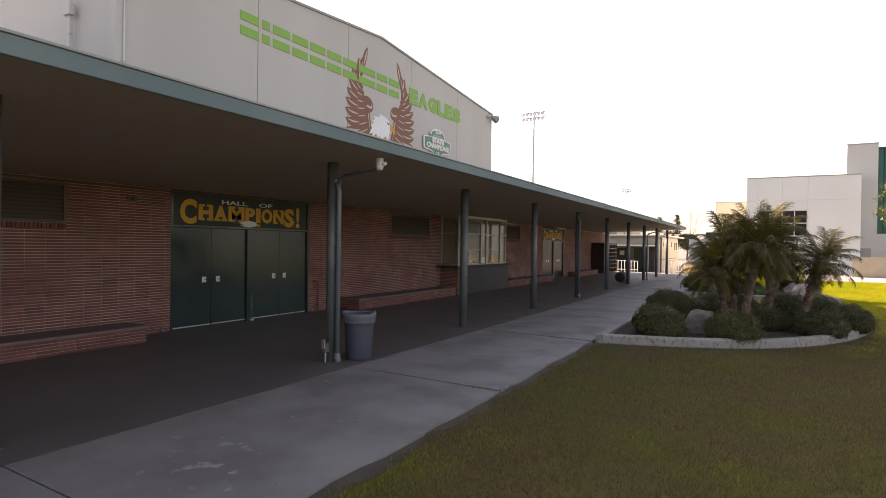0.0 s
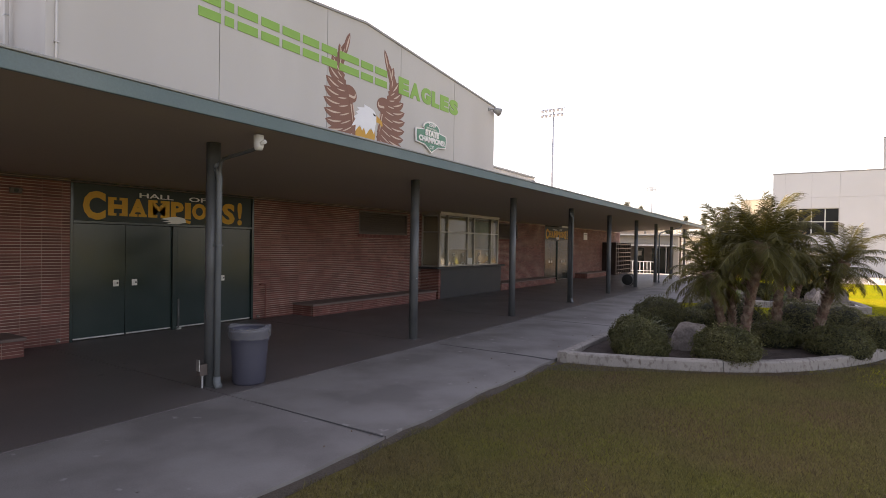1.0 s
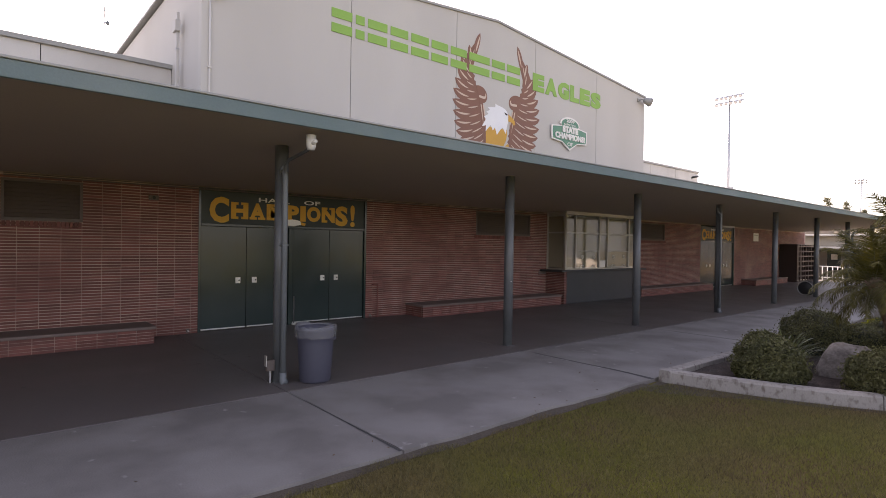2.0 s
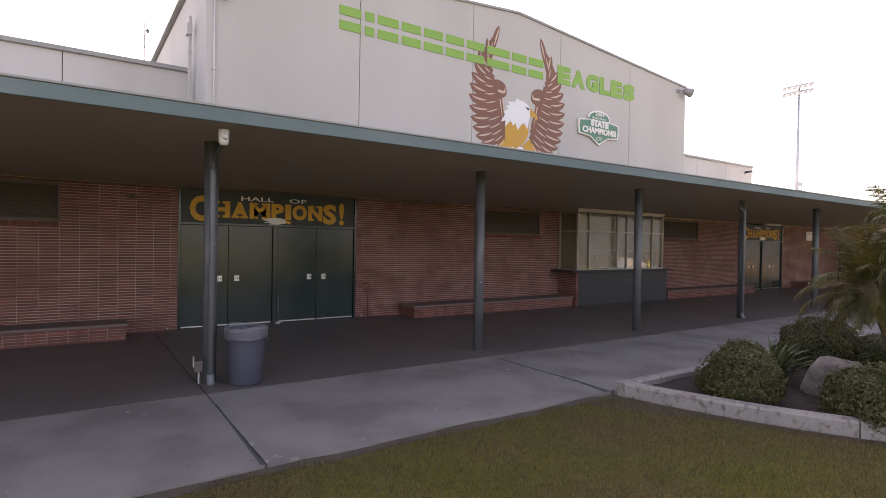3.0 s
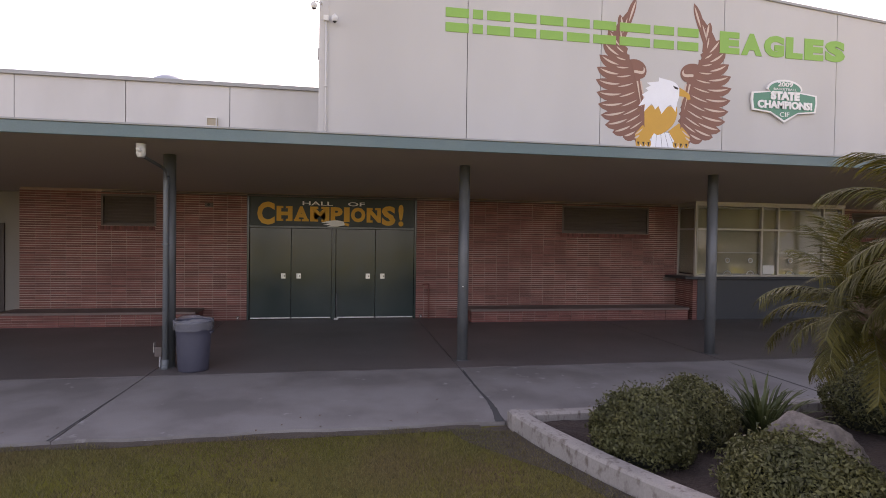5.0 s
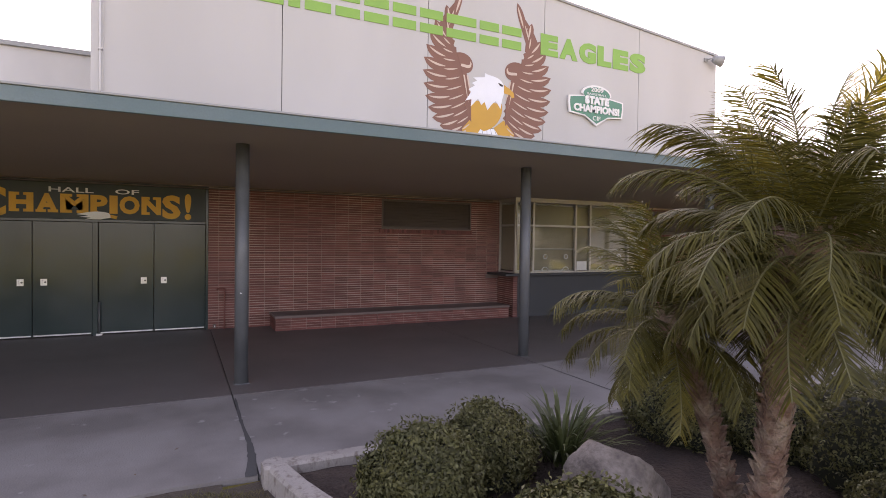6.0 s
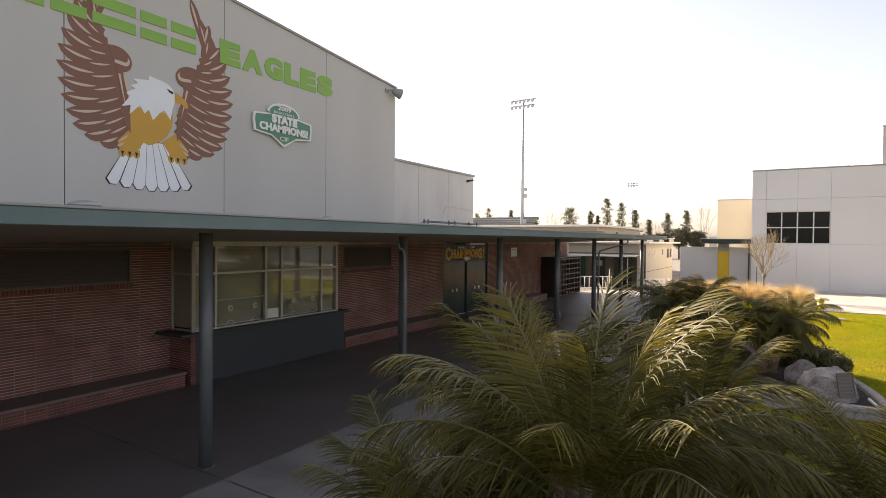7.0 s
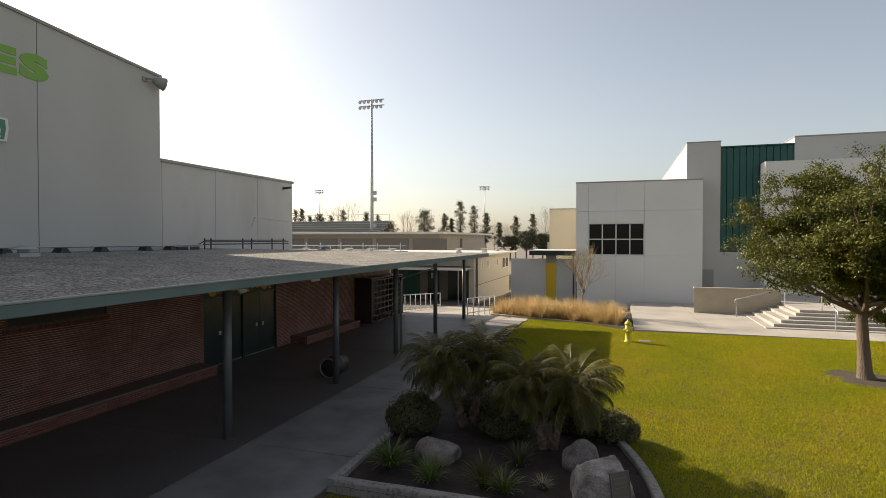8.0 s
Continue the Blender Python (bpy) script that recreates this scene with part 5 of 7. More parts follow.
part("handle", Mesh().box(bin_c[0] - 0.08, bin_c[1] + 0.225, 0.52, bin_c[0] + 0.08, bin_c[1] + 0.255, 0.56, 0.008), BIN_GREY, bin_body)

outlet = thing("post_outlet", "weathered outlet box with a bent cover on a canopy post", "outlet box", at=(POST_X, 6.40, 0.25))
part("box", Mesh().box(POST_X - 0.03, 6.40, 0.16, POST_X + 0.05, 6.50, 0.30, 0.006), VENT_DARK, outlet)
part("cover", Mesh().box(POST_X - 0.02, 6.385, 0.22, POST_X + 0.05, 6.398, 0.36, 0.004), STEEL, outlet, "bright bent cover plate")
part("conduit", Mesh().tube([(POST_X, 6.46, 0.0), (POST_X, 6.46, 0.17)], 0.014, 8), GALV, outlet)

brl = (-6.35, 28.5)
barrel = thing("barrel", "black plastic barrel lying on its side by a post", "barrel", at=(*brl, 0))
m = Mesh().tube([(brl[0], brl[1] - 0.02 + d, 0.29) for d in (0.0, 0.02, 0.3, 0.32, 0.36, 0.38, 0.7, 0.75)], [0.255, 0.275, 0.285, 0.295, 0.295, 0.285, 0.275, 0.25], 28)
part("body", m, BLACK, barrel, smooth=True)
part("rim", Mesh().tube([(brl[0] + 0.262 * math.cos(a), brl[1] - 0.025, 0.29 + 0.262 * math.sin(a)) for a in [2 * math.pi * k / 28 for k in range(29)]], 0.014, 8), COPING, barrel, smooth=True)

hr = thing("wall_pipe", "thin painted standpipe against the brick wall", "pipe", at=(-10.25, 10.98, 0))
part("pipe", Mesh().tube([(WALL_X + 0.07, 10.98, 0.0), (WALL_X + 0.07, 10.98, 0.82)], 0.016, 8), BRICK_ONE, hr, smooth=True)
part("arm", Mesh().tube([(WALL_X + 0.012, 10.85, 0.80), (WALL_X + 0.07, 10.85, 0.82), (WALL_X + 0.07, 10.98, 0.82)], 0.016, 8), BRICK_ONE, hr, smooth=True)
al = thing("alarm_box", "small dark alarm box high on the brick wall", "alarm box", at=(WALL_X + 0.04, 6.05, 2.6))
part("body", Mesh().box(WALL_X + 0.012, 5.98, 2.53, WALL_X + 0.06, 6.14, 2.62, 0.004), VENT_DARK, al)
part("horn", Mesh().tube([(WALL_X + 0.06, 6.06, 2.575), (WALL_X + 0.075, 6.06, 2.575)], 0.03, 12), BLACK, al)
ws = thing("wall_sign", "small white sign board on the brick wall", "sign", at=(WALL_X + 0.02, 34.35, 2.4))
part("board", Mesh().box(WALL_X + 0.012, 34.05, 2.2, WALL_X + 0.03, 34.7, 2.62, 0.003), WHITE_PAINT, ws)
part("bar", Mesh().box(WALL_X + 0.03, 34.12, 2.5, WALL_X + 0.034, 34.62, 2.54), COPING, ws)
lampf = thing("soffit_light", "white fluorescent strip light under the soffit", "ceiling light", at=(-10.0, 30.0, 2.8))
part("housing", Mesh().box(-10.1, 29.4, 2.79, -9.92, 30.7, 2.85, 0.006), OFF_WHITE, lampf)
part("diffuser", Mesh().box(-10.08, 29.45, 2.765, -9.94, 30.65, 2.79, 0.006), LAMP_GLASS, lampf)

# conduit lines under the soffit along the wall
cl = thing("soffit_conduit", "thin painted conduits along the top of the brick wall", "conduit", at=(WALL_X + 0.06, 15, 2.8))
part("pipe", Mesh().tube([(WALL_X + 0.06, 3.9, 2.80), (WALL_X + 0.06, 17.2, 2.80)], 0.013, 6), VENT_DARK, cl)
part("pipe", Mesh().tube([(WALL_X + 0.05, 3.9, 2.835), (WALL_X + 0.05, 17.2, 2.835)], 0.010, 6), VENT_DARK, cl)

# the lattice cage at the end of the brick wall
cage = thing("security_cage", "dark brown metal cage with a lattice front at the wall's end", "cage", at=(-9.9, 39.5, 0))
part("side_panel", Mesh().box(WALL_X + 0.02, 37.8, 0.02, -9.45, 37.85, 2.06, 0.005), BROWN_DARK, cage)
part("back_panel", Mesh().box(WALL_X + 0.02, 37.85, 0.02, WALL_X + 0.06, 41.6, 2.06), BROWN_DARK, cage)
part("top_panel", Mesh().box(WALL_X + 0.02, 37.8, 2.06, -9.45, 41.6, 2.10, 0.004), BROWN_DARK, cage)
part("side_panel", Mesh().box(WALL_X + 0.02, 41.58, 0.02, -9.45, 41.62, 2.06, 0.005), BROWN_DARK, cage)
for k in range(9):
    yy = 37.9 + k * 0.455
    part("upright", Mesh().box(-9.50, yy - 0.035, 0.02, -9.45, yy + 0.035, 2.06, 0.004), BROWN_DARK, cage)
for k in range(8):
    z = 0.06 + k * 0.275
    part("crossbar", Mesh().box(-9.49, 37.86, z - 0.03, -9.455, 41.58, z + 0.03, 0.004), BROWN_DARK, cage)


# ---- planters ----
def ellipse_path(cy, sign, n=30):
    """The curved kerb line from the walk side round to the straight end."""
    if sign < 0:
        return [(x, kerb_y(x)) for x in [-2.94 + 5.06 * math.sin(math.pi / 2 * k / n) for k in range(n + 1)]]
    return [(-2.94 + 5.06 * math.sin(a), cy + sign * 6.78 * math.cos(a)) for a in [math.pi / 2 * k / n for k in range(n + 1)]]


def kerb_run(pl, pts, top, inward, first=0.0):
    """Kerb segments along a line of (x, y), each about 2.4 m; inward gives the side of the soil."""
    pts = [Vector(p) for p in pts]
    segs, run, cur = [], 0.0, [pts[0]]
    for a, b in zip(pts, pts[1:]):
        cur.append(b)
        run += (b - a).length
        if run > 2.3:
            segs.append(cur)
            cur, run = [b], 0.0
    if len(cur) > 1:
        segs.append(cur)
    prof = [(0.0, -0.10), (0.015, top - 0.03), (0.035, top - 0.005), (0.15, top), (0.172, top - 0.02), (0.18, -0.05)]
    for s in segs:
        m = Mesh()
        for i, p in enumerate(s):
            d = (s[min(i + 1, len(s) - 1)] - s[max(i - 1, 0)]).normalized()
            nrm = Vector((-d.y, d.x)) * inward
            q = p + d * (0.006 if i == 0 else -0.006 if i == len(s) - 1 else 0)
            for off, z in prof:
                jig = 0.004 * noise.noise((q.x * 6, q.y * 6, z * 9))
                m.v.append((q.x + nrm.x * (off + jig), q.y + nrm.y * (off + jig), z + jig))
        w = len(prof)
        for i in range(len(s) - 1):
            for k in range(w - 1):
                m.f.append((i * w + k, i * w + k + 1, (i + 1) * w + k + 1, (i + 1) * w + k))
        m.f.append(tuple(range(w)))
        m.f.append(tuple(reversed(range((len(s) - 1) * w, len(s) * w))))
        part("kerb_stone", outward(m.data("kerb_stone")), KERB, pl, "pale kerb with peeling paint")


def dense(a, b, step=0.4):
    n = max(1, int((Vector(b) - Vector(a)).length / step))
    return [tuple(Vector(a).lerp(Vector(b), k / n)) for k in range(n + 1)]


def soil_mesh(poly_fn, y0, y1, z):
    """A lumpy soil sheet between the walk side and the curved kerb."""
    m = Mesh()
    ny, nx = 60, 44
    for j in range(ny + 1):
        y = y0 + (y1 - y0) * j / ny
        xe = poly_fn(y)
        for i in range(nx + 1):
            x = -2.85 + (xe + 2.85) * i / nx
            m.v.append((x, y, z + 0.035 * noise.noise((x * 1.3, y * 1.3, 0)) + 0.018 * noise.noise((x * 6, y * 6, 2))))
    for j in range(ny):
        for i in range(nx):
            a = j * (nx + 1) + i
            m.f.append((a, a + 1, a + nx + 2, a + nx + 1))
    return m


def make_planter(cy, sign, top):
    p = thing("planter", "raised planting bed edged by a curved pale concrete kerb", "planter", "raised planters", (-0.8, cy + sign * 2.5, 0))
    curve = ellipse_path(cy, sign)
    if sign < 0:
        kerb_run(p, curve, top, 1)
        kerb_run(p, dense((2.12, cy), (-2.94, cy)), top, 1)
        kerb_run(p, dense((-2.94, cy), (-2.94, cy - 6.78)), top, 1)
    else:
        kerb_run(p, list(reversed(curve)), top, 1)
        kerb_run(p, dense((-2.94, cy + 6.78), (-2.94, cy)), top, 1)
        kerb_run(p, dense((-2.94, cy), (2.12, cy)), top, 1)
    line = sorted((abs(b - cy), a) for a, b in curve)
    reach, across = [q[0] for q in line], [q[1] for q in line]
    part("soil", soil_mesh(lambda y: float(np.interp(abs(y - cy), reach, across)) - 0.07, cy, cy + sign * 6.66, top - 0.09), SOIL, p, "dark brown bare soil", smooth=True)
    return p


make_planter(17.5, -1, 0.14)
make_planter(22.42, 1, 0.18)


# ---- plants ----
def leaf_cloud(points, normals, length, width, r, flat=0.5):
    """Diamond leaves at points, roughly facing along normals."""
    n = len(points)
    nn = normals + r.normal(0, flat, (n, 3))
    nn /= np.linalg.norm(nn, axis=1, keepdims=True)
    t = np.cross(nn, r.normal(0, 1, (n, 3)))
    t /= np.linalg.norm(t, axis=1, keepdims=True) + 1e-9
    s = np.cross(nn, t)
    L = length * r.uniform(0.7, 1.25, (n, 1))
    W = width * r.uniform(0.7, 1.25, (n, 1))
    a = points - t * L * 0.5
    b = points + s * W * 0.5 + nn * W * 0.15 + t * L * 0.05
    c = points + t * L * 0.5 - nn * L * 0.12
    d = points - s * W * 0.5 + nn * W * 0.15 + t * L * 0.05
    v = np.stack([a, b, c, d], 1).reshape(-1, 3)
    me = bpy.data.meshes.new("foliage")
    me.vertices.add(len(v))
    me.vertices.foreach_set("co", v.ravel())
    me.loops.add(len(v))
    me.loops.foreach_set("vertex_index", np.arange(len(v)))
    me.polygons.add(n)
    me.polygons.foreach_set("loop_start", np.arange(0, len(v), 4))
    me.update(calc_edges=True)
    return me


def lump(cx, cy, z0, rx, ry, rz, k, sub=3, rough=0.14, freq=2.2, seed=0.0):
    """A noisy rounded mass standing on z0."""
    bm = bmesh.new()
    bmesh.ops.create_icosphere(bm, subdivisions=sub, radius=1.0)
    for v in bm.verts:
        p = v.co.copy()
        s = k * (1 + rough * noise.noise(p * freq + Vector((seed, seed * 1.7, 0))))
        z = p.z * s
        v.co = (cx + p.x * rx * s, cy + p.y * ry * s, z0 + max(z, -0.35) * rz * 0.72 + rz * 0.25)
    me = bpy.data.meshes.new("core")
    bm.to_mesh(me)
    bm.free()
    return me


def shrub(cx, cy, rx, ry, h, seed, n=9000, leaf=(0.037, 0.017), z0=0.05, label="rounded clipped green shrub in the planter"):
    r = np.random.default_rng(seed)
    sh = thing("shrub", label, "shrub", "planter shrubs", (cx, cy, z0))
    # solid dark lump that stands for the shade inside the foliage
    part("core", lump(cx, cy, z0, rx, ry, h, 0.86, 3, 0.2, 2.2, seed), CORE_SHADE, sh, smooth=True)
    p = r.normal(0, 1, (n, 3))
    p[:, 2] = np.abs(p[:, 2]) * 1.0 - 0.38 * r.random(n)
    p /= np.linalg.norm(p, axis=1, keepdims=True)
    bump_f = np.array([noise.noise(Vector(q) * 2.2 + Vector((seed, seed * 1.7, 0))) for q in p.tolist()])
    s = (1 + 0.2 * bump_f + 0.10 * r.random(n) - 0.10)[:, None]
    q = p * s
    pts = np.stack([cx + q[:, 0] * rx, cy + q[:, 1] * ry, z0 + np.maximum(q[:, 2], -0.35) * h * 0.72 + h * 0.27], 1)
    part("foliage", leaf_cloud(pts, p * np.array([1, 1, 1.2]), *leaf, r, 0.75), SHRUB_LEAF, sh)
    # stray shoots that break the outline
    m = int(n * 0.05)
    u = r.normal(0, 1, (m, 3))
    u[:, 2] = np.abs(u[:, 2])
    u /= np.linalg.norm(u, axis=1, keepdims=True)
    q = u * (1.02 + 0.14 * r.random((m, 1)))
    pts = np.stack([cx + q[:, 0] * rx, cy + q[:, 1] * ry, z0 + q[:, 2] * h * 0.72 + h * 0.27], 1)
    tagged(part("stray_foliage", leaf_cloud(pts, u, leaf[0] * 1.1, leaf[1], r, 1.2), SHRUB_LEAF, sh), kind="stuff")


SHRUBS = [(-1.87, 11.64, 0.45, 0.43, 0.56, 15000), (-2.15, 12.28, 0.38, 0.40, 0.56, 10000), (-0.66, 12.05, 0.49, 0.46, 0.56, 16000), (-2.15, 14.5, 0.56, 0.6, 0.74, 11000),
          (-1.55, 14.9, 0.45, 0.5, 0.52, 6000), (0.85, 13.75, 0.50, 0.48, 0.52, 9000), (1.45, 14.85, 0.45, 0.52, 0.58, 8000), (-0.1, 14.2, 0.48, 0.42, 0.45, 6000),
          (-0.75, 14.9, 0.55, 0.5, 0.78, 6000), (0.3, 15.2, 0.55, 0.5, 0.80, 6000), (-1.2, 15.8, 0.6, 0.5, 0.7, 5000), (1.0, 15.7, 0.5, 0.5, 0.72, 5000)]
for i, (x, y, rx, ry, h, n) in enumerate(SHRUBS):
    shrub(x, y, rx, ry, h, 11 + i, n)
for i, (x, y, rx, ry, h, n) in enumerate([(-2.52, 25.15, 0.52, 0.6, 0.72, 6000), (-0.75, 25.6, 0.55, 0.6, 0.5, 4000), (0.75, 26.0, 0.6, 0.5, 0.62, 5000), (1.30, 25.9, 0.48, 0.5, 0.5, 4500), (-1.3, 26.6, 0.7, 0.6, 0.5, 4000)]):
    shrub(x, y, rx, ry, h, 31 + i, n, z0=0.09, leaf=(0.05, 0.024))


def strap_plant(cx, cy, z0, n, length, mat, seed, name="lily_clump", label="clump of arching green strap leaves in the planter", width=0.022, foot=0.06):
    r = random.Random(seed)
    lp = thing(name, label, "plant", "strap-leaved clumps", (cx, cy, z0))
    m = Mesh()
    for k in range(n):
        a = r.uniform(0, 2 * math.pi)
        e = radians(r.uniform(35, 85))
        L = length * r.uniform(0.6, 1.1)
        d = Vector((math.cos(a), math.sin(a), 0))
        sd = Vector((-d.y, d.x, 0))
        w = width * r.uniform(0.7, 1.2)
        p = Vector((cx, cy, z0)) + d * r.uniform(0, foot)
        rowsv = []
        for i in range(6):
            t = i / 5
            ang = e - t * t * r.uniform(0.9, 1.7)
            ww = w * (1 - 0.15 * t) * (1 if i < 5 else 0.1)
            rowsv.append((tuple(p - sd * ww / 2), tuple(p + sd * ww / 2)))
            p = p + (d * math.cos(ang) + Vector((0, 0, math.sin(ang)))) * L / 5
        o = len(m.v)
        for a_, b_ in rowsv:
            m.v += [a_, b_]
        for i in range(5):
            m.f.append((o + 2 * i, o + 2 * i + 1, o + 2 * i + 3, o + 2 * i + 2))
    part("leaves", m, mat, lp)
    part("root_crown", Mesh().lathe(cx, cy, [(0.09, z0 - 0.05), (0.07, z0 + 0.03), (0.03, z0 + 0.07)], 10), CORE_SHADE, lp)


strap_plant(-2.12, 13.0, 0.05, 170, 0.60, LILY_LEAF, 1, width=0.024, foot=0.16)
for i, (x, y, L, n) in enumerate([(-2.22, 23.3, 0.55, 150), (-1.42, 22.98, 0.46, 90), (-0.55, 23.05, 0.58, 60), (-0.22, 22.95, 0.44, 80), (-0.18, 24.0, 0.48, 60)]):
    strap_plant(x, y, 0.1, n, L, (LILY_BRIGHT, LILY_BRIGHT, PALM_LEAF, LILY_BRIGHT, LILY_LEAF)[i], 20 + i)
strap_plant(0.30, 23.3, 0.1, 60, 0.26, TWIG, 44, "dry_shrub", "small dry twiggy plant in the planter", 0.008)


def boulder(cx, cy, z0, rx, ry, rz, seed, label, cuts=6, turn=0.0, sharp=0.88, mat=ROCK, faces=()):
    r = random.Random(seed)
    bm = bmesh.new()
    bmesh.ops.create_icosphere(bm, subdivisions=4, radius=1.0)
    rough = 0.07 if sharp < 0.95 else 0.05
    planes = []
    for k in range(cuts):
        a, e = r.uniform(0, 6.28), r.uniform(-0.2, 1.2)
        planes.append((Vector((math.cos(a) * math.cos(e), math.sin(a) * math.cos(e), math.sin(e))), r.uniform(0.62, 0.86) if sharp < 0.95 else r.uniform(0.45, 0.68)))
    planes += [(Vector(f[:3]).normalized(), f[3]) for f in faces]
    ct, st = math.cos(turn), math.sin(turn)
    for v in bm.verts:
        p = v.co.copy()
        for nrm, d in planes:
            h = p.dot(nrm) - d
            if h > 0:
                p -= nrm * h * sharp
        p *= 1 + rough * noise.noise(p * 2.5 + Vector((seed, 0, 0))) + 0.03 * noise.noise(p * 8) + (0.035 * noise.noise(p * 5 + Vector((0, 4, 0))) if sharp > 0.95 else 0.0)
        x, y = p.x * rx, p.y * ry
        v.co = (x * ct - y * st, x * st + y * ct, p.z * rz + rz * 0.45)
    me = bpy.data.meshes.new("boulder")
    bm.to_mesh(me)
    bm.free()
    ob = part("boulder", me, mat, smooth=sharp < 0.95, at=Matrix.Translation((cx, cy, z0)))
    return tagged(ob, label, "boulder", "boulders")


boulder(-1.30, 12.80, 0.0, 0.38, 0.33, 0.40, 8, "low rounded tan boulder half sunk in soil", 5, 0.35, 0.9)
boulder(1.17, 23.33, 0.06, 0.53, 0.52, 0.56, 9, "large angular pale grey boulder with a flat top", 0, 0.0, 0.985, ROCK_PALE,
        [(0.05, -0.22, 0.97, 0.47), (0.62, -0.76, 0.16, 0.80), (-0.95, -0.2, 0.2, 0.72), (-0.3, -0.92, 0.25, 0.66), (-0.55, -0.5, 0.66, 0.62), (0.9, 0.3, 0.3, 0.66), (0.1, 0.95, 0.3, 0.7), (0.35, -0.35, 0.87, 0.56), (-0.4, 0.4, 0.8, 0.55)])
boulder(0.80, 24.3, 0.05, 0.32, 0.30, 0.36, 12, "rounded grey boulder beside a larger one", 4, 0.8)
boulder(-1.58, 23.9, 0.06, 0.42, 0.34, 0.30, 15, "smooth rounded brown-grey boulder", 3)
plq = thing("plaque", "dark metal plaque leaning on the angular boulder", "plaque", at=(1.46, 23.05, 0.1))
pq = [Vector((1.42, 22.98, 0.42)) + Vector((0.80, 0.60, 0)) * a + Vector((-0.12, 0.16, 0.98)) * b for a, b in ((-0.15, -0.22), (0.15, -0.22), (0.15, 0.2), (-0.15, 0.2))]
pn = (pq[1] - pq[0]).cross(pq[3] - pq[0]).normalized() * 0.03
part("plate", Mesh().add([tuple(p) for p in pq] + [tuple(p + pn) for p in pq], [(0, 3, 2, 1), (4, 5, 6, 7), (0, 1, 5, 4), (1, 2, 6, 5), (2, 3, 7, 6), (3, 0, 4, 7)]), VENT_DARK, plq)
part("rim", Mesh().tube([tuple(p + pn) for p in pq + pq[:1]], 0.012, 6), PLAQUE_EDGE, plq, "paler raised rim")
for k in range(5):
    a, b = pq[0].lerp(pq[3], 0.2 + 0.15 * k), pq[1].lerp(pq[2], 0.2 + 0.15 * k)
    part("bar", Mesh().tube([tuple(a.lerp(b, 0.15) + pn), tuple(a.lerp(b, 0.85) + pn)], 0.006, 4), PLAQUE_EDGE, plq)
wht = thing("white_pipe", "short white plastic pipe lying in the planter", "pipe", at=(1.75, 23.0, 0.12))
part("pipe", Mesh().tube([(1.80, 23.25, 0.15), (1.87, 22.86, 0.13), (1.90, 22.80, 0.13)], 0.026, 8), WHITE_PAINT, wht)


# ---- palms ----
def frond_mesh(elev, length, seed, leaflets=40, sag=1.0):
    """One feather leaf: rib from the origin along +x, rising at elev degrees and arching down, with two rows of leaflets."""
    r = random.Random(seed)
    m = Mesh()
    rib, d, p = [], [], Vector((0, 0, 0))
    n = 16
    for i in range(n + 1):
        t = i / n
        a = radians(elev) - sag * (t ** 1.7) * radians(66)
        v = Vector((math.cos(a), 0.05 * math.sin(t * 3 + seed), math.sin(a)))
        rib.append(p.copy())
        d.append(v)
        p = p + v * length / n
    leaf = Mesh()
    for k in range(leaflets):
        t = 0.12 + 0.87 * k / leaflets
        f = t * n
        i = min(int(f), n - 1)
        base = rib[i].lerp(rib[i + 1], f - i)
        fw = d[i]
        L = 0.31 * length / 1.4 * (0.62 + 0.72 * math.sin(math.pi * min(1.0, t * 0.85 + 0.12))) * r.uniform(0.85, 1.1)
        for s in (-1, 1):
            out = Vector((0, s, 0))
            up = fw.cross(Vector((0, 1, 0))) * -1
            spread = radians(66 - 28 * t + r.uniform(-11, 11))
            lift = r.uniform(0.08, 0.45)
            dirn = (fw * math.cos(spread) + out * math.sin(spread) + up * lift).normalized()
            wv = fw.cross(dirn).cross(dirn).normalized()
            w = 0.0108 * r.uniform(0.8, 1.2)
            q = base.copy()
            o = len(leaf.v)
            segs = 4
            for j in range(segs + 1):
                tt = j / segs
                ww = w * (0.5 + 0.7 * math.sin(math.pi * min(1, tt + 0.22))) if j < segs else 0.002
                leaf.v += [tuple(q - wv * ww / 2), tuple(q + wv * ww / 2)]
                g = dirn + Vector((0, 0, -1)) * (tt ** 1.6) * r.uniform(0.3, 0.85) * (0.5 + sag)
                q = q + g.normalized() * L / segs
            for j in range(segs):
                leaf.f.append((o + 2 * j, o + 2 * j + 1, o + 2 * j + 3, o + 2 * j + 2))
    ribm = Mesh().tube(rib, [0.0105 * (1 - 0.85 * i / n) + 0.002 for i in range(n + 1)], 5, False)
    k = len(leaf.f)
    leaf.add(ribm.v, ribm.f)
    me = leaf.data("frond")
    return me, k


FRONDS = []
for i, (e, L, sg) in enumerate([(83, 1.38, 0.4), (75, 1.46, 0.65), (64, 1.46, 1.05), (50, 1.50, 1.25), (36, 1.50, 1.35), (20, 1.44, 1.3), (4, 1.36, 1.2), (-18, 1.28, 0.95), (-40, 1.15, 0.6), (-60, 1.0, 0.3)]):
    for mat_i, leafmat in enumerate((PALM_LEAF, PALM_GOLD_SUNLIT)):
        me, k = frond_mesh(e, L, 7 * i + mat_i, 60, sg)
        me.materials.append(leafmat)
        me.materials.append(PALM_RIB)
        me.polygons.foreach_set("material_index", [0] * k + [1] * (len(me.polygons) - k))
        FRONDS.append((e, mat_i, me))


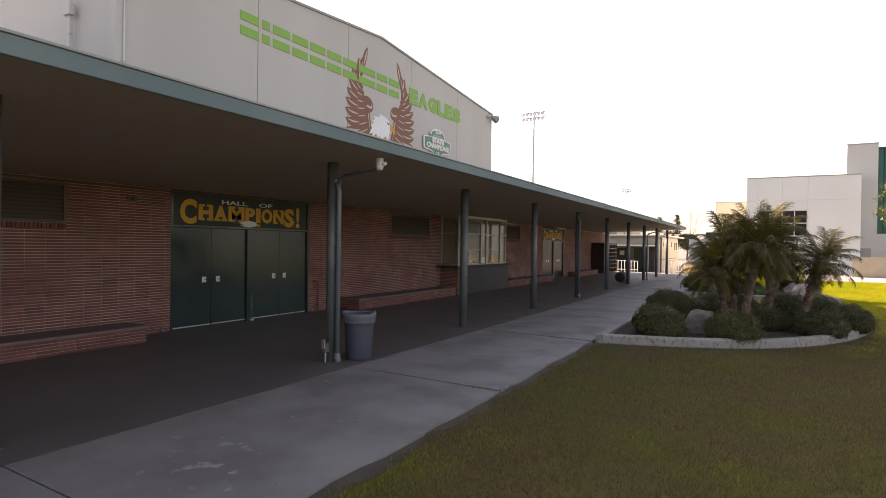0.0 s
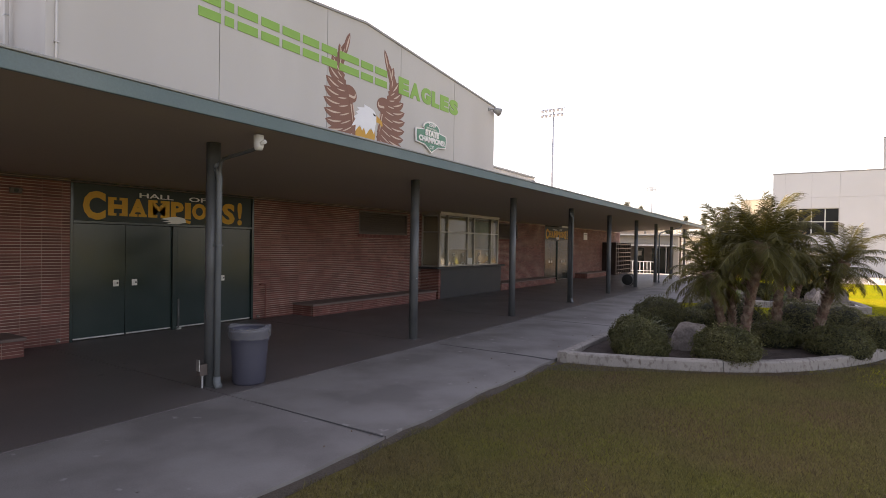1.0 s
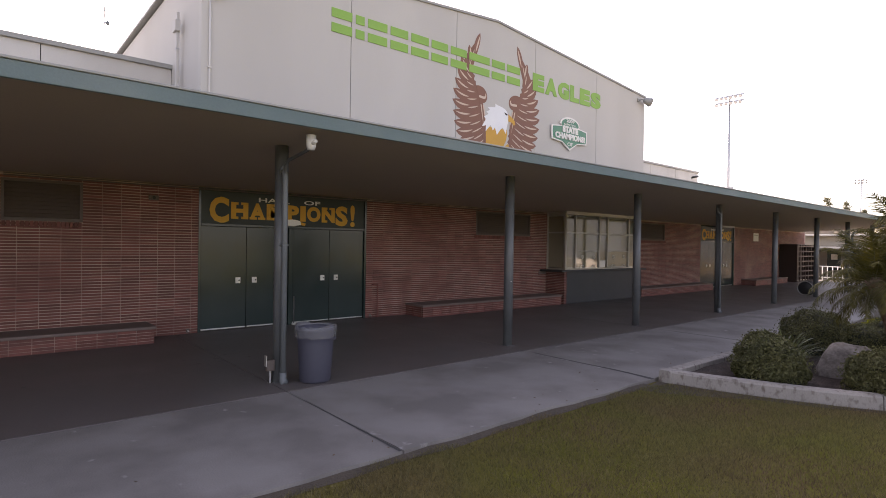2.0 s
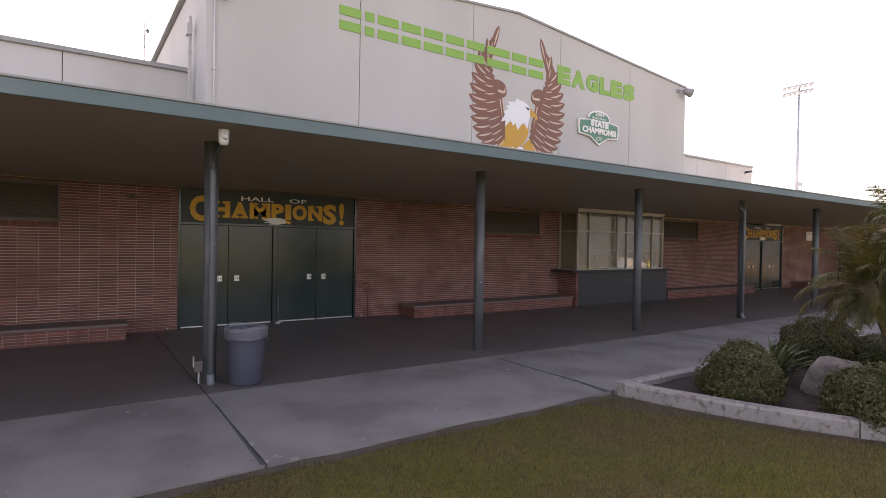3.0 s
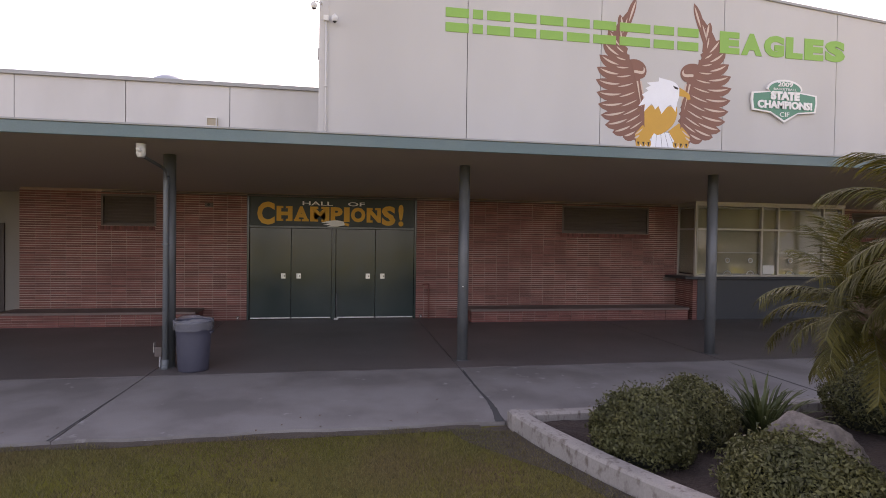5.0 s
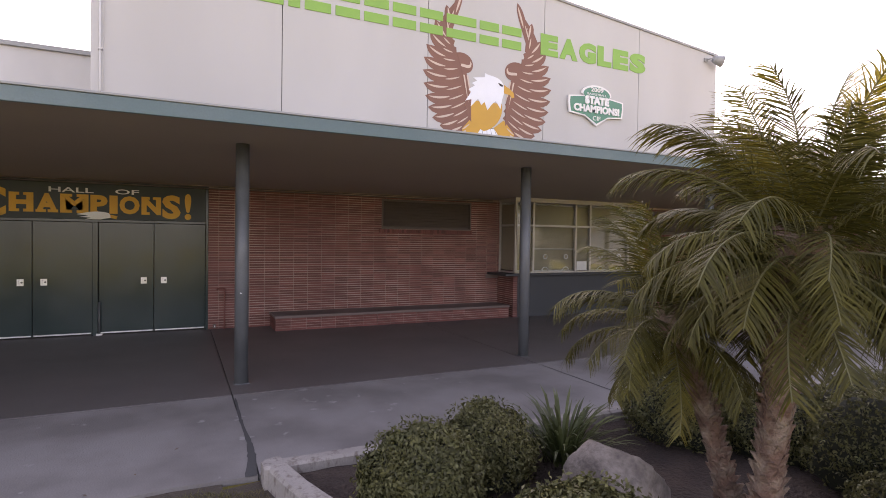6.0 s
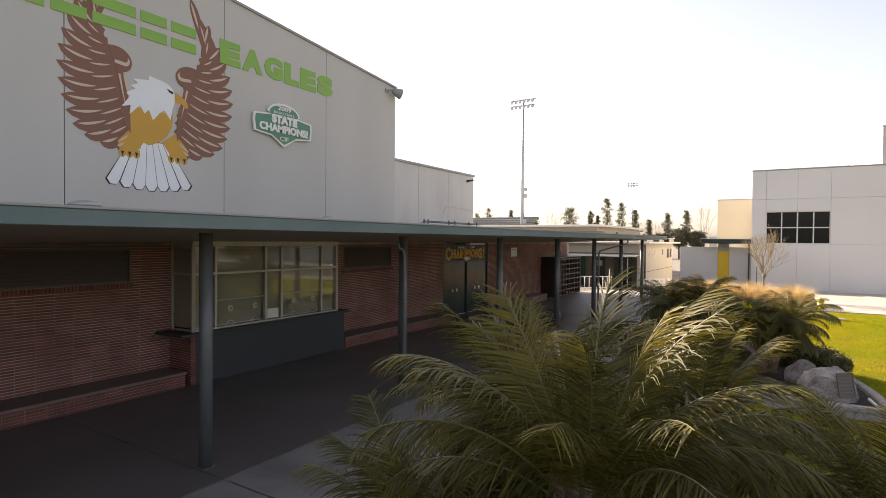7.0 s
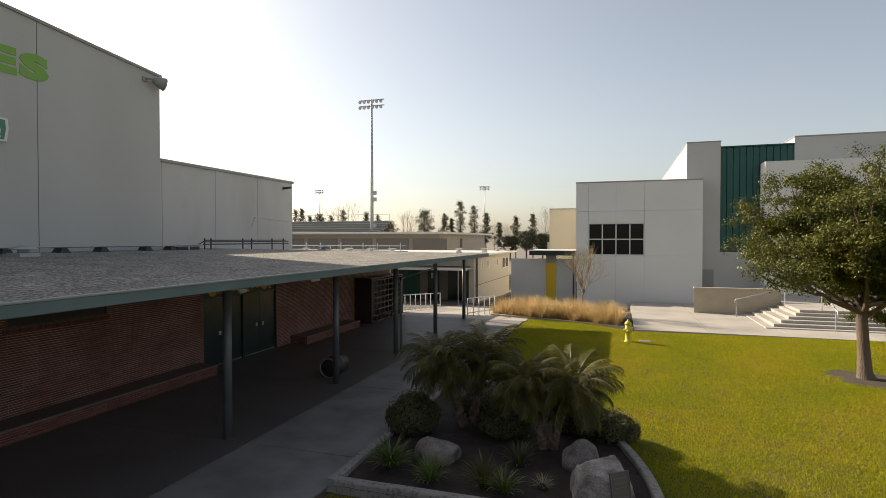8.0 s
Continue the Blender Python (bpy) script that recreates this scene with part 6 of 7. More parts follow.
def palm(base, hub, scale, seed, count=30, radius=0.12, drop=150, top=86, yellow=0.3, label="small feather palm with a rough trunk and arching fronds"):
    r = random.Random(seed)
    base, hub = Vector(base), Vector(hub)
    pt = thing("palm", label, "palm tree", "planter palms", tuple(base))
    mid = base.lerp(hub, 0.5) + Vector(((hub.x - base.x) * -0.16, (hub.y - base.y) * -0.16, 0.0))
    line = [base.lerp(mid, t).lerp(mid.lerp(hub, t), t) for t in [k / 10 for k in range(11)]]
    m = Mesh().tube(line, [radius * (1.25 - 0.35 * math.sin(math.pi * min(1, k / 8)) + (0.5 if k > 8 else 0) * (k - 8) / 2) for k in range(11)], 14)
    trunk = part("trunk", m, TRUNK, pt, smooth=True)
    boots = Mesh()
    nb = int((hub - base).length / 0.011)
    for k in range(nb):
        t = 0.02 + 0.97 * k / nb
        f = t * 10
        i = min(int(f), 9)
        c = line[i].lerp(line[i + 1], f - i)
        a = k * 2.399
        rr = radius * (1.16 - 0.33 * math.sin(math.pi * min(1, f / 8)) + (0.3 * (f - 8) / 2 if f > 8 else 0))
        o = Vector((math.cos(a), math.sin(a), 0))
        s = Vector((-o.y, o.x, 0))
        L = 0.07 * r.uniform(0.7, 1.3) * (1 + 0.6 * max(0, t - 0.6) * 2)
        w = 0.035 * r.uniform(0.8, 1.2)
        b0 = c + o * rr * 0.92
        tip = c + o * (rr + 0.035 * r.uniform(0.6, 1.3)) + Vector((0, 0, L))
        boots.add([tuple(b0 - s * w), tuple(b0 + s * w), tuple(tip + s * w * 0.4), tuple(tip - s * w * 0.4), tuple(b0 + Vector((0, 0, L * 0.9)))], [(0, 1, 2, 3), (3, 2, 4), (0, 3, 4), (1, 4, 2)])
    tagged(part("bark", boots, TRUNK, trunk, "old cut leaf bases on the trunk"), kind="stuff")
    for k in range(count):
        u = (k + 0.5) / count
        e_want = top - drop * u ** 1.1 + r.uniform(-8, 8)
        # upper fronds get the yellow colour as painted sunlight, a few others at random
        gold = 1 if (u < 0.3 and r.random() < yellow) or r.random() < 0.08 else 0
        opts = [f for f in FRONDS if f[1] == gold]
        e, _, me = min(opts, key=lambda f: abs(f[0] - e_want))
        az = k * 137.5 + r.uniform(-16, 16)
        sc = scale * r.uniform(0.86, 1.12)
        off = Vector((math.cos(radians(az)), math.sin(radians(az)), 0)) * 0.05
        at = Matrix.Translation(hub + off + Vector((0, 0, -0.16 * u))) @ pose(0, 0, 0, r.uniform(-14, 14), 0, az) @ Matrix.Diagonal((sc, sc * r.uniform(0.85, 1.1), sc, 1))
        part("frond", me, None, pt, at=at)
    return pt


palm((-0.78, 13.30, 0.04), (-1.06, 13.02, 1.42), 0.52, 1, 44, 0.065, 128)
palm((-0.52, 13.15, 0.04), (-0.24, 13.02, 1.93), 0.63, 2, 58, 0.078, 126)
palm((-0.68, 13.40, 0.04), (-0.82, 13.80, 1.80), 0.63, 3, 48, 0.065, 126)
palm((-0.06, 14.25, 0.04), (0.02, 14.30, 1.82), 0.58, 4, 48, 0.075, 126)
palm((0.52, 14.10, 0.04), (0.92, 14.25, 1.62), 0.52, 5, 44, 0.075, 128)
palm((-1.62, 25.6, 0.09), (-2.0, 25.3, 1.52), 0.60, 6, 66, 0.08, 112, 66)
palm((-1.45, 25.8, 0.09), (-1.25, 25.9, 1.57), 0.62, 7, 62, 0.08, 112, 66)
# more painted sunlit fronds on the two right-hand palms
palm((0.10, 24.9, 0.09), (-0.22, 25.05, 1.32), 0.56, 8, 62, 0.075, 112, 64, 0.5)
palm((0.26, 24.95, 0.09), (0.62, 25.05, 1.30), 0.62, 9, 64, 0.08, 112, 64, 0.8)


# ---- white building and its neighbours ----
def panel_front(name, label, x0, x1, z0, z1, y, xs, zs, mat, holes=(), depth=0.25):
    """A front that faces -y, cut into panels by thin joints, with holes left open."""
    s = structure(name, Mesh().box(x0 + 0.02, y + depth, z0, x1 - 0.02, y + depth + 0.05, z1 - 0.02), JOINT_GREY, label)
    xs, zs = [x0, *xs, x1], [z0, *zs, z1]
    for a, b in zip(xs, xs[1:]):
        for c, d in zip(zs, zs[1:]):
            g = 0.005
            cells = [(a + (g if a > x0 else 0), b - (g if b < x1 else 0), c + (g if c > z0 else 0), d - (g if d < z1 else 0))]
            for hx0, hx1, hz0, hz1 in holes:
                nxt = []
                for p, q, u, v in cells:
                    if hx1 <= p or hx0 >= q or hz1 <= u or hz0 >= v:
                        nxt.append((p, q, u, v))
                        continue
                    if hz0 > u:
                        nxt.append((p, q, u, hz0))
                    if hz1 < v:
                        nxt.append((p, q, hz1, v))
                    if hx0 > p:
                        nxt.append((p, hx0, max(u, hz0), min(v, hz1)))
                    if hx1 < q:
                        nxt.append((hx1, q, max(u, hz0), min(v, hz1)))
                cells = nxt
            for p, q, u, v in cells:
                part("panel", Mesh().box(p, y, u, q, y + depth, v), mat, s)
    return s


WBY = 51.58
WIN = (-0.53, 2.84, 2.91, 4.92)
front = panel_front("wall_white", "white rendered two-storey front in large panels", -1.33, 6.2, -0.6, 7.55, WBY, [-0.55, 1.15, 2.86], [2.88, 5.72], STUCCO_WHITE, [WIN])
structure("wall_white_side", Mesh().box(-1.33, WBY + 0.3, -0.6, -1.2, 72, 7.5).box(-1.2, 71.8, -0.6, 6.2, 72, 7.5).box(6.1, WBY + 0.3, -0.6, 6.2, 71.8, 7.5), STUCCO_WHITE, "white side walls")
structure("roof_white", Mesh().box(-1.36, WBY - 0.03, 7.5501, 6.23, 72.03, 7.63, 0.01), COPING, "grey metal parapet coping")
win = tagged(new("window_5"), "dark gridded window in the white front", kind="structure")
win.location = (1.15, WBY, 2.9)
m = Mesh()
xs = [WIN[0] + (WIN[1] - WIN[0]) * k / 4 for k in range(5)]
zs = [WIN[2], (WIN[2] + WIN[3]) / 2, WIN[3]]
for x in xs:
    m.box(x - 0.035, WBY + 0.08, WIN[2], x + 0.035, WBY + 0.18, WIN[3])
for z in zs:
    m.box(WIN[0], WBY + 0.09, z - 0.035, WIN[1], WBY + 0.17, z + 0.035)
part("window_frame", m, OFF_WHITE, win)
for a, b in zip(xs, xs[1:]):
    for c, d in zip(zs, zs[1:]):
        part("pane", Mesh().box(a + 0.035, WBY + 0.12, c + 0.035, b - 0.035, WBY + 0.14, d - 0.035), WIN_DARK, win)
for x in (2.2, 4.3, 5.6):
    wv = thing("wall_vent", "small dark vent low on the white wall", "vent", "low wall vents", (x, WBY, 0))
    part("cover", Mesh().box(x - 0.07, WBY - 0.02, -0.28, x + 0.07, WBY, -0.14, 0.004), BLACK, wv)

TY = 53.1
structure("wall_tower", Mesh().box(5.45, TY, -0.6, 7.40, 78, 10.05), STUCCO_GREY, "tall grey rendered tower block")
structure("wall_tower_low", Mesh().box(7.40, TY, -0.6, 30, 78, 3.12), STUCCO_GREY, "grey rendered lower wall")
structure("wall_tower_high", Mesh().box(11.45, TY, 3.12, 30, 78, 10.1), STUCCO_GREY, "tall grey rendered upper wall")
green = structure("wall_green", Mesh().box(7.40, TY + 0.25, 3.12, 11.45, TY + 0.4, 9.68), JOINT_DARK, "dark green ribbed metal wall panel")
for k in range(11):
    a = 7.40 + 0.368 * k
    part("panel", Mesh().box(a + 0.012, TY + 0.12, 3.13, a + 0.356, TY + 0.25, 9.68, 0.02), GREEN_METAL, green)
part("cap", Mesh().box(7.38, TY, 9.68, 11.45, TY + 0.4, 9.76, 0.01), GREEN_METAL, green)
structure("wall_white_bay", Mesh().box(9.62, 51.9, -0.6, 30, TY - 0.01, 8.55), STUCCO_WHITE, "white rendered projecting bay")
structure("coping_tower", Mesh().box(5.42, TY - 0.03, 10.05, 7.43, 78, 10.12, 0.01).box(11.42, TY - 0.03, 10.1, 30, 78, 10.18, 0.01), COPING, "grey coping on the tower blocks")
hp = tagged(new("door_4"), "grey service door in the tower wall", kind="structure")
hp.location = (6.75, TY, 0.7)
part("door_leaf", Mesh().box(6.35, TY - 0.03, 0.6, 7.05, TY - 0.005, 2.0, 0.004), COPING, hp)
tl = thing("wall_light", "square wall light beside the grey tower", "wall light", at=(9.4, TY, 2.1))
part("body", Mesh().box(9.1, TY - 0.15, 1.95, 9.45, TY, 2.3, 0.01), COPING, tl)

# block wall, steps and rails
bw = structure("wall_block", Mesh().box(5.22, 46.98, -0.6, 9.3, 47.16, 1.26), BLOCK, "tan concrete block wall beside the steps")
shared = {}
for c in range(8):
    x = 5.2 + (0.0 if c % 2 == 0 else -0.2)
    while x < 9.25:
        a, b = max(x, 5.2), min(x + 0.399, 9.3)
        if b - a > 0.1:
            key = round(b - a, 2)
            if key not in shared:
                shared[key] = Mesh().box(0, 0, 0, b - a, 0.03, 0.194, 0.002).data("block")
            part("block", shared[key], BLOCK, bw, at=Matrix.Translation((a, 46.955, -0.28 + c * 0.195)))
        x += 0.40
part("cap", Mesh().box(5.18, 46.93, 1.26, 9.32, 47.2, 1.34, 0.008), BLOCK, bw)
steps = structure("stairs", Mesh().box(9.3, 43.9, -0.6, 32, 51.9, 0.66), CONCRETE_LIGHT, "wide pale concrete steps up to the building")
for k in range(5):
    z1 = 0.02 + 0.13 * k
    part("step", Mesh().box(7.55 + 0.38 * k, 42.2 + 0.36 * k, -0.5, 32, 46.9 if k < 4 else 46.9, z1, 0.01), CONCRETE_LIGHT, steps)


def handrail(x, y0, y1, z0, z1):
    h = thing("handrail", "galvanised pipe handrail on the concrete steps", "handrail", "step handrails", (x, y0, z0))
    part("rail", Mesh().tube([(x, y0 - 0.25, z0 + 0.55), (x, y0 - 0.25, z0 + 0.85), (x, y0, z0 + 0.92), (x, y1, z1 + 0.92), (x, y1 + 0.25, z1 + 0.9)], 0.028, 8), GALV, h, smooth=True)
    part("post", Mesh().tube([(x, y0 - 0.02, z0), (x, y0 - 0.02, z0 + 0.92)], 0.025, 8), GALV, h)
    part("post", Mesh().tube([(x, y1, z1), (x, y1, z1 + 0.92)], 0.025, 8), GALV, h)


handrail(10.2, 42.3, 44.0, -0.03, 0.66)
handrail(14.2, 42.3, 44.0, -0.03, 0.66)
h = thing("handrail", "galvanised pipe handrail along the block wall", "handrail", "step handrails", (8.0, 45.8, 0))
part("rail", Mesh().tube([(7.0, 45.9, 0.55), (7.0, 45.9, 0.85), (7.3, 45.9, 0.92), (9.2, 45.9, 1.5), (9.6, 45.9, 1.52)], 0.028, 8), GALV, h, smooth=True)
part("post", Mesh().tube([(7.05, 45.9, -0.05), (7.05, 45.9, 0.86)], 0.025, 8), GALV, h)
part("post", Mesh().tube([(9.2, 45.9, 0.5), (9.2, 45.9, 1.5)], 0.025, 8), GALV, h)

# gate wall with yellow pillar and awning
structure("wall_gate", Mesh().box(-5.65, 51.8, -0.7, -3.3, 52.0, 2.62).box(-2.62, 51.8, -0.7, -1.34, 52.0, 2.62), STUCCO_WING, "light grey screen wall")
pil = thing("gate_pillar", "bright yellow painted gate pillar with a grey head", "pillar", at=(-2.96, 51.9, -0.4))
part("shaft", Mesh().box(-3.29, 51.75, -0.6, -2.63, 52.05, 2.35, 0.01), YELLOW, pil)
part("head", Mesh().box(-3.29, 51.76, 2.35, -2.63, 52.04, 3.0, 0.01), COPING, pil)
awn = structure("awning", Mesh().box(-4.3, 51.0, 2.86, -1.34, 54.5, 3.16, 0.02), DOOR_GREEN, "dark green edged flat awning")
part("top_sheet", Mesh().box(-4.25, 51.05, 3.16, -1.36, 54.4, 3.19), OFF_WHITE, awn)
pst = thing("awning_post", "thin dark post holding the awning", "post", at=(-1.45, 51.2, -0.4))
part("shaft", Mesh().tube([(-1.45, 51.2, -0.42), (-1.45, 51.2, 2.87)], 0.05, 10), BLACK, pst)
part("foot", Mesh().box(-1.53, 51.12, -0.42, -1.37, 51.28, -0.39), BLACK, pst)
structure("wall_tan", Mesh().box(-4.32, 62.1, -0.7, -1.34, 75, 6.45), STUCCO_TAN, "tan rendered upper block behind the gate")
structure("coping_tan", Mesh().box(-4.36, 62.05, 6.45, -1.34, 75, 6.53), COPING, "grey coping on the tan block")
structure("wall_far_low", Mesh().box(-7.0, 82, -0.7, -1.5, 92, 3.6), STUCCO_WING, "pale low building at the end of the lane")

# low cream building with dark doors
structure("wall_low_front", Mesh().box(-27.0, 50.0, -0.8, -17.6, 50.2, 2.80).box(-8.15, 50.0, -0.8, -7.8, 50.2, 2.80).box(-17.6, 50.0, 2.12, -8.15, 50.2, 2.80), STUCCO_CREAM, "cream rendered front of the low building")
# recess walls coloured darker than the cream front, in place of shade
structure("wall_low_recess", Mesh().box(-17.6, 52.2, -0.7, -8.15, 52.3, 2.12).box(-17.7, 50.2, -0.7, -17.6, 52.3, 2.12).box(-8.15, 50.2, -0.7, -8.05, 52.3, 2.12), STUCCO_SHADE_TAUPE, "walls of the covered recess, their shade put into a dark taupe colour")
structure("wall_low_side", Mesh().box(-8.0, 50.2, -0.8, -7.8, 62, 2.80), STUCCO_CREAM, "cream rendered side wall along the lane")
structure("band_low_side", Mesh().box(-7.8, 50.2, 0.78, -7.785, 62, 0.81), JOINT_DARK, "thin joint line in the side wall")
structure("wall_low_back", Mesh().box(-27.0, 61.8, -0.8, -8.0, 62, 2.80), STUCCO_CREAM, "rear wall of the low building")
structure("roof_low", Mesh().box(-27.3, 49.4, 2.80, -7.25, 62.6, 2.92, 0.02), OFF_WHITE, "pale flat roof of the low building")
for k, (a, b, mat, lab) in enumerate([(-14.1, -12.45, GREEN_METAL, "teal ribbed roller door"), (-11.8, -10.95, DOOR_GREEN, "dark service door with a framed notice"), (-10.3, -9.0, DOOR_GREEN, "dark green double door")]):
    d = tagged(new("door_%d" % (5 + k)), lab + " in the low cream building", kind="structure")
    d.location = ((a + b) / 2, 50, -0.4)
    part("door_leaf", Mesh().box(a, 52.16, -0.42, b, 52.198, 1.75, 0.004), mat, d)
    if k == 0:
        for i in range(8):
            part("rib", Mesh().box(a + 0.05 + i * 0.2, 52.13, -0.4, a + 0.12 + i * 0.2, 52.16, 1.7), mat, d)
    if k == 1:
        part("notice", Mesh().box(a + 0.25, 52.14, 1.1, b - 0.2, 52.16, 1.5), OFF_WHITE, d)
lean = structure("lean_to", Mesh().box(-17.5, 48.3, 1.98, -7.85, 49.99, 2.04).box(-17.5, 49.99, 1.98, -8.2, 52.19, 2.04), COPING, "dark corrugated lean-to roof over the doors")
for k in range(45):
    part("batten", Mesh().box(-17.4 + k * 0.21, 48.25, 2.04, -17.3 + k * 0.21, 50.0, 2.09), VENT_DARK, lean)
part("beam", Mesh().box(-17.55, 48.2, 1.92, -7.8, 48.3, 2.06), OFF_WHITE, lean)
for x in (-8.4, -12.6, -17.2):
    lp = thing("lean_to_post", "thin dark post under the lean-to roof", "post", "lean-to posts", (x, 48.35, -0.25))
    part("shaft", Mesh().tube([(x, 48.35, fall(48.35) - 0.01), (x, 48.35, 1.98)], 0.035, 8), COPING, lp)
    part("foot", Mesh().box(x - 0.08, 48.27, fall(48.35) - 0.01, x + 0.08, 48.43, fall(48.35) + 0.02), COPING, lp)
for k, (y, z0) in enumerate([(52.2, 1.9), (54.0, 1.9), (57.2, 1.9), (59.3, 1.6), (60.6, 1.6)]):
    w = tagged(new("window_%d" % (6 + k)), "small dark window in the cream side wall", kind="structure")
    w.location = (-7.8, y, z0)
    part("pane", Mesh().box(-7.80, y, z0, -7.785, y + (0.35 if k < 3 else 0.8), 2.35), WIN_DARK, w)
    part("window_frame", Mesh().box(-7.80, y - 0.04, z0 - 0.05, -7.77, y + (0.39 if k < 3 else 0.84), z0, 0.004), OFF_WHITE, w)
bp = thing("corner_pipe", "rusty vertical pipe at the low building's corner", "pipe", at=(-7.7, 50.6, -0.5))
part("pipe", Mesh().tube([(-7.72, 50.5, -0.5), (-7.72, 50.5, 2.72)], 0.06, 8), BARK, bp)
rl = thing("roof_railing", "grey pipe railing with taller posts on the low building's roof", "railing", at=(-19, 53, 2.92))
for x in (-23.8, -22.4, -21.1, -19.3, -17.4, -16.2, -14.3):
    part("post", Mesh().tube([(x, 53, 2.9), (x, 53, 3.66)], 0.04, 6), GALV, rl)
for x in (-21.7, -20.2, -18.4, -16.8, -15.2):
    part("baluster", Mesh().tube([(x, 53, 2.9), (x, 53, 3.42)], 0.025, 6), GALV, rl)
for z in (3.12, 3.42):
    part("rail", Mesh().tube([(-24.2, 53, z), (-13.9, 53, z)], 0.03, 6), GALV, rl)
for x, y in ((-22.1, 52.6), (-18.4, 52.6), (-16.5, 52.6), (-14.8, 52.6), (-9.6, 52.6), (-8.4, 55.4), (-8.4, 60.2), (-7.9, 62.0)):
    v = thing("roof_vent", "squat cream roof vent on the low building", "roof vent", "far roof vents", (x, y, 2.92))
    part("base", Mesh().box(x - 0.17, y - 0.17, 2.91, x + 0.17, y + 0.17, 3.06, 0.01), STUCCO_CREAM, v)
    part("neck", Mesh().lathe(x, y, [(0.14, 3.06), (0.14, 3.18)], 12), GALV, v)
    part("cap", Mesh().box(x - 0.25, y - 0.25, 3.18, x + 0.25, y + 0.25, 3.25, 0.02), STUCCO_CREAM, v)

# long low hall behind
structure("wall_hall", Mesh().box(-60, 68.4, -0.8, -16.3, 88, 4.45), STUCCO_HALL, "cream rendered long low hall")
for k in range(5):
    structure("band_hall", Mesh().box(-36 + k * 4.2, 68.33, 2.4, -32.3 + k * 4.2, 68.4, 4.0), STUCCO_SHADE_TAUPE, "grey infill panel in the hall front")
structure("roof_hall", Mesh().box(-61, 67.3, 4.45, -15.5, 89, 4.68, 0.03), OFF_WHITE, "pale flat roof of the hall")
w = tagged(new("window_11"), "narrow dark window in the hall side", kind="structure")
w.location = (-16.3, 76, 2.9)
part("pane", Mesh().box(-16.3, 76, 2.9, -16.28, 76.9, 4.0), WIN_DARK, w)
part("window_frame", Mesh().box(-16.3, 75.9, 2.82, -16.26, 77, 2.9), OFF_WHITE, w)

# white fences at the end of the walk
def pipe_fence(pts, h, n, label):
    f = thing("pipe_fence", label, "fence", "white pipe fences", (*pts[0], 0))
    a, b = Vector(pts[0]), Vector(pts[1])
    za, zb = fall(a.y), fall(b.y)
    for z in (h, 0.18):
        part("rail", Mesh().tube([(a.x, a.y, za + z), (b.x, b.y, zb + z)], 0.025, 8), WHITE_PAINT, f, smooth=True)
    for k in range(n + 1):
        p = a.lerp(b, k / n)
        z = za + (zb - za) * k / n
        part("post", Mesh().tube([(p.x, p.y, z - 0.03), (p.x, p.y, z + h)], 0.024, 8), WHITE_PAINT, f, smooth=True)


pipe_fence([(-10.3, 42.4), (-8.75, 45.75)], 0.86, 9, "white pipe fence along the ramp")
pipe_fence([(-5.9, 41.5), (-5.1, 44.2)], 0.92, 5, "white pipe fence beside the grass bed")

# ---- straw grass bed ----
bed = structure("bed_edge", Mesh().prism_z([(-5.0, 42.75), (-0.9, 41.45), (1.95, 40.25), (2.0, 40.5), (-0.85, 41.62), (-4.95, 42.92)], -0.1, 0.03), CONCRETE_LIGHT, "thin concrete edging of the grass bed")
structure("bed_soil", Mesh().prism_z([(-4.95, 42.92), (-0.85, 41.62), (2.0, 40.5), (2.0, 45.6), (-4.95, 47.5)], -0.25, -0.03), SOIL, "soil of the straw grass bed")


def straw_clump(seed):
    r = random.Random(seed)
    m = Mesh()
    for k in range(320):
        a = r.uniform(0, 6.283)
        d = Vector((math.cos(a), math.sin(a), 0))
        s = Vector((-d.y, d.x, 0)) * r.uniform(0.003, 0.007)
        p = d * r.uniform(0, 0.2)
        L = r.uniform(0.6, 1.05)
        e = radians(r.uniform(55, 88))
        o = len(m.v)
        for j in range(4):
            t = j / 3
            w = 1.0 - 0.75 * t
            m.v += [tuple(p - s * w), tuple(p + s * w)]
            ang = e - t * r.uniform(0.2, 0.9)
            p = p + (d * math.cos(ang) + Vector((0, 0, math.sin(ang)))) * L / 3
        for j in range(3):
            m.f.append((o + 2 * j, o + 2 * j + 1, o + 2 * j + 3, o + 2 * j + 2))
    return m.data("blades")


CLUMPS = [straw_clump(s) for s in range(4)]
r = random.Random(8)
for i in range(16):
    for j in range(4):
        x = -4.75 + i * 0.40 + r.uniform(-0.12, 0.12)
        yb = 42.9 - (x + 4.95) * 0.36 + 0.35
        y = yb + j * 0.75 + r.uniform(-0.2, 0.2)
        c = thing("straw_grass", "dry golden ornamental grass clump in the bed", "ornamental grass", "straw grass clumps", (x, y, -0.05))
        part("blades", CLUMPS[r.randrange(4)], STRAW, c, at=pose(x, y, -0.05 + fall(y), 0, 0, r.uniform(0, 360)) @ Matrix.Diagonal((1.1, 1.1, r.uniform(0.68, 1.2), 1)))
        part("tuft", Mesh().lathe(x, y, [(0.10, -0.08), (0.07, 0.05), (0.02, 0.12)], 8), STRAW, c)


# ---- hydrant ----
hx, hy = 1.72, 37.05
hyd = thing("fire_hydrant", "yellow cast iron fire hydrant on the lawn", "fire hydrant", at=(hx, hy, -0.03))
HS = 0.98


def turned(rows):
    return [(q * HS, z * HS - 0.01) for q, z in rows]


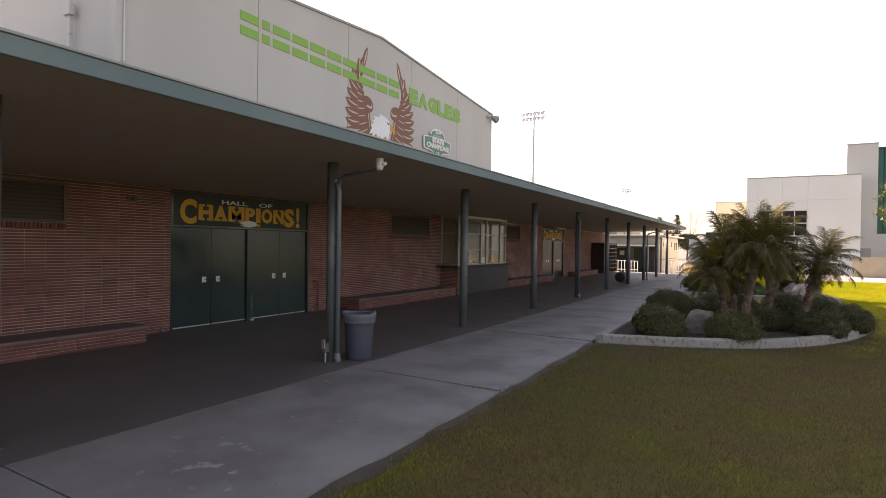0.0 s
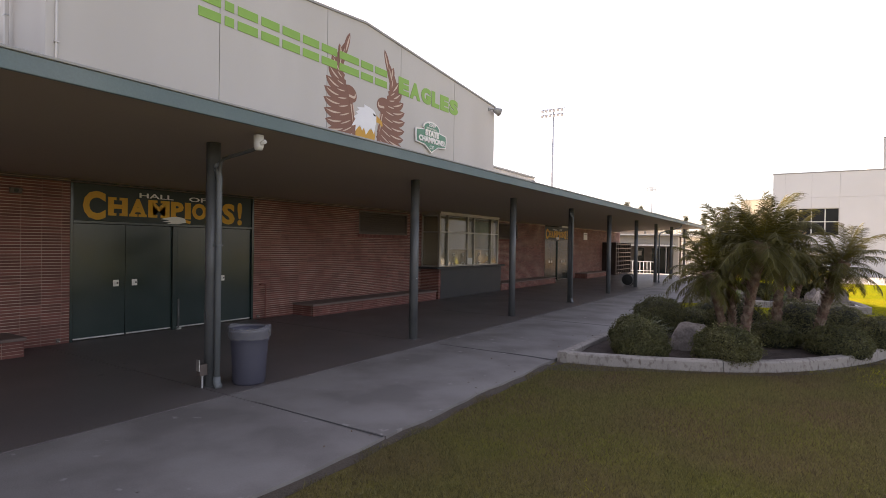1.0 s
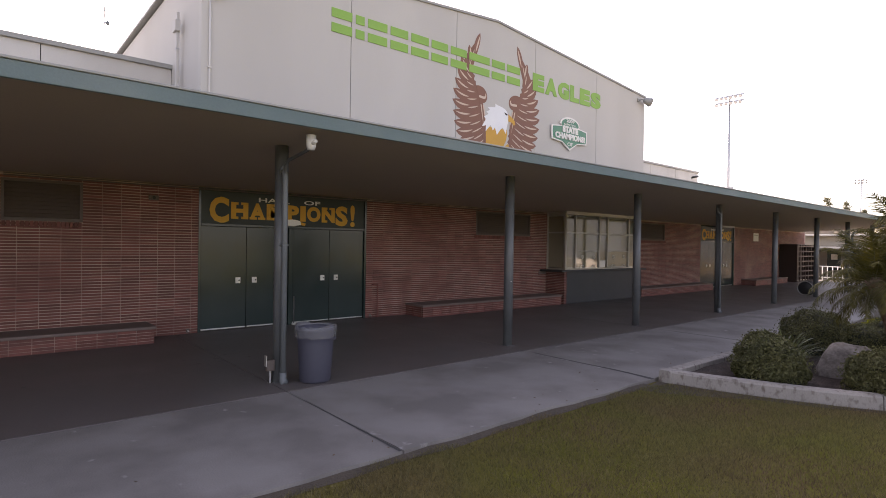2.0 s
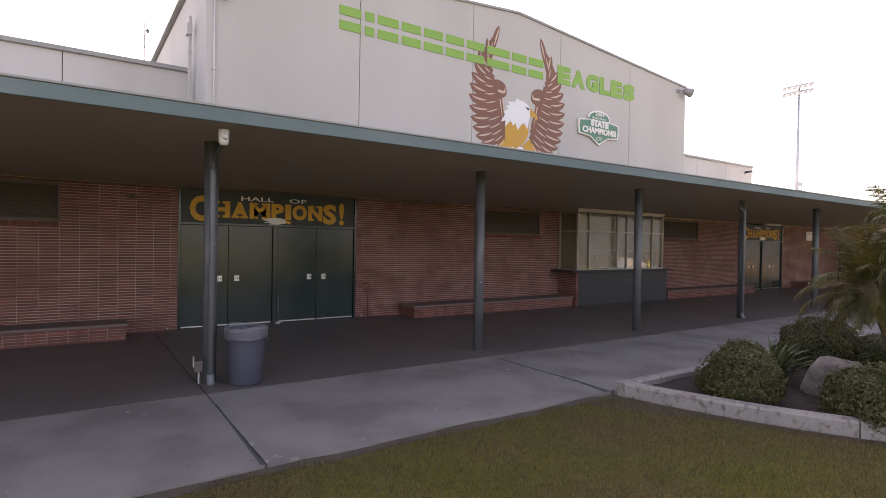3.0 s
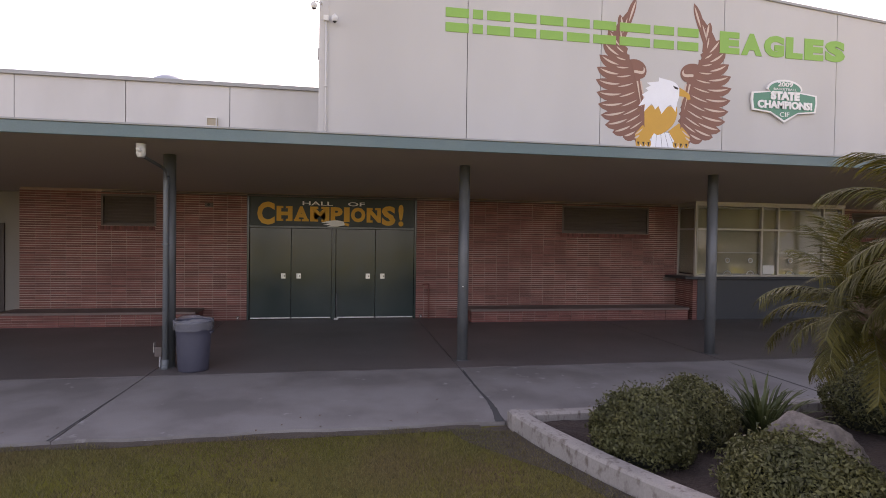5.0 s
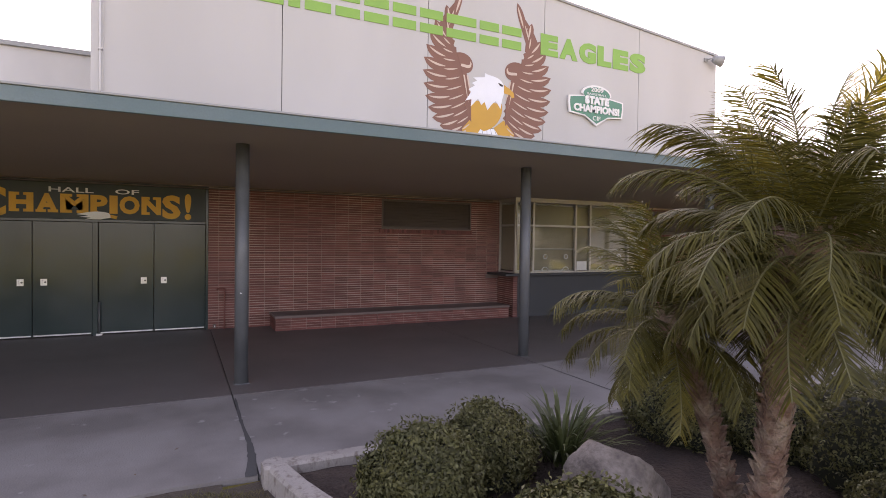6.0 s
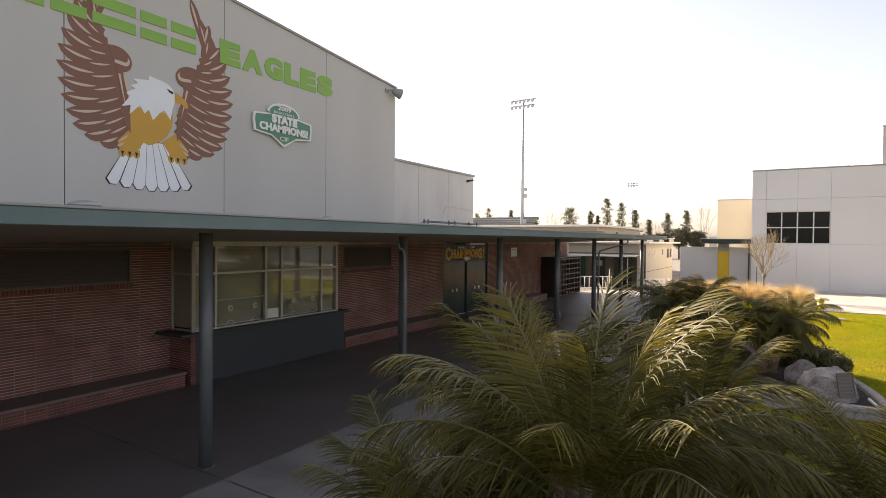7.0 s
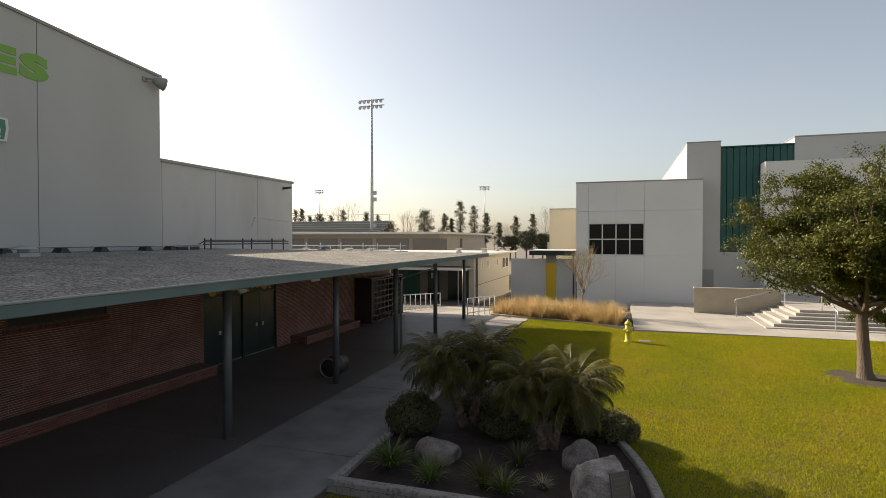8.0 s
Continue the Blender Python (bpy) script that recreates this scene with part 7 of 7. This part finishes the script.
barrel = part("barrel", Mesh().lathe(hx, hy, turned([(0.15, -0.04), (0.15, 0.0), (0.11, 0.02), (0.10, 0.42), (0.125, 0.44), (0.125, 0.50), (0.115, 0.52), (0.115, 0.66)]), 20), HYDRANT, hyd, smooth=True)
part("bonnet", Mesh().lathe(hx, hy, turned([(0.14, 0.66), (0.13, 0.71), (0.085, 0.78), (0.03, 0.81), (0.03, 0.85), (0.01, 0.86)]), 20), HYDRANT, hyd, smooth=True)
for dx, dy in ((0.17, 0), (-0.17, 0), (0, -0.18)):
    part("outlet", Mesh().tube([(hx, hy, 0.40), (hx + dx * 0.8, hy + dy * 0.8, 0.40), (hx + dx, hy + dy, 0.40)], [0.05, 0.05, 0.06], 12), HYDRANT, barrel, smooth=True)
part("flange", Mesh().lathe(hx, hy, [(0.14, -0.02), (0.14, 0.015)], 16), HYDRANT, hyd)
mk = thing("valve_cover", "small concrete valve cover in the lawn", "valve cover", at=(2.3, 37.3, -0.03))
part("lid", Mesh().box(2.15, 37.1, -0.05, 2.55, 37.45, 0.0, 0.006), CONCRETE, mk)
part("ring", Mesh().box(2.12, 37.07, -0.05, 2.58, 37.48, -0.012, 0.004), CONCRETE, mk)


# ---- broadleaf tree on the lawn ----
def branch(m, p, d, L, rad, depth, r, tips, spread=0.6):
    """Tapered limbs that fork; the ends are gathered in tips."""
    q, line = p.copy(), [p.copy()]
    n = 4
    for k in range(n):
        d = (d + Vector((r.uniform(-1, 1), r.uniform(-1, 1), r.uniform(-0.4, 0.7))) * 0.16).normalized()
        q = q + d * L / n
        line.append(q.copy())
    m.tube(line, [rad * (1 - 0.45 * k / n) for k in range(n + 1)], 8 if rad > 0.04 else 5, False)
    if depth == 0:
        tips.append(q)
        return
    for k in range(r.choice((2, 3))):
        nd = (d + Vector((r.uniform(-1, 1), r.uniform(-1, 1), r.uniform(-0.5, 0.8))) * spread).normalized()
        branch(m, q, nd, L * r.uniform(0.62, 0.85), rad * 0.58, depth - 1, r, tips, spread)
    if depth < 3:
        tips.append(q)


tx, ty = 8.05, 33.25
tree = thing("lawn_tree", "broadleaf evergreen tree with an uneven crown on the lawn", "tree", at=(tx, ty, -0.03))
r = random.Random(3)
tips = []
m = Mesh()
m.tube([(tx, ty, -0.05), (tx - 0.04, ty, 0.15), (tx - 0.08, ty, 0.9), (tx - 0.13, ty, 1.6), (tx - 0.1, ty, 2.0)], [0.26, 0.19, 0.15, 0.145, 0.13], 14, False)
for a, e, L in ((200, 20, 1.6), (150, 35, 1.5), (20, 25, 1.5), (330, 35, 1.5), (80, 40, 1.4), (250, 45, 1.5), (0, 80, 1.6), (180, 62, 1.6), (300, 12, 1.3), (100, 12, 1.3)):
    dv = Vector((math.cos(radians(a)) * math.cos(radians(e)), math.sin(radians(a)) * math.cos(radians(e)), math.sin(radians(e))))
    branch(m, Vector((tx - 0.1, ty, r.uniform(1.65, 2.3))), dv, L, 0.075, 3, r, tips, 0.65)
tree_trunk = part("trunk", m, BARK, tree, smooth=True)
rg = np.random.default_rng(5)
pts, nrm = [], []
C = Vector((tx + 0.05, ty, 3.82))
limbs = Mesh()
pads = []
for k in range(200):
    v = Vector(rg.normal(0, 1, 3)).normalized()
    if v.z < -0.93:
        continue
    f = rg.uniform(0.45, 1.0) * (1.02 + 0.62 * noise.noise(v * 2.1 + Vector((7, 0, 0))))
    foot = 1.0 - 0.38 * max(0.0, -v.z)
    pads.append(C + Vector((v.x * 2.45 * f * foot + 0.12, v.y * 2.6 * f * foot, v.z * 1.95 * f)))
for q in pads:
    a = min(tips, key=lambda p: (p - q).length + max(0.0, p.z - q.z))
    mid = a.lerp(q, 0.5) + Vector((0, 0, 0.10))
    limbs.tube([a, a.lerp(mid, 0.6), mid, q], [0.022, 0.018, 0.012, 0.006], 5, False)
    rad = rg.uniform(0.24, 0.46)
    for j in range(int(rg.integers(15, 24))):
        sub_c = np.array(q) + rg.normal(0, 1, 3) * np.array([rad, rad, rad * 0.5]) * 0.7
        k = int(rg.integers(60, 100))
        off = rg.normal(0, 1, (k, 3)) * np.array([0.10, 0.10, 0.075])
        pts.append(sub_c + off)
        nrm.append(off + np.array([0, 0, 0.08]))
part("branchwork", limbs, BARK, tree_trunk)
for q in tips:
    k = int(rg.integers(60, 110))
    off = rg.normal(0, 1, (k, 3)) * np.array([0.15, 0.15, 0.11])
    pts.append(np.array(q) + off)
    nrm.append(off + np.array([0, 0, 0.08]))
part("crown", leaf_cloud(np.concatenate(pts), np.concatenate(nrm) / 0.12, 0.082, 0.042, rg, 0.8), TREE_LEAF, tree, "uneven crown of small green leaves")
structure("tree_ring", Mesh().lathe(tx, ty, [(1.15, -0.06), (1.05, -0.030), (0.2, -0.022)], 28), EARTH_EDGE, "bare earth ring round the tree")

# bare young tree behind the straw grass
bt = thing("bare_tree", "leafless young tree with thin pale twigs", "tree", at=(-0.45, 44.3, -0.1))
r = random.Random(12)
m = Mesh()
tips = []
m.tube([(-0.45, 44.3, -0.1), (-0.45, 44.3, 1.0)], [0.05, 0.04], 8, False)
for a in range(0, 360, 24):
    dv = Vector((math.cos(radians(a)) * 0.6, math.sin(radians(a)) * 0.6, 1)).normalized()
    branch(m, Vector((-0.45, 44.3, 0.95 + 0.002 * a)), dv, 0.72, 0.026, 4, r, tips, 0.55)
part("trunk", m, TWIG, bt)
st = thing("tree_stake", "thin dark stake beside the bare tree", "stake", at=(-0.75, 44.2, -0.1))
part("stake", Mesh().tube([(-0.75, 44.2, -0.15), (-0.75, 44.2, 1.7)], 0.025, 6), BARK, st)
part("tie", Mesh().tube([(-0.75, 44.2, 1.3), (-0.45, 44.3, 1.3)], 0.008, 5), BLACK, st)


# ---- stadium lights, stand and far trees ----
def stadium_light(x, y, top, w, per_row, group="stadium lights"):
    s = thing("stadium_light", "tall grey steel floodlight pole with two rows of lamps", "stadium light", group, (x, y, -0.8))
    k = top / 26.0
    part("pole", Mesh().tube([(x, y, -1.0), (x, y, top * 0.5), (x, y, top)], [0.32 * k, 0.25 * k, 0.14 * k], 12), GALV, s, smooth=True)
    for row, z in enumerate((top - 0.1, top - 1.0 * k)):
        arm = part("crossarm", Mesh().box(x - w / 2, y - 0.08, z - 0.06, x + w / 2, y + 0.08, z + 0.06), GALV, s)
        for i in range(per_row):
            lx = x - w / 2 + w * (i + 0.5) / per_row
            part("lamp", Mesh().tube([(lx, y, z + 0.05), (lx, y - 0.25 * k, z - 0.15 * k), (lx, y - 0.55 * k, z - 0.42 * k)], [0.08 * k, 0.17 * k, 0.27 * k], 8), GALV, arm)
    for z in (0.42, 0.38, 0.22):
        part("gear_box", Mesh().box(x + 0.2 * k, y - 0.2 * k, top * z, x + 0.75 * k, y + 0.2 * k, top * z + 0.6 * k), GALV, s)


stadium_light(-36.9, 95.7, 26.5, 4.4, 6)
stadium_light(-31.3, 150, 17.4, 2.7, 4)
stadium_light(-78.7, 150, 17.8, 2.7, 4)

stand = thing("grandstand", "grey stepped metal grandstand behind the hall", "grandstand", at=(-45, 92, -0.8))
for k in range(7):
    part("tier", Mesh().box(-64, 98 - 1.0 * k, 6.9 - 0.42 * k, -35.0, 98.5 - 1.0 * k, 7.0 - 0.42 * k), GALV, stand)
    part("riser", Mesh().box(-64, 98.5 - 1.0 * k, 6.5 - 0.42 * k, -35.0, 98.55 - 1.0 * k, 6.9 - 0.42 * k), COPING, stand)
part("frame", Mesh().box(-64, 92, -0.9, -35.2, 98.6, 4.0), COPING, stand)
for k in range(16):
    part("rail_post", Mesh().tube([(-64 + k * 1.93, 98.6, 6.5), (-64 + k * 1.93, 98.6, 8.1)], 0.04, 5), GALV, stand)
part("rail", Mesh().tube([(-64, 98.6, 8.1), (-35, 98.6, 8.1)], 0.03, 5), GALV, stand)


FAR_LABELS = {"tall": "tall thin conifer with open boughs far behind the buildings", "round": "dark round-crowned tree in the distance", "pale": "pale leafless tree in the distance"}


def far_tree(x, y, h, w, seed, kind):
    """A conifer of uneven boughs, a round crown of clumps, or bare forking twigs."""
    r = np.random.default_rng(seed)
    t = thing("far_tree", FAR_LABELS[kind], "tree", "distant trees", (x, y, -0.9))
    if kind == "pale":
        rr = random.Random(seed)
        m, ends = Mesh(), []
        m.tube([(x, y, -1.0), (x, y, h * 0.3)], [w * 0.035, w * 0.028], 6, False)
        for a in range(0, 360, 45):
            branch(m, Vector((x, y, h * 0.3)), Vector((math.cos(radians(a)) * w / h * 0.9, math.sin(radians(a)) * w / h * 0.9, 1)).normalized(), h * 0.27, w * 0.014, 4, rr, ends, 0.5)
        part("trunk", m, TWIG, t)
        return
    c, nn = [], []
    limbs = Mesh().tube([(x, y, -1.0), (x + 0.1 * w * r.uniform(-1, 1), y, h * 0.5), (x, y, h * 0.97)], [w * 0.05, w * 0.035, w * 0.008], 6)
    boughs = 34 if kind == "tall" else 44
    low = r.uniform(0.22, 0.42)
    for k in range(boughs):
        u = (k + r.random()) / boughs
        if kind == "tall":
            z = h * (low + (1 - low) * u)
            rad = w * 0.5 * (1.05 - u) ** 0.6 * (0.3 + 0.7 * min(1, 4 * u)) * r.uniform(0.25, 1.15)
            rise = 0.25
        else:
            z = h * (0.3 + 0.66 * u)
            rad = w * 0.5 * math.sqrt(max(0.03, 1 - (1.8 * u - 0.9) ** 2)) * r.uniform(0.55, 1.15)
            rise = 0.15
        a = k * 2.399 + r.uniform(-0.6, 0.6)
        tip = (x + rad * math.cos(a), y + rad * math.sin(a), z + rise * rad)
        limbs.tube([(x, y, z - 0.2 * rad), tip], [w * 0.012, w * 0.004], 4, False)
        for f in ((0.55, 1.0) if kind == "tall" else (0.4, 0.75, 1.0)):
            q = np.array([x + rad * f * math.cos(a), y + rad * f * math.sin(a), z + rise * rad * f])
            size = w * r.uniform(0.05, 0.105)
            off = r.normal(0, 1, (int(r.integers(22, 42)), 3)) * np.array([size, size, size * 0.75])
            c.append(q + off)
            nn.append(off + 0.01)
    part("trunk", limbs, BARK, t)
    part("crown", leaf_cloud(np.concatenate(c), np.concatenate(nn), 0.30, 0.13, r, 0.8), FAR_LEAF_HAZY, t)


for i, (x, h, w, kind) in enumerate([(-43.8, 11.3, 4.2, "round"), (-38.7, 9.9, 3.0, "tall"), (-37.0, 8.9, 2.0, "tall"), (-34.8, 12.9, 3.8, "tall"), (-31.6, 11.7, 4.2, "tall"), (-28.4, 10.0, 3.0, "tall"), (-26.8, 7.3, 3.0, "pale"), (-25.3, 7.7, 2.6, "tall"),
                                       (-24.1, 6.6, 2.8, "pale"), (-21.5, 9.0, 3.0, "tall"), (-19.0, 5.7, 4.6, "round"), (-17.5, 9.6, 2.8, "tall"), (-15.4, 5.1, 4.0, "round"), (-14.2, 10.2, 3.2, "pale"), (-29.8, 6.0, 3.6, "pale"), (-80.0, 11.7, 3.8, "tall"),
                                       (-78.1, 11.9, 2.8, "tall"), (-75.6, 9.8, 2.6, "tall"), (-72.8, 10.8, 3.6, "round"), (-69.5, 9.9, 3.2, "tall"), (-65.9, 11.3, 4.0, "tall"), (-65.1, 12.3, 6.0, "pale"), (-59.4, 10.6, 2.6, "tall"), (-56.2, 9.8, 3.0, "tall"), (-53.5, 8.5, 4.6, "round"), (-48.8, 9.7, 4.6, "pale"), (-22.8, 4.6, 4.0, "round")]):
    far_tree(x, 140 + (1.2 if kind == "pale" else 0.0), h, w, 60 + i, kind)



# ---- grass blades ----
def blades(x0, x1, y0, y1, per_m2, hgt, wid, seed, keep):
    r = np.random.default_rng(seed)
    n = int((x1 - x0) * (y1 - y0) * per_m2)
    p = np.stack([r.uniform(x0, x1, n), r.uniform(y0, y1, n)], 1)
    p = p[keep(p)]
    dens = np.array([noise.noise((a * 0.7, b * 0.7, 0.3)) for a, b in p.tolist()]) if len(p) < 60000 else np.zeros(len(p))
    n = len(p)
    a = r.uniform(0, 6.283, n)
    h = hgt * r.uniform(0.5, 1.25, n)
    lean = r.normal(0, 0.55, (n, 2)) * h[:, None]
    s = np.stack([np.cos(a), np.sin(a)], 1) * wid * 0.5
    z = np.full((n, 1), -0.04)
    v = np.stack([np.hstack([p - s, z]), np.hstack([p + s, z]), np.hstack([p + lean, z + h[:, None]])], 1).reshape(-1, 3)
    me = bpy.data.meshes.new("grass")
    me.vertices.add(3 * n)
    me.vertices.foreach_set("co", v.ravel())
    me.loops.add(3 * n)
    me.loops.foreach_set("vertex_index", np.arange(3 * n))
    me.polygons.add(n)
    me.polygons.foreach_set("loop_start", np.arange(0, 3 * n, 3))
    me.update(calc_edges=True)
    return me


def on_turf(p):
    xs = np.linspace(-2.94, 2.16, 80)
    rim = np.interp(p[:, 0], xs, [kerb_y(x) for x in xs])
    e2 = ((p[:, 0] + 2.94) / 5.12) ** 2 + ((p[:, 1] - 22.42) / 6.86) ** 2
    in1 = (p[:, 0] < 2.16) & (p[:, 1] > rim - 0.03) & (p[:, 1] < 17.53)
    in2 = (e2 < 1) & (p[:, 1] > 22.36)
    edge = p[:, 0] > LAWN_EDGE + 0.10 + 0.05 * np.sin(p[:, 1] * 9) + 0.05 * np.sin(p[:, 1] * 3.7)
    north = np.interp(p[:, 0], [-2.96, 0.0, 2.0, 11.0, 70.0], [41.8, 41.2, 39.6, 40.0, 39.5])
    a = np.arctan2(p[:, 1] - 33.25, p[:, 0] - 8.05)
    bare = np.hypot(p[:, 0] - 8.05, p[:, 1] - 33.25) < 0.85 + 0.16 * np.sin(3 * a + 1) + 0.09 * np.sin(7 * a)
    return edge & ~in1 & ~in2 & ~bare & (p[:, 1] < north)


def worn_shade_share(p):
    """How worn and shade-darkened the turf is: most by the planter's corner and the walk, least out on the open lawn.
    """
    far = np.clip((p[:, 1] - 14.0) / 10.0, 0, 1)
    out = np.clip((p[:, 0] - 3.0) / 6.0, 0, 1)
    trod = np.exp(-((p[:, 0] + 1.2) ** 2 / 9.0 + (p[:, 1] - 9.2) ** 2 / 10.0))
    a, b = p[:, 0], p[:, 1]
    wave = 0.20 * np.sin(a * 1.7 + 1.0 + np.sin(b * 0.9)) * np.sin(b * 1.3 + 0.7 * np.sin(a * 1.1)) + 0.16 * np.sin(a * 4.1 + b * 2.3) * np.sin(b * 3.7 - a * 1.9 + 0.5)
    return np.clip((0.93 + 0.6 * trod) * (1.0 - np.maximum(far, out)) + wave, 0.06, 1)


rt = np.random.default_rng(77)


def worn_shaded_turf(p):
    return on_turf(p) & (rt.random(len(p)) < worn_shade_share(p))


def lush_turf(p):
    return on_turf(p) & (rt.random(len(p)) > worn_shade_share(p))


TURF = [(-3.0, 3.2, 1.0, 12.5, 5600, 0.040, 0.006), (-3.0, 8.0, 12.5, 24.0, 2000, 0.038, 0.011), (3.2, 9.0, 3.0, 12.5, 2400, 0.042, 0.010), (-3.0, 22.0, 24.0, 41.8, 2100, 0.045, 0.014), (8.0, 22.0, 12.5, 24.0, 900, 0.045, 0.02), (9.0, 22.0, -6.0, 12.5, 500, 0.045, 0.024), (-3.0, 9.0, -6.0, 1.0, 1600, 0.042, 0.012), (3.2, 9.0, 1.0, 3.0, 1600, 0.042, 0.012)]
for k, (x0, x1, y0, y1, d, hh, ww) in enumerate(TURF):
    g = part("grass", blades(x0, x1, y0, y1, d, hh, ww, 70 + k, lush_turf), GRASS)
    tagged(g, "short mown grass blades of the lawn", "grass", kind="stuff")
    if k < 3 or k > 5:
        # darker blades: partly wear, partly shade painted into the near lawn
        g = part("dry_grass", blades(x0, x1, y0, y1, d, hh, ww, 90 + k, worn_shaded_turf), WORN_SHADED_GRASS)
        tagged(g, "worn grass blades near the walk, coloured darker for the shade there", "grass", kind="stuff")

# dry leaves blown along the walk edge
r = np.random.default_rng(9)
n = 60
p = np.stack([LAWN_EDGE - np.abs(r.normal(0, 0.35, n)), r.uniform(2, 22, n), np.full(n, 0.012)], 1)
lit = part("leaf_litter", leaf_cloud(p, np.tile([0, 0, 1.0], (n, 1)), 0.04, 0.018, r, 0.25), LITTER)
tagged(lit, "scattered dry leaves on the concrete walk", "leaf litter", kind="stuff")

# ---- bricks of the wall, last ----
COURSE, UNIT = 0.0502, 0.2955
rest = Mesh()
singles = []
rb = random.Random(2)
rows_n = int(WALL_T / COURSE)
cols = int((WALL_N - WALL_S) / UNIT)


def clear_of_openings(a, b, c, d):
    out = [(a, b)]
    for oy0, oy1, oz0, oz1 in OPEN:
        if d <= oz0 + 0.012 or c >= oz1 - 0.012:
            continue
        nxt = []
        for p, q in out:
            if q <= oy0 or p >= oy1:
                nxt.append((p, q))
                continue
            if p < oy0 - 0.03:
                nxt.append((p, oy0))
            if q > oy1 + 0.03:
                nxt.append((oy1, q))
        out = nxt
    return out


whole = Mesh().box(0, 0, 0, 0.009, UNIT - 0.006, COURSE - 0.0115, 0.0015).data("brick")
for c in range(rows_n):
    z = c * COURSE + 0.004
    for k in range(cols):
        y = WALL_S + k * UNIT
        a, b = y + 0.003, y + UNIT - 0.003
        for p, q in clear_of_openings(a, b, z, z + COURSE):
            lift = rb.uniform(-0.001, 0.001)
            if 10.9 < y < 13.6 and z > 0.30 and 0 <= c < 46 and q - p > UNIT - 0.012 and len(singles) < 300:
                singles.append((p, z, lift))
            else:
                rest.box(WALL_X - 0.004, p, z, WALL_X + 0.005 + lift, q, z + COURSE - 0.0115)
for p, z, lift in singles:
    part("brick", whole, BRICK_ONE, wall_brick, at=Matrix.Translation((WALL_X - 0.004 + lift, p, z)))
tagged(part("bricks", rest, BRICK, wall_brick, "joined red roman bricks"), kind="stuff")
